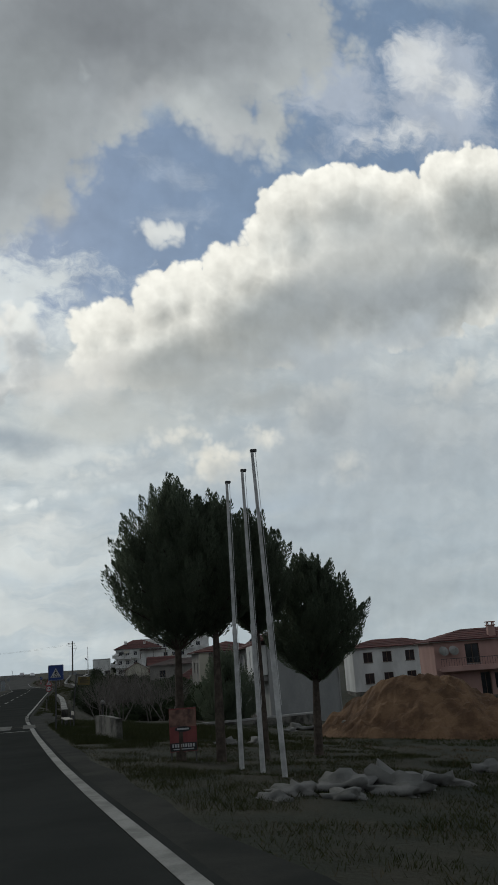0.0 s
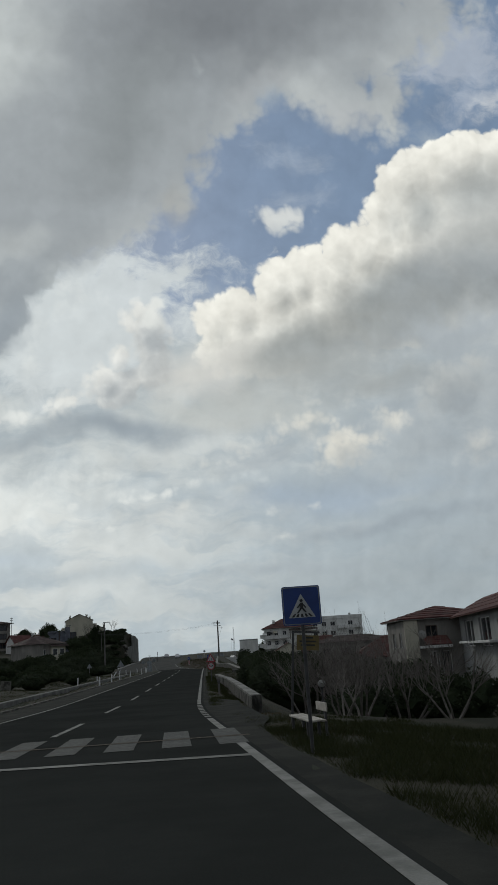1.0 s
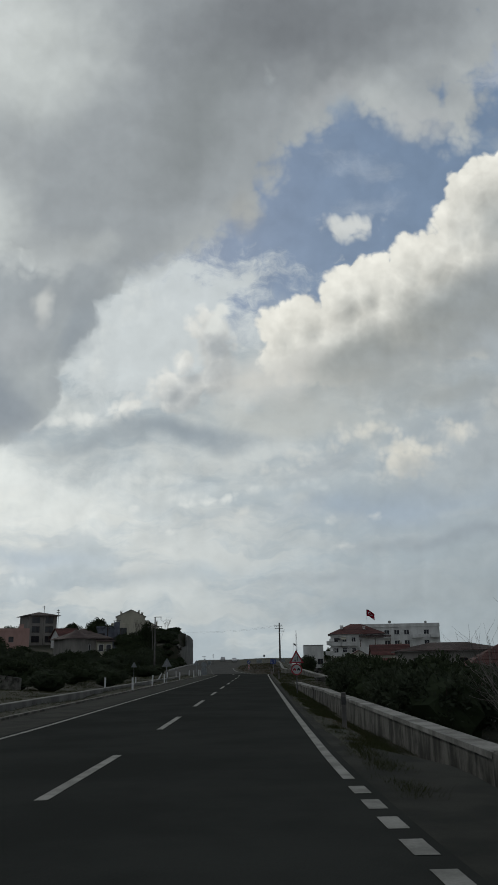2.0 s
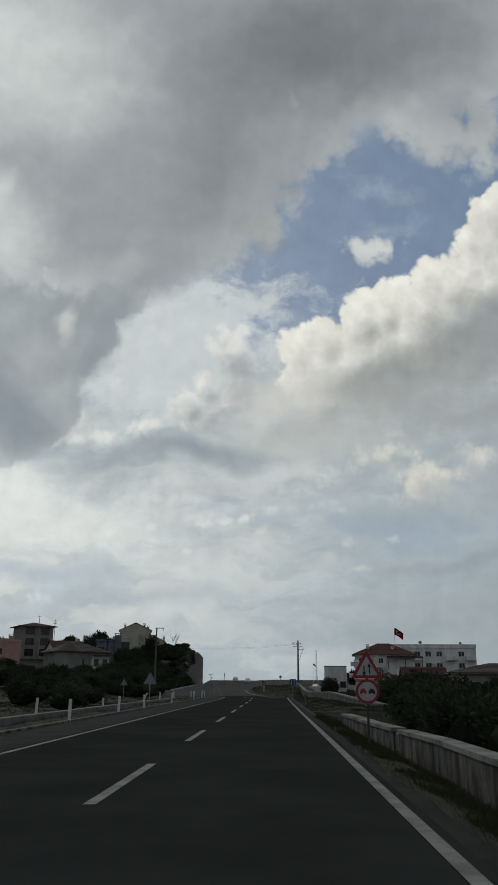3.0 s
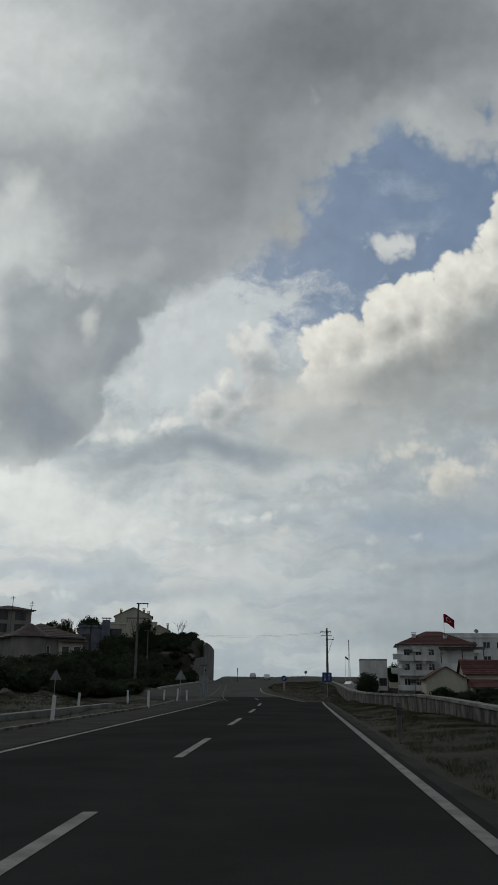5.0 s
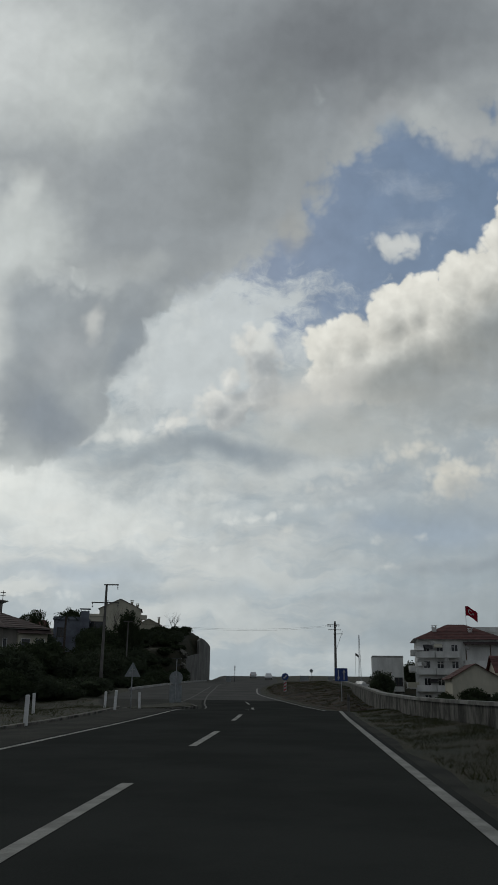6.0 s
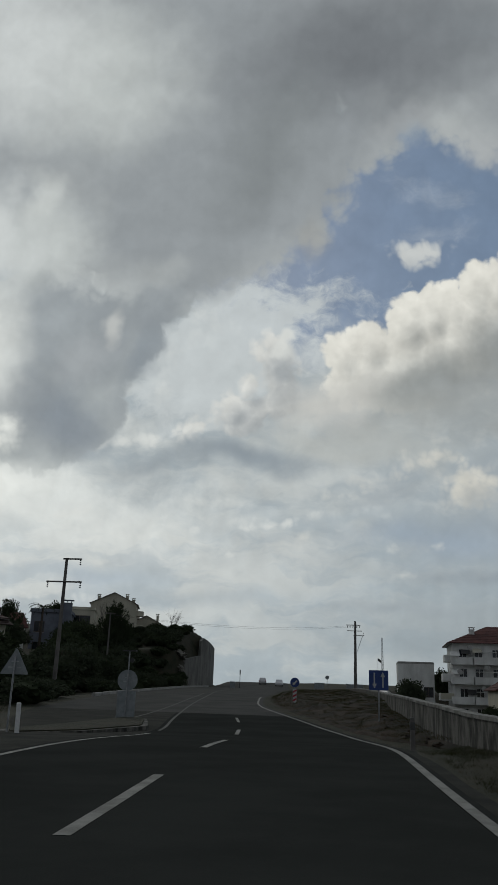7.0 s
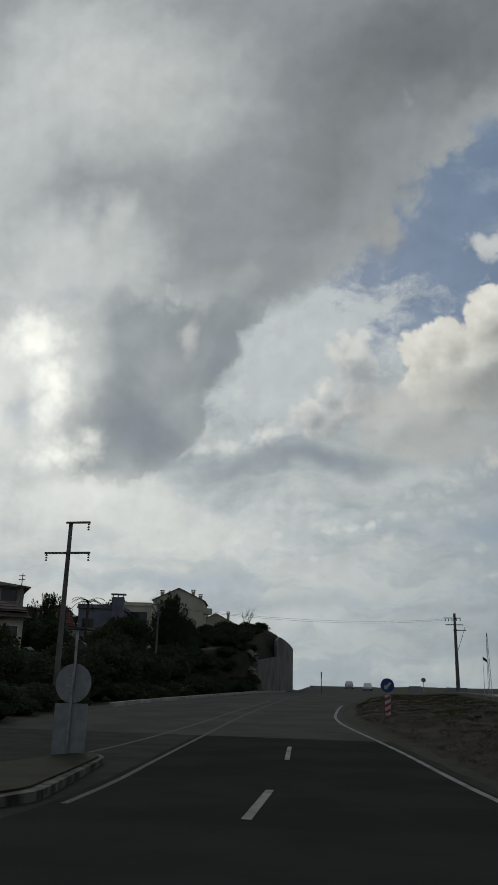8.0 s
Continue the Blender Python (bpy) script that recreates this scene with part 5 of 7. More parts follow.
def plume_tree(name, x, y, z, crown_low, crown_high, radius, seed, lean=(0.0, 0.0), label="", widest=0.38, plumes=230, fine=330, leaf=0.055, needles=LEAF_PINE):
    """A conifer: trunk, limbs, and a crown of upswept feathery plumes with gaps between."""
    rng = np.random.default_rng(seed)
    ob = thing(name, x, y, z, 0, label, "tree", "conifers in a row")
    h = crown_high - crown_low
    trunk = bmesh.new()
    pts = [Vector((lean[0] * f, lean[1] * f, f * (crown_low + h * 0.55))) for f in (-0.08, 0.25, 0.5, 0.75, 1.0)]
    for i, (p, q) in enumerate(zip(pts, pts[1:])):
        rod(trunk, p, q, 0.13 - 0.022 * i, 0.13 - 0.022 * (i + 1), 9)
    part("trunk", trunk, BARK, ob)
    mid = Vector((lean[0], lean[1], crown_low + h * 0.3))
    cs, ax, le, wi = [], [], [], []
    limbs = bmesh.new()
    for k in range(plumes):
        t = rng.random() ** 0.85
        ang = rng.random() * math.tau
        prof = math.sin(math.pi * min(1, (t / widest) * 0.5 if t < widest else 0.5 + 0.5 * (t - widest) / (1 - widest) * 0.93))
        r = radius * max(0.1, prof) * (0.4 + 0.6 * rng.random() ** 0.55) * (0.88 + 0.24 * noise.noise((math.cos(ang) * 1.3 + seed, math.sin(ang) * 1.3, t * 3)))
        base = np.array([lean[0] + math.cos(ang) * r, lean[1] + math.sin(ang) * r, crown_low + h * (0.02 + 0.84 * t)])
        out = np.array([math.cos(ang), math.sin(ang), 0]) * (0.75 - 0.55 * t) + np.array([0, 0, 0.85 + 0.4 * t]) + rng.normal(0, 0.12, 3)
        out /= np.linalg.norm(out)
        ln = h * (0.15 + 0.17 * rng.random() ** 1.5)
        if k % 4 == 0:
            root = Vector((lean[0] * 0.9, lean[1] * 0.9, crown_low + h * max(0.02, 0.75 * t - 0.12)))
            rod(limbs, root, Vector(base), 0.03, 0.012, 5)
        m = fine
        s = rng.random(m)
        fat = 0.17 * ln * np.sin(np.pi * np.clip(0.12 + 0.88 * s, 0, 1)) ** 0.8
        off = unit(rng.normal(size=(m, 3)))
        cs.append(base + out * (s * ln)[:, None] + off * fat[:, None])
        ax.append(unit(out + off * 0.4 + rng.normal(0, 0.12, (m, 3))))
        le.append(leaf * (1 + rng.random(m)))
        wi.append(leaf * (0.26 + 0.24 * rng.random(m)))
    part("branchwork", limbs, BARK, ob)
    me = leaf_mesh("crown", np.concatenate(cs), np.concatenate(ax), np.concatenate(le), np.concatenate(wi), needles)
    crown = new("crown", me)
    crown.parent = ob
    core = lumpy(radius * 0.5, radius * 0.5, h * 0.29, seed, 4, 0.3)
    core.transform(Matrix.Translation((lean[0], lean[1], crown_low + h * 0.42)))
    part("inner_crown", core, needles, ob).data.shade_smooth()
    return ob


GZ = ground_z
for n_, x_, y_, lo, hi, r_, ln in (("conifer", 6.85, 15.8, 2.9, 6.85, 1.6, (0.05, 0)), ("conifer", 7.75, 15.5, 3.15, 6.45, 1.05, (0.05, 0.1)), ("conifer", 9.0, 16.3, 3.2, 6.2, 1.0, (0.0, 0.0)), ("conifer", 10.6, 17.0, 1.9, 5.1, 1.2, (0.15, 0))):
    g = GZ(x_, y_)
    plume_tree(n_, x_, y_, g, lo - g, hi - g, r_, int(x_ * 10), ln, "dark green feathery conifer with a bare lower trunk", plumes=int(235 * r_))
plume_tree("cypress_bush", 13.3, 42.5, GZ(13.3, 42.5), -0.7, 3.6, 2.0, 91, (0, 0), "dense dark green cypress bush before the house", 0.4, 340, 120, 0.085)


def shrub_meshes(seed, leaf, count, size):
    """One shrub: an uneven leafy mass of half-metre clumps round a twiggy heart, about one metre in half width."""
    rng = np.random.default_rng(seed)
    cs, ax = [], []
    for k in range(34):
        d = unit(rng.normal(size=3))
        d[2] = abs(d[2]) * 1.0 - 0.15
        c = d * (0.55 + 0.4 * rng.random())
        m = count // 34
        o = unit(rng.normal(size=(m, 3))) * (0.3 * rng.random((m, 1)) ** 0.4)
        cs.append(c + o)
        ax.append(unit(o + rng.normal(0, 0.25, (m, 3)) + d * 0.3))
    cs, ax = np.concatenate(cs), np.concatenate(ax)
    n = len(cs)
    return leaf_mesh("leaves", cs, ax, size * (0.7 + 0.6 * rng.random(n)), size * 0.45 * (0.7 + 0.6 * rng.random(n)), leaf)


def twig_heart(seed):
    rng = random.Random(seed)
    bm = bmesh.new()
    for k in range(14):
        a = rng.random() * math.tau
        rod(bm, (0, 0, -0.6), (math.cos(a) * rng.uniform(0.2, 0.75), math.sin(a) * rng.uniform(0.2, 0.75), rng.uniform(0.1, 0.7)), 0.035, 0.008, 5)
    return mesh_of(bm, "stems", BARK)


SHRUBS = [(shrub_meshes(s, LEAF_SHRUB if s % 2 else LEAF_OLIVE, 3400, 0.13), twig_heart(s)) for s in range(4)]
HEARTS = [mesh_of(lumpy(0.72, 0.72, 0.62, s, 3, 0.35), "inner_leaves", LEAF_SHRUB) for s in range(3)]


def shrub(x, y, r, h, k, label="dense dark green evergreen shrub", sink=0.0, name="shrub", group="shrubs"):
    ob = thing(name, x, y, GZ(x, y) - sink, (k * 67) % 360, label, "shrub", group)
    for nm, me in (("leaves", SHRUBS[k % 4][0]), ("stems", SHRUBS[k % 4][1]), ("inner_leaves", HEARTS[k % 3])):
        p = new(nm, me)
        p.parent = ob
        p.matrix_basis = Matrix.Translation((0, 0, h * 0.42)) @ Matrix.Diagonal((r, r, h * 0.62, 1))
    return ob


k_ = 0
for x_, y_, r_, h_ in ((8.3, 77, 2.6, 3.6), (9.8, 83, 2.8, 3.7), (12.5, 91, 3.3, 3.9), (10.5, 99, 2.6, 3.2), (15.5, 97, 3.2, 3.8), (9.5, 108, 2.4, 2.8), (13, 70, 2.6, 3.4), (17, 78, 2.6, 3.2), (11, 114, 2.2, 2.6), (14, 121, 2.4, 2.8),
                       (10.2, 137, 2.0, 2.4), (12.5, 143, 2.4, 2.8), (16, 150, 2.5, 2.8), (9.8, 128, 1.8, 2.2), (14.5, 160, 2.6, 2.8), (18, 172, 2.8, 3.0), (12, 66, 2.2, 3.0), (21, 118, 3, 3.5), (24, 145, 3, 3.2),
                       (10.6, 53.5, 1.8, 2.6), (12.6, 55.5, 2.0, 2.7), (11.8, 49.5, 1.5, 2.0), (8.2, 52.5, 1.6, 2.2), (24.5, 243, 2.2, 3.0), (28.0, 242, 1.8, 2.6), (21, 246, 1.6, 2.2), (31.5, 240, 2.5, 3.2), (17.0, 80.5, 1.6, 2.4), (15.0, 275, 2.7, 5.6), (23.5, 295, 3, 5)):
    shrub(x_, y_, r_, h_, k_, "dense dark green shrub behind the roadside wall")
    k_ += 1
for x_, y_, r_, top in ((6.9, 80, 1.7, 1.5), (7.3, 86, 2.0, 1.7), (7.0, 92, 1.9, 1.6), (7.4, 98, 2.1, 1.7), (7.6, 104, 1.9, 1.9), (8.2, 110, 2.1, 2.2), (8.3, 116, 2.1, 2.3), (8.9, 122, 1.9, 1.8), (10.6, 119, 2.4, 2.4), (10.5, 88, 2.4, 2.0), (10.8, 95, 2.4, 2.0), (11.0, 104, 2.4, 1.9)):
    shrub(x_, y_, r_, top - GZ(x_, y_), k_, "dense dark green shrub behind the roadside wall")
    k_ += 1
for x_, y_, r_, h_ in ((-25, 195, 3.0, 4.0), (-28, 204, 3.2, 3.6), (-24.5, 214, 2.6, 3.6), (-28.5, 216, 3.0, 4.2), (-25.5, 224, 3.0, 4.2), (-29.5, 212, 3.0, 3.6), (-26.0, 233, 3.0, 4.6), (-29.0, 241, 3.4, 5.0), (-25.5, 245, 2.8, 4.0), (-31.0, 251, 3.6, 5.2),
                       (-27.0, 256, 3.0, 4.4), (-33.5, 259, 3.4, 5.0), (-29.5, 265, 3.2, 4.4), (-35.5, 220, 2.2, 2.0), (-34.0, 206, 2.8, 2.4), (-40, 210, 2.8, 1.8), (-46, 216, 3.0, 2.2), (-40, 198, 3.0, 2.0), (-47, 203, 3.2, 2.2),
                       (-33, 190, 3.0, 3.6), (-41, 186, 3.4, 4.0), (-52, 222, 3.0, 2.8), (-54, 209, 3.4, 4.6), (-60, 226, 3.8, 5.4), (-49, 190, 3.4, 4.2), (-58, 196, 3.4, 4.2), (-66, 236, 4.0, 5.6), (-36.5, 265, 2.8, 4.6), (-28.0, 277, 2.2, 2.6),
                       (-34.5, 290, 2.4, 4.0), (-29.5, 293, 2.0, 2.8), (-31.0, 303, 2.2, 2.2), (-27.0, 299, 1.7, 1.7), (-27.6, 306, 1.8, 1.7), (-26.4, 313, 1.4, 1.4), (-30, 296, 2.0, 2.0), (-27.5, 319, 1.7, 1.6), (-25.6, 304, 1.2, 1.2), (-33, 284, 2.0, 2.2), (-26, 282, 1.8, 1.6), (-24, 276, 1.7, 1.5), (-26, 272, 2.2, 2.4), (-22.9, 278, 1.2, 1.2), (-24.4, 286, 1.3, 1.3), (-25.4, 292, 1.3, 1.4), (-24.8, 296.5, 1.1, 1.2), (-25.5, 281, 1.5, 1.7), (-56.5, 281, 2.6, 5.0), (-42.8, 257, 3.0, 4.2), (-46.5, 257, 3.0, 4.0), (-73, 284, 3.4, 5.4), (-50, 300, 3.2, 6.0), (-56, 290, 3.2, 6.0),
                       (-13.5, 120, 1.3, 1.4), (-15, 133, 1.5, 1.6), (-18, 126, 2.0, 2.2), (-16, 108, 1.8, 1.9), (-20, 112, 2.2, 2.4), (-19, 143, 2.2, 2.2), (-24, 150, 2.6, 2.6), (-26, 134, 2.6, 2.6), (-28, 118, 2.6, 2.6), (-23, 166, 2.6, 2.8), (-30, 172, 3.0, 3.2),
                       (-36, 160, 3.0, 3.0), (-35, 142, 3.0, 3.0), (-24, 178, 2.4, 2.8), (-21.8, 187, 1.8, 2.4)):
    shrub(x_, y_, r_, h_, k_, "dark unkempt shrub on the hillside below the houses", group="hillside shrubs")
    k_ += 1
rs = random.Random(31)
for k in range(110):
    y_ = rs.uniform(190, 286)
    x_ = line_at(y_, FAR_LEFT) - 1.6 - 13.0 * rs.random() ** 1.2
    r_ = rs.uniform(0.9, 2.2)
    shrub(x_, y_, r_, r_ * rs.uniform(0.75, 1.2), k_, "low tangled scrub at the foot of the hill", 0.15, group="hillside scrub")
    k_ += 1
rs = random.Random(21)
for k in range(64):
    y_ = rs.uniform(286, 324)
    x_ = along(y_, HILL_WALL) - (0.9 if y_ < 303 else 3.2) - 9.5 * rs.random() ** 1.3
    r_ = rs.uniform(0.7, 1.7) if y_ < 303 else rs.uniform(0.5, 1.0)
    shrub(x_, y_, r_, r_ * rs.uniform(0.8, 1.25), k_, "low dark scrub covering the bank behind the retaining wall", group="bank scrub")
    k_ += 1
plume_tree("dark_tree", -30.0, 266, GZ(-30, 266), 0.8, 12.6 - GZ(-30, 266), 2.7, 33, (0, 0), "tall dark evergreen tree on the hillside", 0.35, 200, 60, 0.22, LEAF_SHRUB)
for n_, x_, y_, hi, r_ in (("dark_tree", -45.2, 262, 6.6, 3.0),):
    plume_tree(n_, x_, y_, GZ(x_, y_), 0.1, hi, r_, int(-x_), (0, 0), "dark broad evergreen tree on the hilltop", 0.5, 130, 60, 0.22, LEAF_SHRUB)


def fork(bm, p, d, length, r, level, rng, twist=0.5, lift=0.12):
    """One bough and all that grows from it."""
    steps = 3
    for s in range(steps):
        d = (d + Vector((rng.gauss(0, 0.14), rng.gauss(0, 0.14), lift + rng.gauss(0, 0.05)))).normalized()
        q = p + d * length / steps
        rod(bm, p, q, r, r * 0.82, 6 if level < 2 else 4)
        p, r = q, r * 0.82
        if level < 4 and (s > 0 or level > 1):
            for _ in range(2 if level < 3 else 1):
                side = Vector((rng.gauss(0, 1), rng.gauss(0, 1), rng.gauss(0.2, 0.6))).normalized()
                fork(bm, p, (d + side * twist * 1.5).normalized(), length * rng.uniform(0.5, 0.75), r * 0.62, level + 1, rng, twist, lift)


def bare_tree(x, y, h, seed, label, stems=5, wide=0.7, sink=0.1, name="bare_tree"):
    rng = random.Random(seed)
    ob = thing(name, x, y, GZ(x, y) - sink, 0, label, "tree", "bare trees")
    for k in range(stems):
        bm = bmesh.new()
        a = math.tau * (k + rng.random() * 0.6) / stems
        fork(bm, Vector((math.cos(a) * 0.15, math.sin(a) * 0.15, 0)), Vector((math.cos(a) * wide, math.sin(a) * wide, 1)).normalized(), h * 0.52, 0.028 * h * 0.55, 1, rng)
        part("stem", bm, TWIG, ob)
    return ob


for i_, (x_, y_, h_) in enumerate(((7.7, 49.5, 3.6), (9.8, 51.5, 4.4), (9.0, 55.0, 4.6), (6.6, 46.8, 2.6), (10.2, 46.5, 2.8), (11.2, 56, 4.0))):
    bare_tree(x_, y_, h_, i_, "leafless grey-brown thicket of forked branches", 5, 0.75)
for i_, (x_, y_, top) in enumerate(((6.9, 59, 3.1), (7.5, 60, 3.6), (8.2, 60.5, 4.0), (9.2, 60, 3.4), (10.1, 61, 3.2))):
    bare_tree(x_, y_, (top - GZ(x_, y_)) * 0.86, 60 + i_, "slender leafless tree rising above the thicket", 3, 0.22)
bare_tree(-31.0, 322, 4.5, 41, "small leafless tree on the hilltop", 3, 0.5)
bare_tree(-35.0, 275, 8.5, 43, "leafless tree among the hillside houses", 2, 0.4)


def palm(x, y, h, seed):
    rng = random.Random(seed)
    ob = thing("palm_tree", x, y, GZ(x, y) - 0.1, 0, "palm tree with drooping fronds", "tree")
    bm = bmesh.new()
    for i in range(8):
        rod(bm, (0, 0, h * i / 8), (0, 0, h * (i + 1) / 8), 0.24 - 0.008 * i, 0.2 - 0.008 * i, 9)
    part("trunk", bm, BARK, ob)
    for k in range(16):
        a, up = math.tau * k / 16 + rng.random() * 0.3, rng.uniform(0.2, 1.1)
        bm = bmesh.new()
        p, d = Vector((0, 0, h)), Vector((math.cos(a), math.sin(a), up)).normalized()
        for s in range(7):
            q = p + d * 0.36
            rod(bm, p, q, 0.025, 0.02, 4)
            side = d.cross(Vector((0, 0, 1))).normalized()
            for sg in (-1, 1):
                for f in (0.2, 0.6):
                    b0 = p.lerp(q, f)
                    tip = b0 + side * sg * 0.5 * (1 - s / 9) + d * 0.22 - Vector((0, 0, 0.14))
                    bm.faces.new((bm.verts.new(b0 - d * 0.03), bm.verts.new(b0 + d * 0.03), bm.verts.new(tip)))
            p = q
            d = (d - Vector((0, 0, 0.24))).normalized()
        part("frond", bm, LEAF_SHRUB, ob)
    return ob


palm(-40.3, 263, 12.0 - GZ(-40.3, 263), 1)


# ---- signs, posts and poles ----
def post(parent, x, y, z0, z1, r, material=STEEL, name="post"):
    return part(name, rod(bmesh.new(), (x, y, z0), (x, y, z1), r, sides=12), material, parent)


def tri(side, cz, r=0.05):
    hgt = side * math.sqrt(3) / 2
    return rounded([(-side / 2, cz - hgt / 3), (side / 2, cz - hgt / 3), (0, cz + hgt * 2 / 3)], r)


# crossing sign
cs = thing("crossing_sign", 3.83, 33.6, GZ(3.83, 33.6), -4, "blue square pedestrian crossing sign on a steel post", "road sign")
zc = 2.695 - GZ(3.83, 33.6)
post(cs, 0, 0.06, -0.3, zc + 0.3, 0.032, POST_DARK)


def square(half):
    return rounded([(-half, zc - half), (half, zc - half), (half, zc + half), (-half, zc + half)], 0.045)


pl = part("plate", slab(bmesh.new(), square(0.335), 0.0, 0.02), SIGN_BLUE, cs, "blue plate with rounded corners")
part("border", slab(bmesh.new(), square(0.322), -0.004, -0.001), STEEL_BACK, pl, "thin pale border line")
part("panel", slab(bmesh.new(), square(0.308), -0.0075, -0.0045), SIGN_BLUE, pl)
part("triangle", slab(bmesh.new(), tri(0.47, zc - 0.07, 0.015), -0.0105, -0.008), SIGN_WHITE, pl, "white triangle field")
sym = bmesh.new()
zs = zc - 0.07
for x_ in (-0.165, -0.085, 0.0, 0.085, 0.165):
    slab(sym, [(x_ - 0.024, zs - 0.125), (x_ + 0.024, zs - 0.125), (x_ * 0.72 + 0.015, zs - 0.07), (x_ * 0.72 - 0.015, zs - 0.07)], -0.0135, -0.011)
for k, leg in enumerate(((-0.075, -0.06), (0.07, -0.05))):
    slab(sym, [(leg[0] - 0.018, zs + leg[1]), (leg[0] + 0.018, zs + leg[1]), (0.018, zs + 0.04), (-0.018, zs + 0.04)], -0.0165 - 0.003 * k, -0.014 - 0.003 * k)
slab(sym, [(-0.022, zs + 0.02), (0.022, zs + 0.02), (0.03, zs + 0.12), (-0.03, zs + 0.12)], -0.0225, -0.02)
slab(sym, [(-0.085, zs + 0.035), (-0.065, zs + 0.025), (0.0, zs + 0.1), (-0.015, zs + 0.12)], -0.0255, -0.023)
slab(sym, [(0.085, zs + 0.035), (0.015, zs + 0.12), (0.0, zs + 0.1), (0.065, zs + 0.025)], -0.0285, -0.026)
slab(sym, circle(0.028, 14, 0, zs + 0.155), -0.0135, -0.011)
part("symbol", sym, SIGN_BLACK, pl, "plain black crossing symbol")

# two-way traffic and no-overtaking signs
ws = thing("warning_signs", 2.67, 85.2, GZ(2.67, 85.2), -3, "red-bordered triangle above a round no-overtaking sign", "road sign")
g0 = GZ(2.67, 85.2)
post(ws, 0, 0.06, -0.3, 1.95 - g0, 0.03, POST_DARK)
zt = 1.735 - g0
tp = part("triangle_plate", slab(bmesh.new(), tri(0.78, zt, 0.035), 0, 0.02), SIGN_RED, ws, "red triangular plate")
part("field", slab(bmesh.new(), tri(0.53, zt, 0.02), -0.006, -0.001), SIGN_WHITE, tp, "white field")
ab = bmesh.new()
for x_, s in ((-0.065, -1), (0.065, 1)):
    c_ = zt - 0.02 + 0.015 * s
    slab(ab, [(x_ - 0.014, c_ - 0.11), (x_ + 0.014, c_ - 0.11), (x_ + 0.014, c_ + 0.11), (x_ - 0.014, c_ + 0.11)], -0.011, -0.007)
    slab(ab, [(x_ - 0.045, c_ + s * 0.045), (x_ + 0.045, c_ + s * 0.045), (x_, c_ + s * 0.145)], -0.0145, -0.0115)
part("arrows", ab, SIGN_BLACK, tp, "black up and down arrows")
zr = 1.2 - g0
rp = part("round_plate", slab(bmesh.new(), circle(0.29, 36, 0, zr), 0, 0.02), SIGN_RED, ws, "red-rimmed round plate")
part("field", slab(bmesh.new(), circle(0.225, 36, 0, zr), -0.006, -0.001), SIGN_WHITE, rp, "white field")
for x_, m_, lb in ((-0.105, SIGN_RED, "red car symbol"), (0.105, SIGN_BLACK, "black car symbol")):
    c2 = bmesh.new()
    slab(c2, [(x_ - 0.08, zr - 0.035), (x_ + 0.08, zr - 0.035), (x_ + 0.08, zr + 0.02), (x_ + 0.05, zr + 0.028), (x_ + 0.038, zr + 0.07), (x_ - 0.038, zr + 0.07), (x_ - 0.05, zr + 0.028), (x_ - 0.08, zr + 0.02)], -0.011, -0.007)
    for w_ in (-0.055, 0.055):
        slab(c2, [(x_ + w_ - 0.02, zr - 0.062), (x_ + w_ + 0.02, zr - 0.062), (x_ + w_ + 0.02, zr - 0.036), (x_ + w_ - 0.02, zr - 0.036)], -0.011, -0.007)
    part("car_symbol", c2, m_, rp, lb)



def sign_back(x, y, shape, cz, size, label, turn=0.0):
    """The plain back of a sign that faces the other way."""
    g = GZ(x, y)
    ob = thing("road_sign", x, y, g, turn, label, "road sign")
    post(ob, 0, -0.05, -0.3, cz - g + size * 0.3, 0.032)
    out = tri(size, cz - g) if shape == "triangle" else circle(size / 2, 32, 0, cz - g)
    part("plate", slab(bmesh.new(), out, 0, 0.02), STEEL_BACK, ob, "grey metal back of the plate")
    br = boxed(-0.2, -0.02, cz - g - 0.08, 0.2, -0.003, cz - g - 0.04)
    box(br, -0.12, -0.02, cz - g + 0.1, 0.12, -0.003, cz - g + 0.14)
    part("bracket", br, STEEL, ob)
    return ob


sign_back(-18.4, 168, "triangle", 1.55, 0.95, "grey back of a triangular warning sign")
sign_back(-8.15, 121.6, "triangle", 1.65, 0.95, "grey back of a triangular warning sign by the kerb")
sign_back(-9.05, 171.1, "triangle", 1.7, 0.92, "grey back of a tall triangular warning sign")

# signs on the island nose
ri = sign_back(-8.80, 185.6, "round", 1.46, 0.98, "grey back of a round sign with flasher on the island")
gi = GZ(-8.80, 185.6)
part("lower_plate", boxed(-0.45, 0.0, -0.37 - gi, 0.45, 0.02, 0.96 - gi, bevel=0.006), STEEL_BACK, ri, "grey rectangular plate below")
post(ri, 0.02, -0.05, 1.46 - gi, 2.82 - gi, 0.034)
fl = part("flasher", rod(bmesh.new(), (0.16, -0.05, 2.39 - gi), (0.16, 0.06, 2.39 - gi), 0.1, sides=16), POST_DARK, ri, "small round warning lamp")
part("solar_panel", boxed(-0.3, -0.25, 2.82 - gi, 0.36, 0.15, 2.82 - gi + 0.05), POST_DARK, ri, "small solar panel")

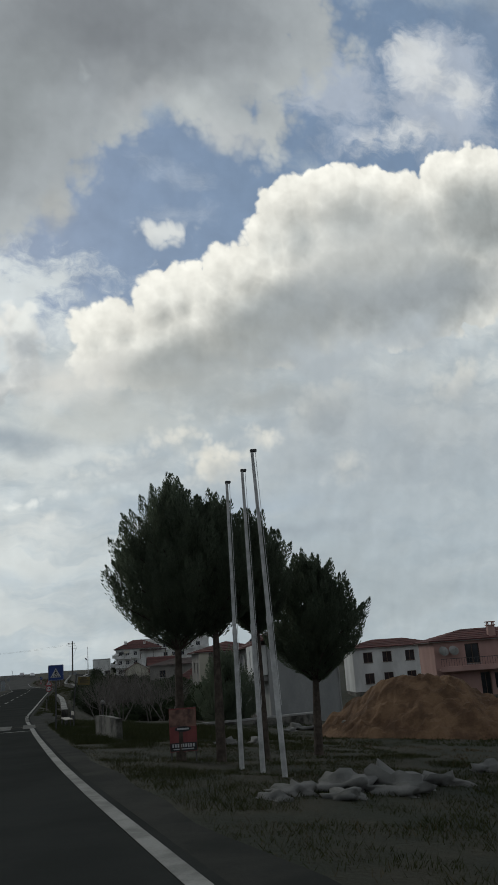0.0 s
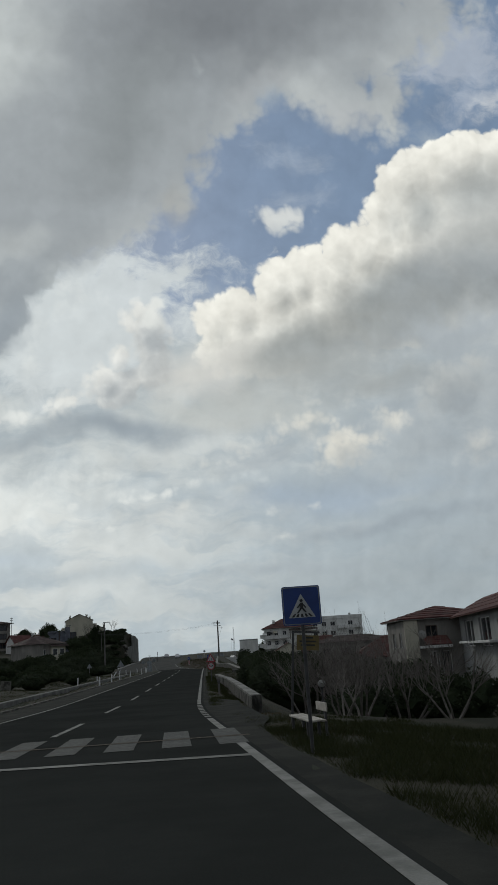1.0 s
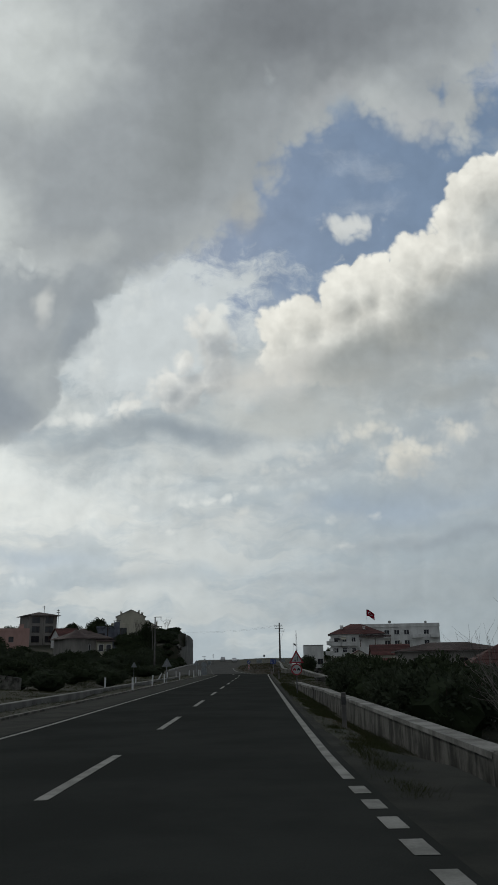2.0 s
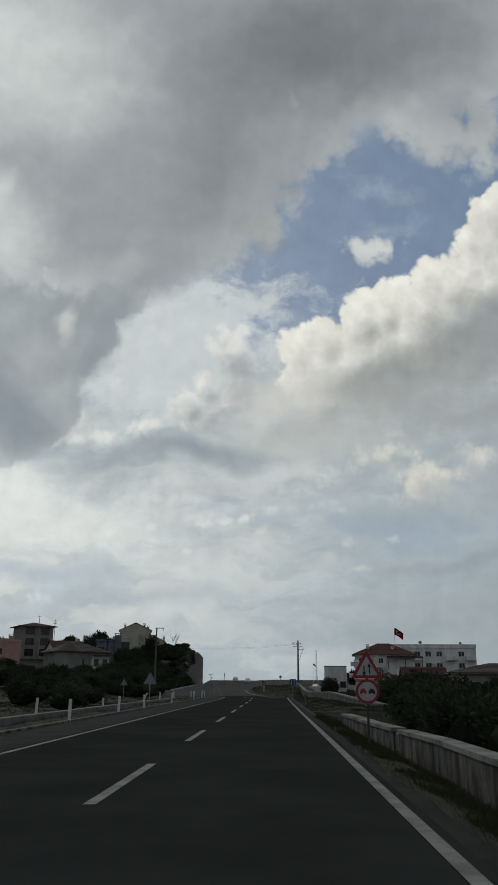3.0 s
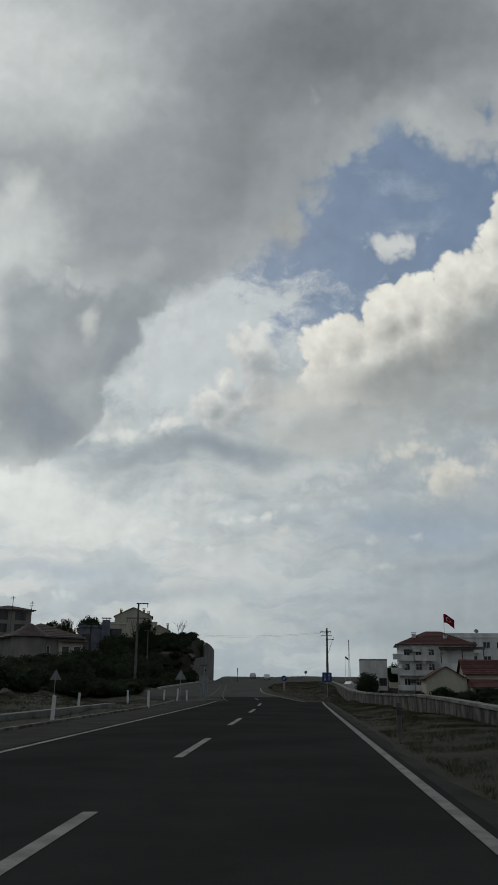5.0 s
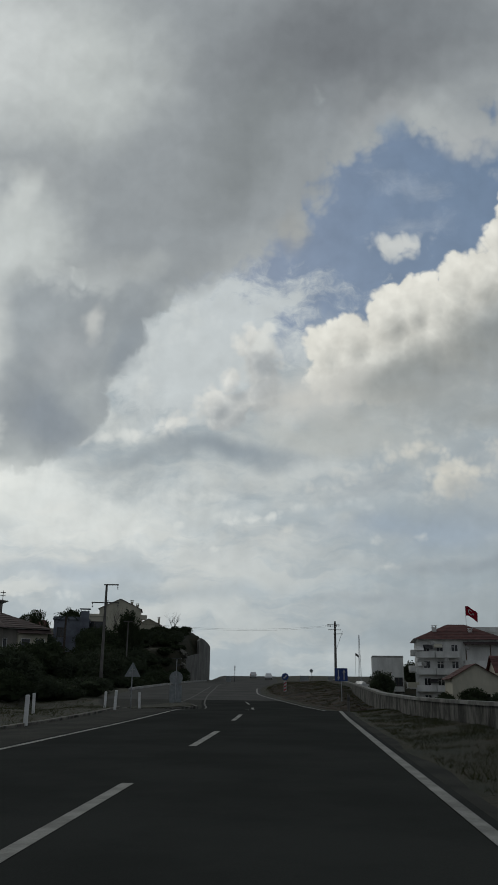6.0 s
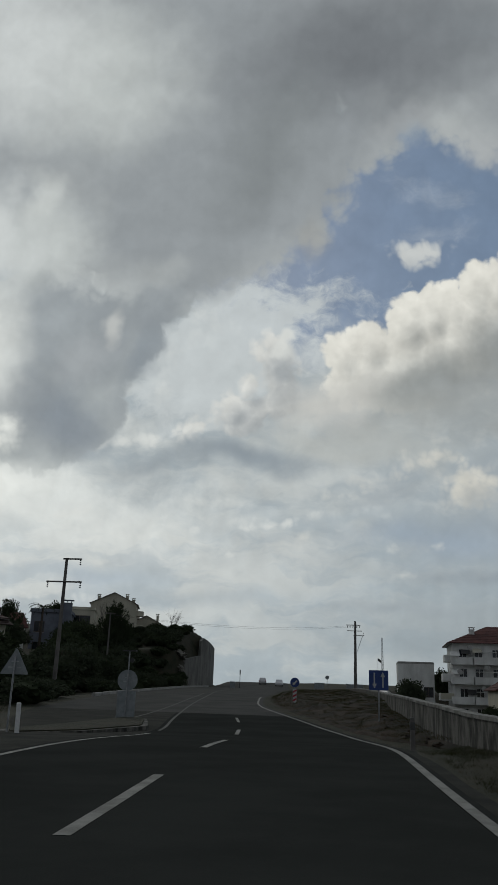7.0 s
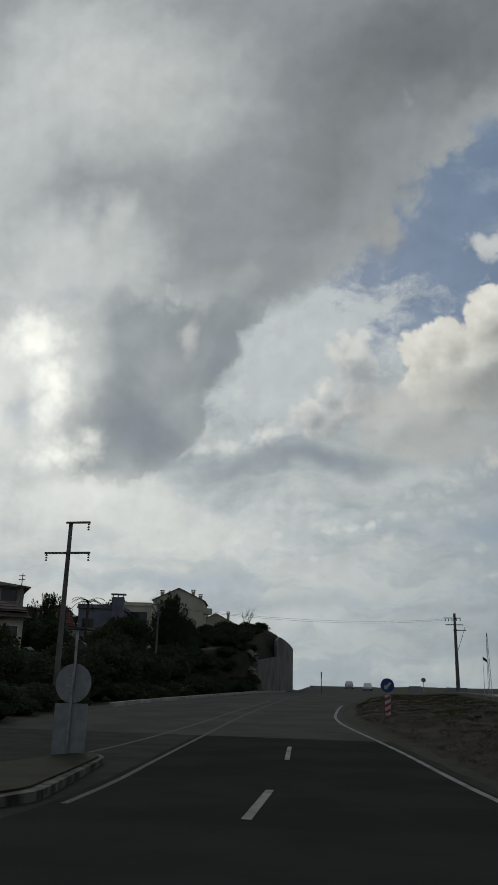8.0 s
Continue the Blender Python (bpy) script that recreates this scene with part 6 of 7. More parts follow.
ks = thing("arrow_sign", -1.2, 207, GZ(-1.2, 207), 4, "round blue arrow sign above a chevron panel", "road sign")
post(ks, 0, 0.05, -0.3, 1.75, 0.03)
kp = part("plate", slab(bmesh.new(), circle(0.34, 32, 0, 1.55), 0, 0.02), SIGN_BLUE, ks, "round blue plate")
ar = bmesh.new()
slab(ar, [(0.14, 1.66), (0.18, 1.70), (-0.06, 1.46), (-0.1, 1.42)][::-1], -0.006, -0.002)
slab(ar, [(0.12, 1.72), (0.2, 1.64), (-0.02, 1.42), (-0.1, 1.50)], -0.0085, -0.0065)
slab(ar, [(-0.17, 1.37), (0.03, 1.39), (-0.15, 1.57)], -0.011, -0.009)
part("arrow", ar, SIGN_WHITE, kp, "white arrow")
ch = part("chevron_panel", boxed(-0.14, 0.0, 0.15, 0.14, 0.02, 1.1), SIGN_WHITE, ks, "white panel")
cb = bmesh.new()
for k in range(3):
    z0 = 0.2 + 0.3 * k
    slab(cb, [(-0.135, z0), (0.135, z0 + 0.14), (0.135, z0 + 0.28), (-0.135, z0 + 0.14)], -0.005, -0.001)
part("stripes", cb, SIGN_RED, ch, "red slanting stripes")

bs = thing("two_way_sign", 3.3, 186, GZ(3.3, 186), -4, "blue square sign with two opposing white arrows", "road sign")
zb = 1.85 - GZ(3.3, 186)
post(bs, 0, 0.05, -0.3, zb + 0.35, 0.035)
bp = part("plate", slab(bmesh.new(), rounded([(-0.46, zb - 0.46), (0.46, zb - 0.46), (0.46, zb + 0.46), (-0.46, zb + 0.46)], 0.05), 0, 0.02), SIGN_BLUE, bs, "blue plate")
ab = bmesh.new()
for x_, s in ((-0.2, -1), (0.2, 1)):
    slab(ab, [(x_ - 0.035, zb - 0.34), (x_ + 0.035, zb - 0.34), (x_ + 0.035, zb + 0.34), (x_ - 0.035, zb + 0.34)], -0.006, -0.002)
    slab(ab, [(x_ - 0.11, zb + s * 0.16), (x_ + 0.11, zb + s * 0.16), (x_, zb + s * 0.38)], -0.0085, -0.0065)
part("arrows", ab, SIGN_WHITE, bp, "white arrows")

fs = thing("round_sign", 2.6, 300, GZ(2.6, 300), 0, "small round sign far off on a thin post", "road sign")
post(fs, 0, 0.05, -0.3, 2.2, 0.04)
part("plate", slab(bmesh.new(), circle(0.36, 24, 0, 2.1), 0, 0.02), STEEL_BACK, fs)


def delineator(x, y, h, lean, label, red=False):
    ob = thing("marker_post", x, y, GZ(x, y), 0, label, "marker post", "marker posts")
    ob.matrix_basis = pose(x, y, GZ(x, y), 0, lean, 0)
    bm = boxed(-0.06, -0.045, -0.2, 0.06, 0.045, h, bevel=0.015)
    part("post", bm, FRAME_WHITE if not red else WOOD_POLE, ob)
    if red:
        part("band", boxed(-0.063, -0.048, h - 0.3, 0.063, 0.048, h - 0.12), POST_DARK, ob, "dull dark band")
    return ob


for i_, (x_, y_) in enumerate(((-7.8, 98), (-7.9, 109), (-8.0, 118.5), (-8.0, 133), (-7.8, 150), (-8.1, 163), (-8.35, 170), (-10.6, 103), (-10.6, 118), (-11.0, 147.5), (-11.2, 161), (-10.0, 169))):
    delineator(x_, y_, 0.88, (0, 2, -2, 1)[i_ % 4], "white marker post beside the parapet")
delineator(-10.2, 131, 0.95, 30, "white marker post knocked askew")
for x_, y_ in ((2.75, 125.6), (2.75, 168), (2.85, 64)):
    delineator(x_, y_, 0.85, 0, "dusty grey marker post in the verge", True)

# signboard frame, lamp and bench at the lay-by
gy = GZ(4.72, 44.6)
yb = thing("signboard", 4.72, 44.6, gy, -3, "yellow signboard hanging in a dark steel frame", "signboard")
part("post", boxed(-0.035, -0.035, -0.3, 0.035, 0.035, 2.55 - gy), POST_DARK, yb)
yb.matrix_basis = pose(4.67, 44.6, gy, 0, 5.0, -3)
part("arm", boxed(0.036, -0.03, 2.49 - gy, 0.82, 0.03, 2.55 - gy), POST_DARK, yb)
bd = part("board", boxed(0.12, -0.015, 1.98 - gy, 0.8, 0.015, 2.43 - gy, bevel=0.005), BOARD_YELLOW, yb, "yellow board")
wr = bmesh.new()
for k, (a_, b_) in enumerate(((0.3, 0.62), (0.2, 0.72), (0.24, 0.68))):
    box(wr, a_, -0.021, 2.33 - gy - 0.11 * k, b_, -0.0165, 2.38 - gy - 0.11 * k)
part("lettering", wr, SIGN_BLACK, bd, "dark bars of lettering")
for x_ in (0.22, 0.7):
    part("hanger", boxed(x_ - 0.01, -0.008, 2.43 - gy, x_ + 0.01, 0.008, 2.49 - gy), POST_DARK, yb)

gl = thing("garden_lamp", 6.7, 52, GZ(6.7, 52), 0, "white globe garden lamp on a dark post", "lamp")
zl = 0.62 - GZ(6.7, 52)
post(gl, 0, 0, -0.2, zl - 0.13, 0.035, POST_DARK)
gb = bmesh.new()
bmesh.ops.create_uvsphere(gb, u_segments=20, v_segments=12, radius=0.15)
gb.transform(Matrix.Translation((0, 0, zl)))
part("globe", gb, CONCRETE_PALE, gl, "dusty white glass globe")
part("collar", rod(bmesh.new(), (0, 0, zl - 0.19), (0, 0, zl - 0.12), 0.06, 0.08, 14), POST_DARK, gl)

bn = thing("bench", 4.3, 38.2, GZ(4.3, 38.2), 96, "broken bench with weathered pale planks", "bench")
for k in range(3):
    part("plank", boxed(-1.1 + 0.06 * (k % 2), -0.2 + 0.13 * k, 0.33, 1.08 - 0.05 * k, -0.09 + 0.13 * k, 0.37, bevel=0.008), WOOD_PALE, bn)
for x_ in (-0.75, 0.75):
    part("leg", boxed(x_ - 0.03, -0.14, -0.1, x_ + 0.03, -0.08, 0.33), POST_DARK, bn)
    part("leg", boxed(x_ - 0.03, 0.1, -0.1, x_ + 0.03, 0.16, 0.33), POST_DARK, bn)
    part("back_post", boxed(x_ - 0.025, -0.3, -0.1, x_ + 0.025, -0.25, 0.72), POST_DARK, bn)
part("back_board", boxed(-1.05, -0.25, 0.52, -0.15, -0.22, 0.7, bevel=0.008), WOOD_PALE, bn, "single faded back board")


# flagpoles
def flagpole(x, y, top, lean):
    g = GZ(x, y)
    ob = thing("flagpole", x, y, g, 0, "tall weathered white flagpole without a flag", "flagpole", "flagpoles in a row")
    ob.matrix_basis = pose(x, y, g, 0, lean, 0)
    h = top - g
    part("lower_pole", rod(bmesh.new(), (0, 0, -0.3), (0, 0, h * 0.45), 0.052, 0.048, 14), POLE_PALE, ob)
    part("joint", rod(bmesh.new(), (0, 0, h * 0.45), (0, 0, h * 0.45 + 0.12), 0.056, 0.05, 14), POLE_PALE, ob)
    part("upper_pole", rod(bmesh.new(), (0, 0, h * 0.45 + 0.12), (0, 0, h), 0.042, 0.03, 14), POLE_PALE, ob)
    cap = bmesh.new()
    box(cap, -0.035, -0.035, h, 0.09, 0.035, h + 0.06, bevel=0.01)
    part("pulley", cap, POST_DARK, ob)
    part("rope", rod(bmesh.new(), (0.06, -0.02, 1.2), (0.06, -0.02, h), 0.005, sides=4), FRAME_WHITE, ob)


for x_, y_, lean_ in ((7.72, 13.1, 0.4), (7.9, 12.0, -0.2), (7.91, 10.4, -1.8)):
    flagpole(x_, y_, 6.52, lean_)

# advertising board
ga = GZ(6.95, 16.1)
adv = thing("advertising_board", 6.9, 15.7, ga + 0.1, -8, "red printed property poster on a thin frame", "poster")
ad = part("poster", boxed(-0.4, -0.01, 0.12, 0.4, 0.012, 1.28), POSTER_RED, adv, "red poster")
part("photo", boxed(-0.39, -0.016, 0.78, 0.39, -0.0105, 1.24), POSTER_PHOTO, ad, "brown and flesh-toned picture area")
part("badge", slab(bmesh.new(), [(0.24 * math.cos(a), 0.72 + 0.075 * math.sin(a)) for a in [math.tau * i / 24 for i in range(24)]], -0.021, -0.0165), SIGN_BLACK, ad, "black oval badge")
part("badge_bar", boxed(-0.17, -0.025, 0.7, 0.17, -0.0215, 0.745), SIGN_WHITE, ad, "pale bar")
part("foot_panel", boxed(-0.39, -0.016, 0.14, 0.39, -0.0105, 0.36), SIGN_BLACK, ad, "black panel")
wr = bmesh.new()
for k in range(9):
    box(wr, -0.33 + 0.075 * k, -0.021, 0.24, -0.33 + 0.075 * k + 0.05, -0.0165, 0.33)
box(wr, -0.3, -0.021, 0.18, 0.3, -0.0165, 0.205)
part("lettering", wr, SIGN_WHITE, ad, "pale bars of lettering")
for x_ in (-0.36, 0.36):
    part("leg", boxed(x_ - 0.02, 0.013, -0.3, x_ + 0.02, 0.05, 1.3), POST_DARK, adv)


adv.matrix_basis = pose(6.9, 15.7, GZ(6.9, 15.7) + 0.1, 0, 0, -8) @ Matrix.Diagonal((0.8, 1, 0.84, 1))


# power poles
def power_pole(x, y, top, arms, label, r=0.17):
    g = GZ(x, y)
    h = top - g
    ob = thing("power_pole", x, y, g, 0, label, "power pole")
    part("pole", rod(bmesh.new(), (0, 0, -0.5), (0, 0, h), r, r * 0.6, 12), WOOD_POLE, ob)
    for z_, x0, x1, drops in arms:
        a = part("crossarm", boxed(x0, -0.14 - r * 0.3, h + z_ - 0.06, x1, -0.02 - r * 0.3, h + z_ + 0.06), WOOD_POLE, ob)
        for d_ in drops:
            ib = bmesh.new()
            for k in range(3):
                rod(ib, (d_, -0.1, h + z_ - 0.16 - 0.16 * k), (d_, -0.1, h + z_ - 0.06 - 0.16 * k), 0.09, 0.03, 10)
            part("insulator", ib, POST_DARK, a)
    return ob


power_pole(-20.8, 211.5, 11.35, ((-0.08, -0.25, 1.35, (1.25,)), (-2.0, -1.5, 1.5, (-1.4, 1.4))), "tall concrete power pole with two crossarms and insulators", 0.2)
pr = power_pole(7.4, 291, 13.5, ((-0.7, -1.6, 0.9, ()), (-1.7, -1.4, 1.2, ()), (-2.5, -0.3, 1.6, ())), "concrete power pole with bracket arms and pin insulators", 0.3)
for x_ in (-1.4, -0.9, -0.4, 0.3, 0.8):
    part("pin_insulator", rod(bmesh.new(), (x_, -0.15, 10.5), (x_, -0.15, 10.85), 0.07, 0.05, 8), POST_DARK, pr)
part("brace", rod(bmesh.new(), (1.5, -0.1, 9.7), (0.25, -0.1, 6.2), 0.04, sides=6), STEEL, pr)
power_pole(-26.0, 247.7, 10.1, ((-0.1, -0.7, 0.7, ()),), "slim concrete pole among the trees", 0.14)
power_pole(-62, 278, 19.0, ((-0.4, -0.5, 0.5, ()),), "thin utility pole behind the houses", 0.1)
power_pole(-58, 279, 18.0, ((-0.4, -0.5, 0.5, ()), (-1.0, -0.5, 0.5, ())), "thin utility pole behind the houses", 0.1)

mast = thing("lattice_mast", 13.0, 302, GZ(13, 302), 0, "thin lattice radio mast", "mast")
mb = bmesh.new()
for a, b in ((-0.3, -0.3), (0.3, -0.3), (0, 0.3)):
    rod(mb, (a, b, 0), (a * 0.25, b * 0.25, 9.6), 0.035, 0.025, 5)
part("legs", mb, STEEL, mast)
mb = bmesh.new()
for k in range(12):
    f, g_ = 1 - 0.75 * k / 12, 1 - 0.75 * (k + 1) / 12
    rod(mb, (-0.3 * f, -0.3 * f, 0.8 * k), (0.3 * g_, -0.3 * g_, 0.8 * (k + 1)), 0.018, sides=4)
    rod(mb, (0.3 * f, -0.3 * f, 0.8 * k), (0, 0.3 * g_, 0.8 * (k + 1)), 0.018, sides=4)
part("lacing", mb, STEEL, mast)


def flag(x, y, z0, z1, w, h, r, label, plain=False):
    ob = thing("flag", x, y, z0, 0, label, "flag")
    part("pole", rod(bmesh.new(), (0, 0, 0), (0, 0, z1 - z0), r, r * 0.7, 10), POLE_PALE, ob)
    def cloth(u_, v_):
        return Vector((u_ * w * 0.86, 0.16 * w * math.sin(u_ * 6 + v_) * u_, z1 - z0 - 0.05 - v_ * h - 0.42 * w * u_ * u_ - 0.1 * w * u_ + 0.04 * w * math.sin(u_ * 7)))
    bm = bmesh.new()
    grid = [[bm.verts.new(cloth(i / 14, j / 8)) for i in range(15)] for j in range(9)]
    for j in range(8):
        for i in range(14):
            bm.faces.new((grid[j][i], grid[j][i + 1], grid[j + 1][i + 1], grid[j + 1][i]))
    bmesh.ops.solidify(bm, geom=bm.faces[:], thickness=0.02)
    c = part("cloth", bm, FLAG_RED if not plain else POST_DARK, ob)
    if not plain:
        eb = bmesh.new()
        for i in range(26):
            a0, a1 = 0.55 + (math.tau - 1.1) * i / 26, 0.55 + (math.tau - 1.1) * (i + 1) / 26
            ring = []
            for a in (a0, a1):
                inner = 0.2 + 0.045 * abs(math.cos(a / 2))
                for rr in (0.25, 0.25 - 0.09 * math.sin(a / 2) ** 1.0):
                    p = cloth(0.4 + rr * math.cos(a) * h / w, 0.5 + rr * math.sin(a))
                    ring.append(eb.verts.new(p + Vector((0, -0.03, 0))))
            eb.faces.new((ring[0], ring[2], ring[3], ring[1]))
        for k in range(5):
            a = math.tau * k / 5
            vs = [eb.verts.new(cloth(0.62 + rr * math.cos(a + da) * h / w, 0.5 + rr * math.sin(a + da)) + Vector((0, -0.03, 0))) for rr, da in ((0.0, 0), (0.05, -0.6), (0.13, 0), (0.05, 0.6))]
            eb.faces.new(vs)
        part("emblem", eb, SIGN_WHITE, c, "white crescent and star")
    return ob


flag(35.6, 299.5, 12.5, 17.6, 2.9, 2.0, 0.05, "red flag with white crescent and star on the roof")
flag(12.0, 300, GZ(12, 300), 7.6, 0.8, 0.5, 0.03, "small dark flag on a thin pole", True)


# wires between the poles
def wire(a, b, sag, label):
    cu = bpy.data.curves.new("wire", "CURVE")
    cu.dimensions, cu.bevel_depth, cu.bevel_resolution = "3D", 0.012, 1
    sp = cu.splines.new("POLY")
    sp.points.add(23)
    for i, p in enumerate(sp.points):
        f = i / 23
        q = Vector(a).lerp(Vector(b), f)
        p.co = (q.x, q.y, q.z - 4 * sag * f * (1 - f), 1)
    cu.materials.append(POST_DARK)
    return tagged(new("wire", cu), label, "wire", "overhead wires")


wire((6.4, 291, 12.7), (-26, 247.7, 9.9), 0.9, "thin dark overhead wire between poles")
wire((8.1, 291, 12.7), (-25.6, 247.7, 9.8), 1.1, "thin dark overhead wire between poles")


# ---- cars ----
def car(x, y, turn, paint, label, h=1.5, w=1.76, ln=4.3):
    z = road_z(y) + 0.004
    ob = thing("car", x, y, z, turn, label, "car")
    prof = [(-ln / 2, 0.35), (-ln / 2 - 0.02, 0.75), (-ln / 2 + 0.1, 0.98), (-ln / 2 + 0.55, h - 0.06), (-ln / 2 + 1.0, h), (0.35, h - 0.02), (1.05, 1.0), (ln / 2 - 0.25, 0.86), (ln / 2, 0.62), (ln / 2, 0.35), (ln / 2 - 0.2, 0.22), (-ln / 2 + 0.2, 0.22)]
    bm = bmesh.new()
    rings = []
    for xx, k in ((-w / 2, 0.9), (-w / 2 + 0.06, 1.0), (w / 2 - 0.06, 1.0), (w / 2, 0.9)):
        rings.append([bm.verts.new((xx * (0.82 if zz > 1.05 else 1.0), yy * (1 - (1 - k) * 0.25), 0.22 + (zz - 0.22) * (k if zz > 0.5 else 1))) for yy, zz in prof])
    n = len(prof)
    for p, q in zip(rings, rings[1:]):
        for i in range(n):
            bm.faces.new((p[i], p[(i + 1) % n], q[(i + 1) % n], q[i]))
    bm.faces.new(rings[0])
    bm.faces.new(rings[-1][::-1])
    bmesh.ops.recalc_face_normals(bm, faces=bm.faces)
    body = part("body", bm, paint, ob)
    gb = bmesh.new()
    slab(gb, [(-0.58, 1.0), (0.58, 1.0), (0.52, 1.36), (-0.52, 1.36)], -0.01, 0.01)
    gb.transform(Matrix.Translation((0, -ln / 2 + 0.3, 0)) @ Matrix.Translation((0, 0, 1.0)) @ Matrix.Rotation(radians(-46), 4, "X") @ Matrix.Translation((0, -0.03, -1.0)))
    part("rear_window", gb, GLASS, ob)
    for s in (-1, 1):
        part("rear_lamp", boxed(s * 0.72 - 0.13, -ln / 2 - 0.04, 0.72, s * 0.72 + 0.13, -ln / 2 + 0.06, 0.9, bevel=0.01), SIGN_RED, ob, "red rear lamp")
        for yy in (-ln / 2 + 0.85, ln / 2 - 0.85):
            wb = rod(bmesh.new(), (s * (w / 2 - 0.2), yy, 0.31), (s * (w / 2 + 0.01), yy, 0.31), 0.31, sides=18)
            wl = part("wheel", wb, RUBBER, ob)
            part("rim", rod(bmesh.new(), (s * (w / 2 + 0.012), yy, 0.31), (s * (w / 2 + 0.02), yy, 0.31), 0.19, sides=14), STEEL, wl)
    part("bumper", boxed(-0.82, -ln / 2 - 0.08, 0.36, 0.82, -ln / 2 - 0.01, 0.56, bevel=0.02), paint, ob)
    part("plate", boxed(-0.25, -ln / 2 - 0.095, 0.42, 0.25, -ln / 2 - 0.082, 0.52), SIGN_WHITE, ob)
    return ob


car(-12.6, 350, 2, CAR_WHITE, "white hatchback driving away near the crest", 1.62)
car(-7.9, 336, 183, CAR_WHITE, "white car coming over the crest")


# ---- heap, rocks and verge ----
def heap():
    rng = random.Random(8)
    bm = bmesh.new()
    bmesh.ops.create_grid(bm, x_segments=90, y_segments=70, size=1)
    for v_ in bm.verts:
        px_, py_ = v_.co.x * 6.0, v_.co.y * 4.6
        r = math.hypot(px_ / 4.9, py_ / 3.6)
        top = 3.2 * max(0, 1 - r) ** 0.95
        top = min(top, 2.45 - 0.16 * abs(px_ - 0.3))
        n_ = noise.noise((px_ * 0.7, py_ * 0.7, 1)) * 0.45 + noise.noise((px_ * 2, py_ * 2, 3)) * 0.24 + noise.noise((px_ * 5, py_ * 5, 3)) * 0.12
        v_.co = Vector((px_, py_, max(-0.4, top + n_ * min(1, top * 1.5) - 0.12)))
    ob = thing("soil_heap", 18.3, 27.2, GZ(18.3, 27.2), -20, "heap of orange soil and broken stone", "soil heap")
    part("soil", bm, SOIL, ob)
    for k in range(170):
        a, r = rng.random() * math.tau, rng.random() ** 0.6
        px_, py_ = math.cos(a) * r * 4.5, math.sin(a) * r * 3.5
        zz = min(3.0 * max(0, 1 - r), 2.4 - 0.16 * abs(px_ - 0.3)) - 0.12
        s = rng.uniform(0.05, 0.17) * (1.3 if r > 0.6 else 1)
        st = lumpy(s, s * rng.uniform(0.6, 1), s * rng.uniform(0.5, 0.8), k, 1, 0.5)
        st.transform(pose(px_, py_, zz, rng.random() * 60, rng.random() * 60, rng.random() * 360))
        part("stone", st, (SOIL, ROCK)[k % 6 == 0], ob)
    return ob


heap()
rs = random.Random(3)
for k, (x_, y_, s) in enumerate(((7.4, 7.9, 0.42), (8.3, 8.3, 0.55), (9.2, 8.5, 0.6), (7.9, 7.3, 0.4), (10.1, 8.9, 0.4), (12.4, 11.6, 0.4), (6.9, 7.3, 0.3), (8.9, 7.7, 0.35), (13.6, 12.6, 0.3), (14.5, 34, 0.5), (15.3, 35, 0.6), (16, 34.6, 0.4), (9.0, 21.5, 0.5), (10.2, 22.4, 0.4))):
    rb = lumpy(s * (0.8 + 0.25 * (k % 3)), s * 0.7, s * 0.36, k * 3.1, 3, 0.9)
    bme = mesh_of(rb, "boulder", CONCRETE_MID)
    bme.shade_smooth()
    ob = new("boulder", bme)
    ob.matrix_basis = pose(x_, y_, GZ(x_, y_) + s * (0.05 * (k % 3) - 0.04), 3 * (k % 4), 4 - 3 * (k % 3), k * 47)
    tagged(ob, "broken grey slab of rock sunk in weeds", "boulder", "rubble rocks")
# pale rock showing through the slope beside the retaining wall
for k, (x_, y_, s_) in enumerate(((-22.6, 285, 0.8), (-23.0, 286.5, 1.0), (-23.4, 288, 1.1), (-23.6, 289.5, 1.0), (-24.0, 291, 1.1), (-24.3, 292.5, 0.9), (-22.4, 283.2, 0.6), (-25.0, 293.5, 0.8))):
    rb = lumpy(s_ * 0.9, s_ * 1.1, s_ * 0.5, k * 2.3, 3, 0.6)
    ob = new("outcrop", mesh_of(rb, "outcrop", ROCK))
    ob.matrix_basis = pose(x_, y_, GZ(x_, y_), 20, 30, k * 31)
    tagged(ob, "pale bare rock outcrop on the grassy slope", "rock", "rock outcrops")


def dirt_bank():
    """The bare bank between the edge line and the boundary wall, up to the crest."""
    bm = bmesh.new()
    rows = []
    for y in span(168, 262, 0.8):
        a, b = line_at(y, RIGHT) + 0.95 + 0.25 * noise.noise((y * 0.5, 7, 0)), line_at(y, WALL_TWO) - 0.3
        f0 = smooth(168, 180, y)
        a = a + (b - a) * 0.55 * (1 - f0)
        row = []
        for i in range(23):
            x = a + (b - a) * i / 22
            rim = min(1, i / 2, (22 - i) / 2, (y - 168) / 3)
            z = ground_z(x, y) + 0.05 * rim - 0.05 + rim * (0.12 * noise.noise((x * 0.8, y * 0.8, 2)) + 0.07 * noise.noise((x * 2.3, y * 2.3, 5)) + 0.1)
            row.append(bm.verts.new((x, y, z)))
        rows.append(row)
    for p, q in zip(rows, rows[1:]):
        for i in range(22):
            bm.faces.new((p[i], p[i + 1], q[i + 1], q[i]))
    me = mesh_of(bm, "dirt_bank", DIRT)
    me.shade_smooth()
    tagged(new("dirt_bank", me), "bare brown dirt bank with clods and weeds", "bank", kind="structure")


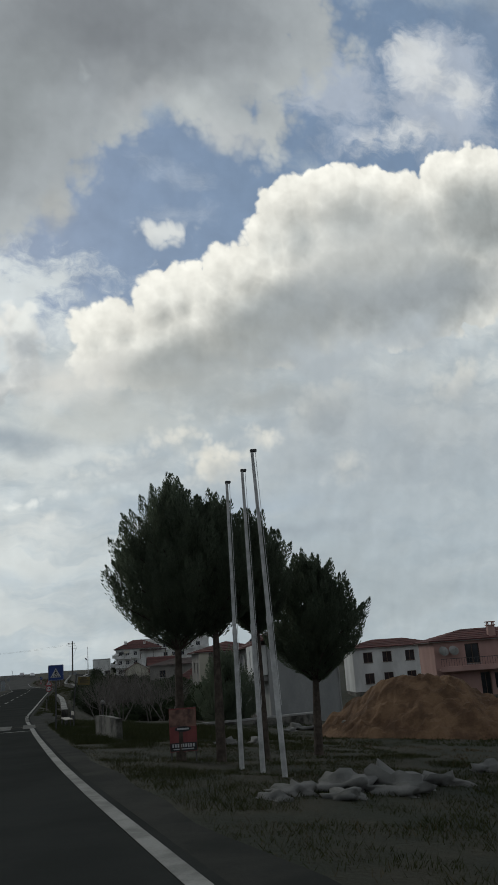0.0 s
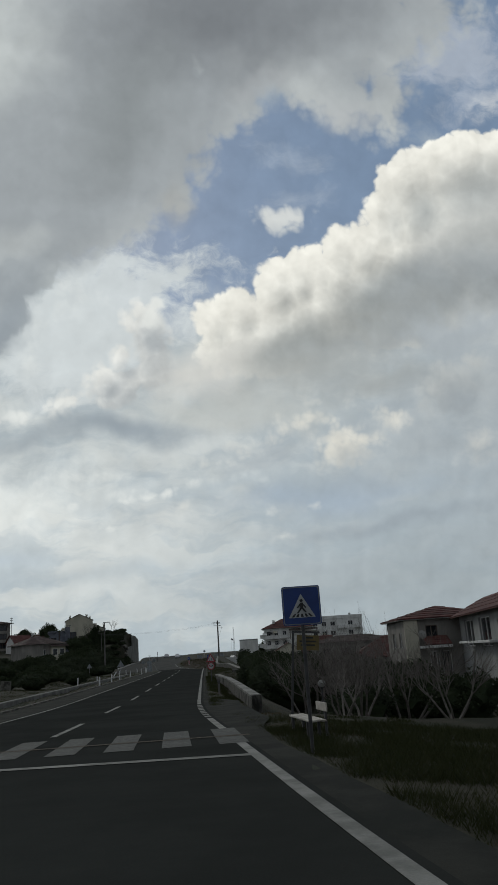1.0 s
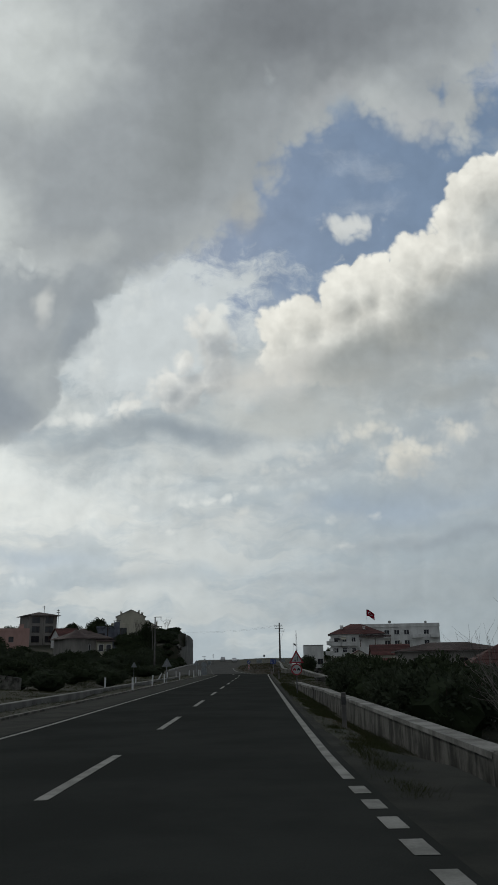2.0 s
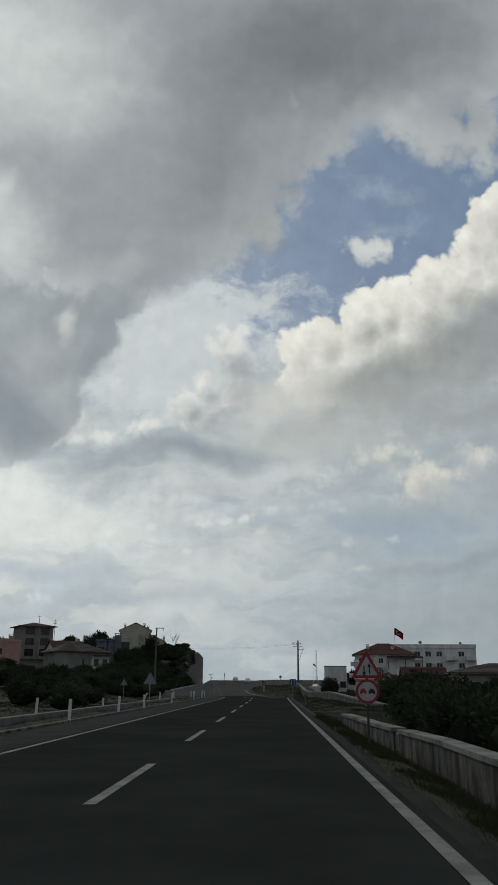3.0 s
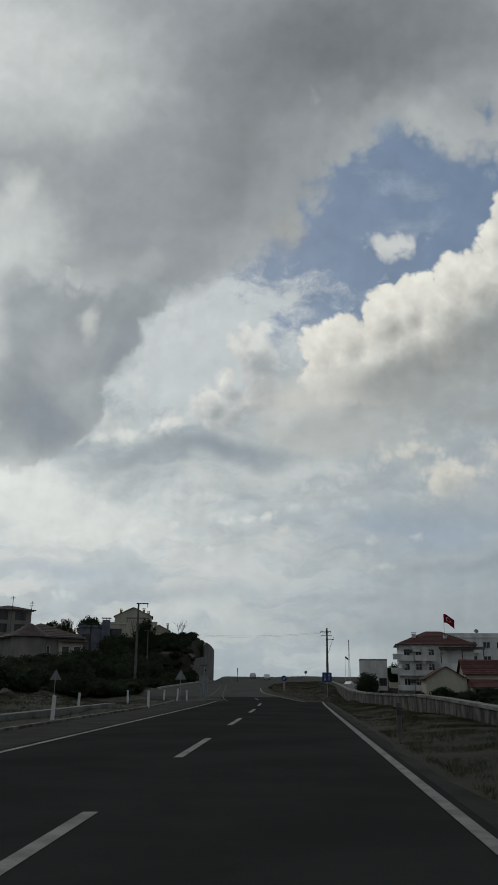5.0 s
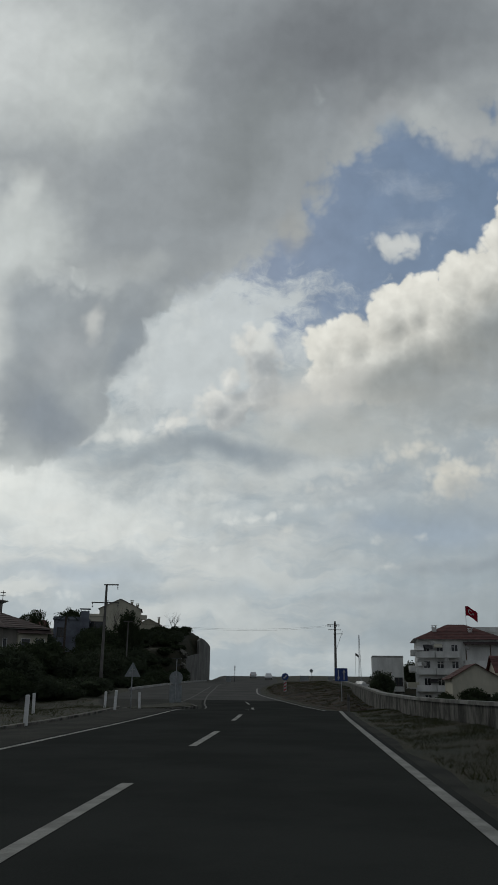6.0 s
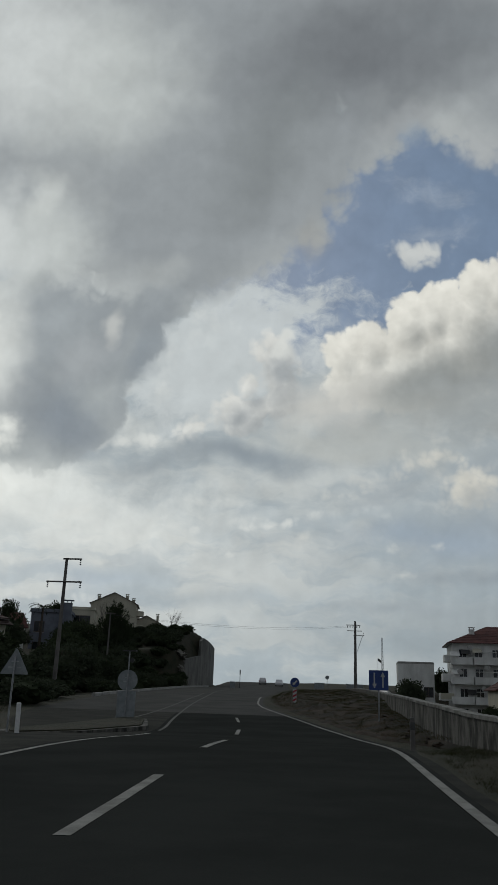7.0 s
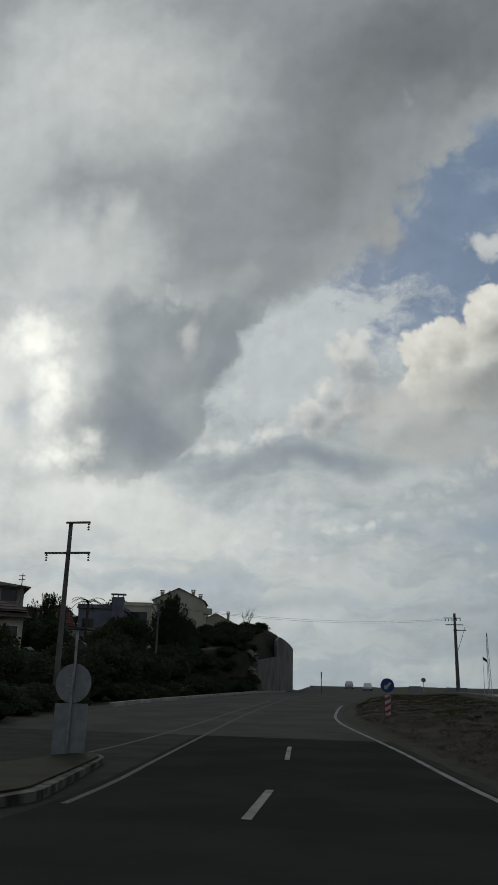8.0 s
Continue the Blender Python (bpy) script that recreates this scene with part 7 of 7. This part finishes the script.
dirt_bank()
rs = random.Random(12)
for k in range(36):
    y_ = rs.uniform(170, 228)
    a_, b_ = line_at(y_, RIGHT) + 1.3, line_at(y_, WALL_TWO) - 0.6
    x_ = a_ + (b_ - a_) * rs.random() ** 0.8
    s_ = rs.uniform(0.05, 0.18)
    ob = new("clod", mesh_of(lumpy(s_, s_ * 0.8, s_ * 0.45, k * 1.7, 2, 0.7), "clod", DIRT))
    ob.matrix_basis = pose(x_, y_, GZ(x_, y_) + 0.1, rs.uniform(-15, 15), rs.uniform(-15, 15), rs.random() * 360)
    tagged(ob, "lump of dry soil on the bank", "clod", "clods of soil")
# covered boats beside the box house
for k, (x_, y_, tn) in enumerate(((11.6, 283.5, 20), (13.4, 284.5, -30))):
    bo = thing("covered_boat", x_, y_, GZ(x_, y_) + 0.1, tn, "small boat under a white tarpaulin in the yard", "boat")
    hb = bmesh.new()
    prism(hb, [(-0.9, -2.0), (0.9, -2.0), (0.95, 0.6), (0.0, 2.4), (-0.95, 0.6)], 0.3, 1.0)
    part("hull", hb, WHITEWASH, bo)
    tb = bmesh.new()
    slab(tb, [(-1.0, 1.0), (1.0, 1.0), (0.25, 1.9), (-0.1, 2.1)], -2.0, 1.2)
    part("tarpaulin", tb, FRAME_WHITE, bo, "white peaked tarpaulin")
    for y2 in (-1.2, 0.8):
        part("trestle", boxed(-0.7, y2 - 0.06, -0.4, 0.7, y2 + 0.06, 0.3), FRAME_BROWN, bo)
# rubber strips across the crossing
for y_ in (37.55, 37.64, 37.73):
    ribbon("cable_cover", [(y_, -5.2, 3.0), (y_ + 0.075, -5.2, 3.0)], STRIP_BROWN, "thin brown strip laid across the crossing", "cable cover", 0.014)

# island with its kerb
isl = thing("traffic_island", -8.0, 180.0, road_z(180), 0, "kerbed traffic island with dirt and weeds", "island")
outline = rounded([(0.8, 3.2), (0.3, 5.4), (-0.4, 6.5), (-1.0, 5.0), (-1.3, -1.0), (-1.9, -7.5), (-1.2, -9.0), (0.6, -6.5), (1.75, -1.4)], 0.35)
part("kerb", prism(bmesh.new(), outline, -0.4, 0.15), STAINED, isl)
part("soil", prism(bmesh.new(), [(x_ * 0.86 - 0.02, y_ * 0.96) for x_, y_ in outline], 0.1, 0.19), EARTH, isl)

for x_, y_, w_, h_ in ((1.0, 279, 1.6, 1.0), (-14.2, 291, 0.9, 1.1), (7.5, 296, 3.0, 0.9)):
    cb = thing("utility_box", x_, y_, GZ(x_, y_), 0, "plain grey utility box by the road", "utility box")
    part("cabinet", boxed(-w_ / 2, -0.25, -0.3, w_ / 2, 0.25, h_, bevel=0.02), STEEL_BACK, cb)
    part("lid", boxed(-w_ / 2 - 0.04, -0.29, h_ + 0.002, w_ / 2 + 0.04, 0.29, h_ + 0.06), STEEL_BACK, cb)
mp = thing("marker_pole", -13.2, 294, GZ(-13.2, 294), 0, "thin dark marker pole at the road edge", "pole")
part("pole", rod(bmesh.new(), (0, 0, -0.3), (0, 0, 3.2), 0.05, sides=8), POST_DARK, mp)
part("head", boxed(-0.09, -0.05, 2.3, 0.09, 0.05, 3.25), POST_DARK, mp)


# ---- grass ----
def grass(name, areas, material, label, seed):
    """Blades of grass over areas (y0, y1, nearest and farthest distance from the edge line, count, height, side)."""
    rng = np.random.default_rng(seed)
    verts, faces = [], []
    for y0, y1, d0, d1, count, high, side in areas:
        for _ in range(count):
            y = rng.uniform(y0, y1)
            d = d0 + (d1 - d0) * rng.random()
            x = line_at(y, RIGHT) + d if side > 0 else line_at(y, FAR_LEFT) - d
            if noise.noise((x * 0.9, y * 0.8, seed)) < -0.28 + 0.4 * rng.random():
                continue
            z = ground_z(x, y) - 0.02 + (0.13 if side > 0 and 172 < y < 260 and d > 1.2 else 0)
            for _ in range(3):
                h = high * (0.2 + 0.75 * rng.random() ** 1.5)
                a, b = rng.random() * math.tau, rng.random() * math.tau
                w = 0.004 + 0.008 * high + 0.001 * d
                dx, dy = math.cos(a) * w, math.sin(a) * w
                ox, oy = rng.normal(0, 0.05, 2)
                i = len(verts)
                lx, ly = math.cos(b) * h * 0.8, math.sin(b) * h * 0.8
                verts += [(x + ox - dx, y + oy - dy, z), (x + ox + dx, y + oy + dy, z), (x + ox + lx, y + oy + ly, z + h)]
                faces.append((i, i + 1, i + 2))
    me = bpy.data.meshes.new(name)
    me.from_pydata(verts, [], faces)
    me.materials.append(material)
    return tagged(new(name, me), label, "grass", kind="stuff")


grass("grass", ((-4, 24, 0.8, 9, 42000, 0.1, 1), (20, 46, 0.8, 6, 20000, 0.15, 1), (52, 104, 0.4, 2.4, 44000, 0.15, 1), (98, 170, 0.7, 3.8, 42000, 0.11, 1), (165, 250, 1.0, 9, 42000, 0.1, 1), (20, 42, 6, 16, 8000, 0.14, 1), (60, 205, 0.5, 14, 36000, 0.22, -1)), GRASS, "short patchy green roadside grass", 2)
grass("dry_grass", ((-4, 30, 0.8, 12, 9000, 0.1, 1), (30, 110, 0.8, 3, 8000, 0.1, 1), (172, 240, 1.2, 8, 12000, 0.1, 1), (110, 240, 0.7, 7, 16000, 0.1, 1), (60, 190, 0.6, 9, 2500, 0.14, -1)), DRY, "dry pale stalks of roadside grass", 5)
grass("weeds", ((22, 40, 0.9, 3.6, 12000, 0.24, 1), (24, 42, 3, 9, 12000, 0.26, 1), (6, 16, 0.9, 2.2, 1500, 0.18, 1)), GRASS, "tall green weeds by the wall stub", 9)
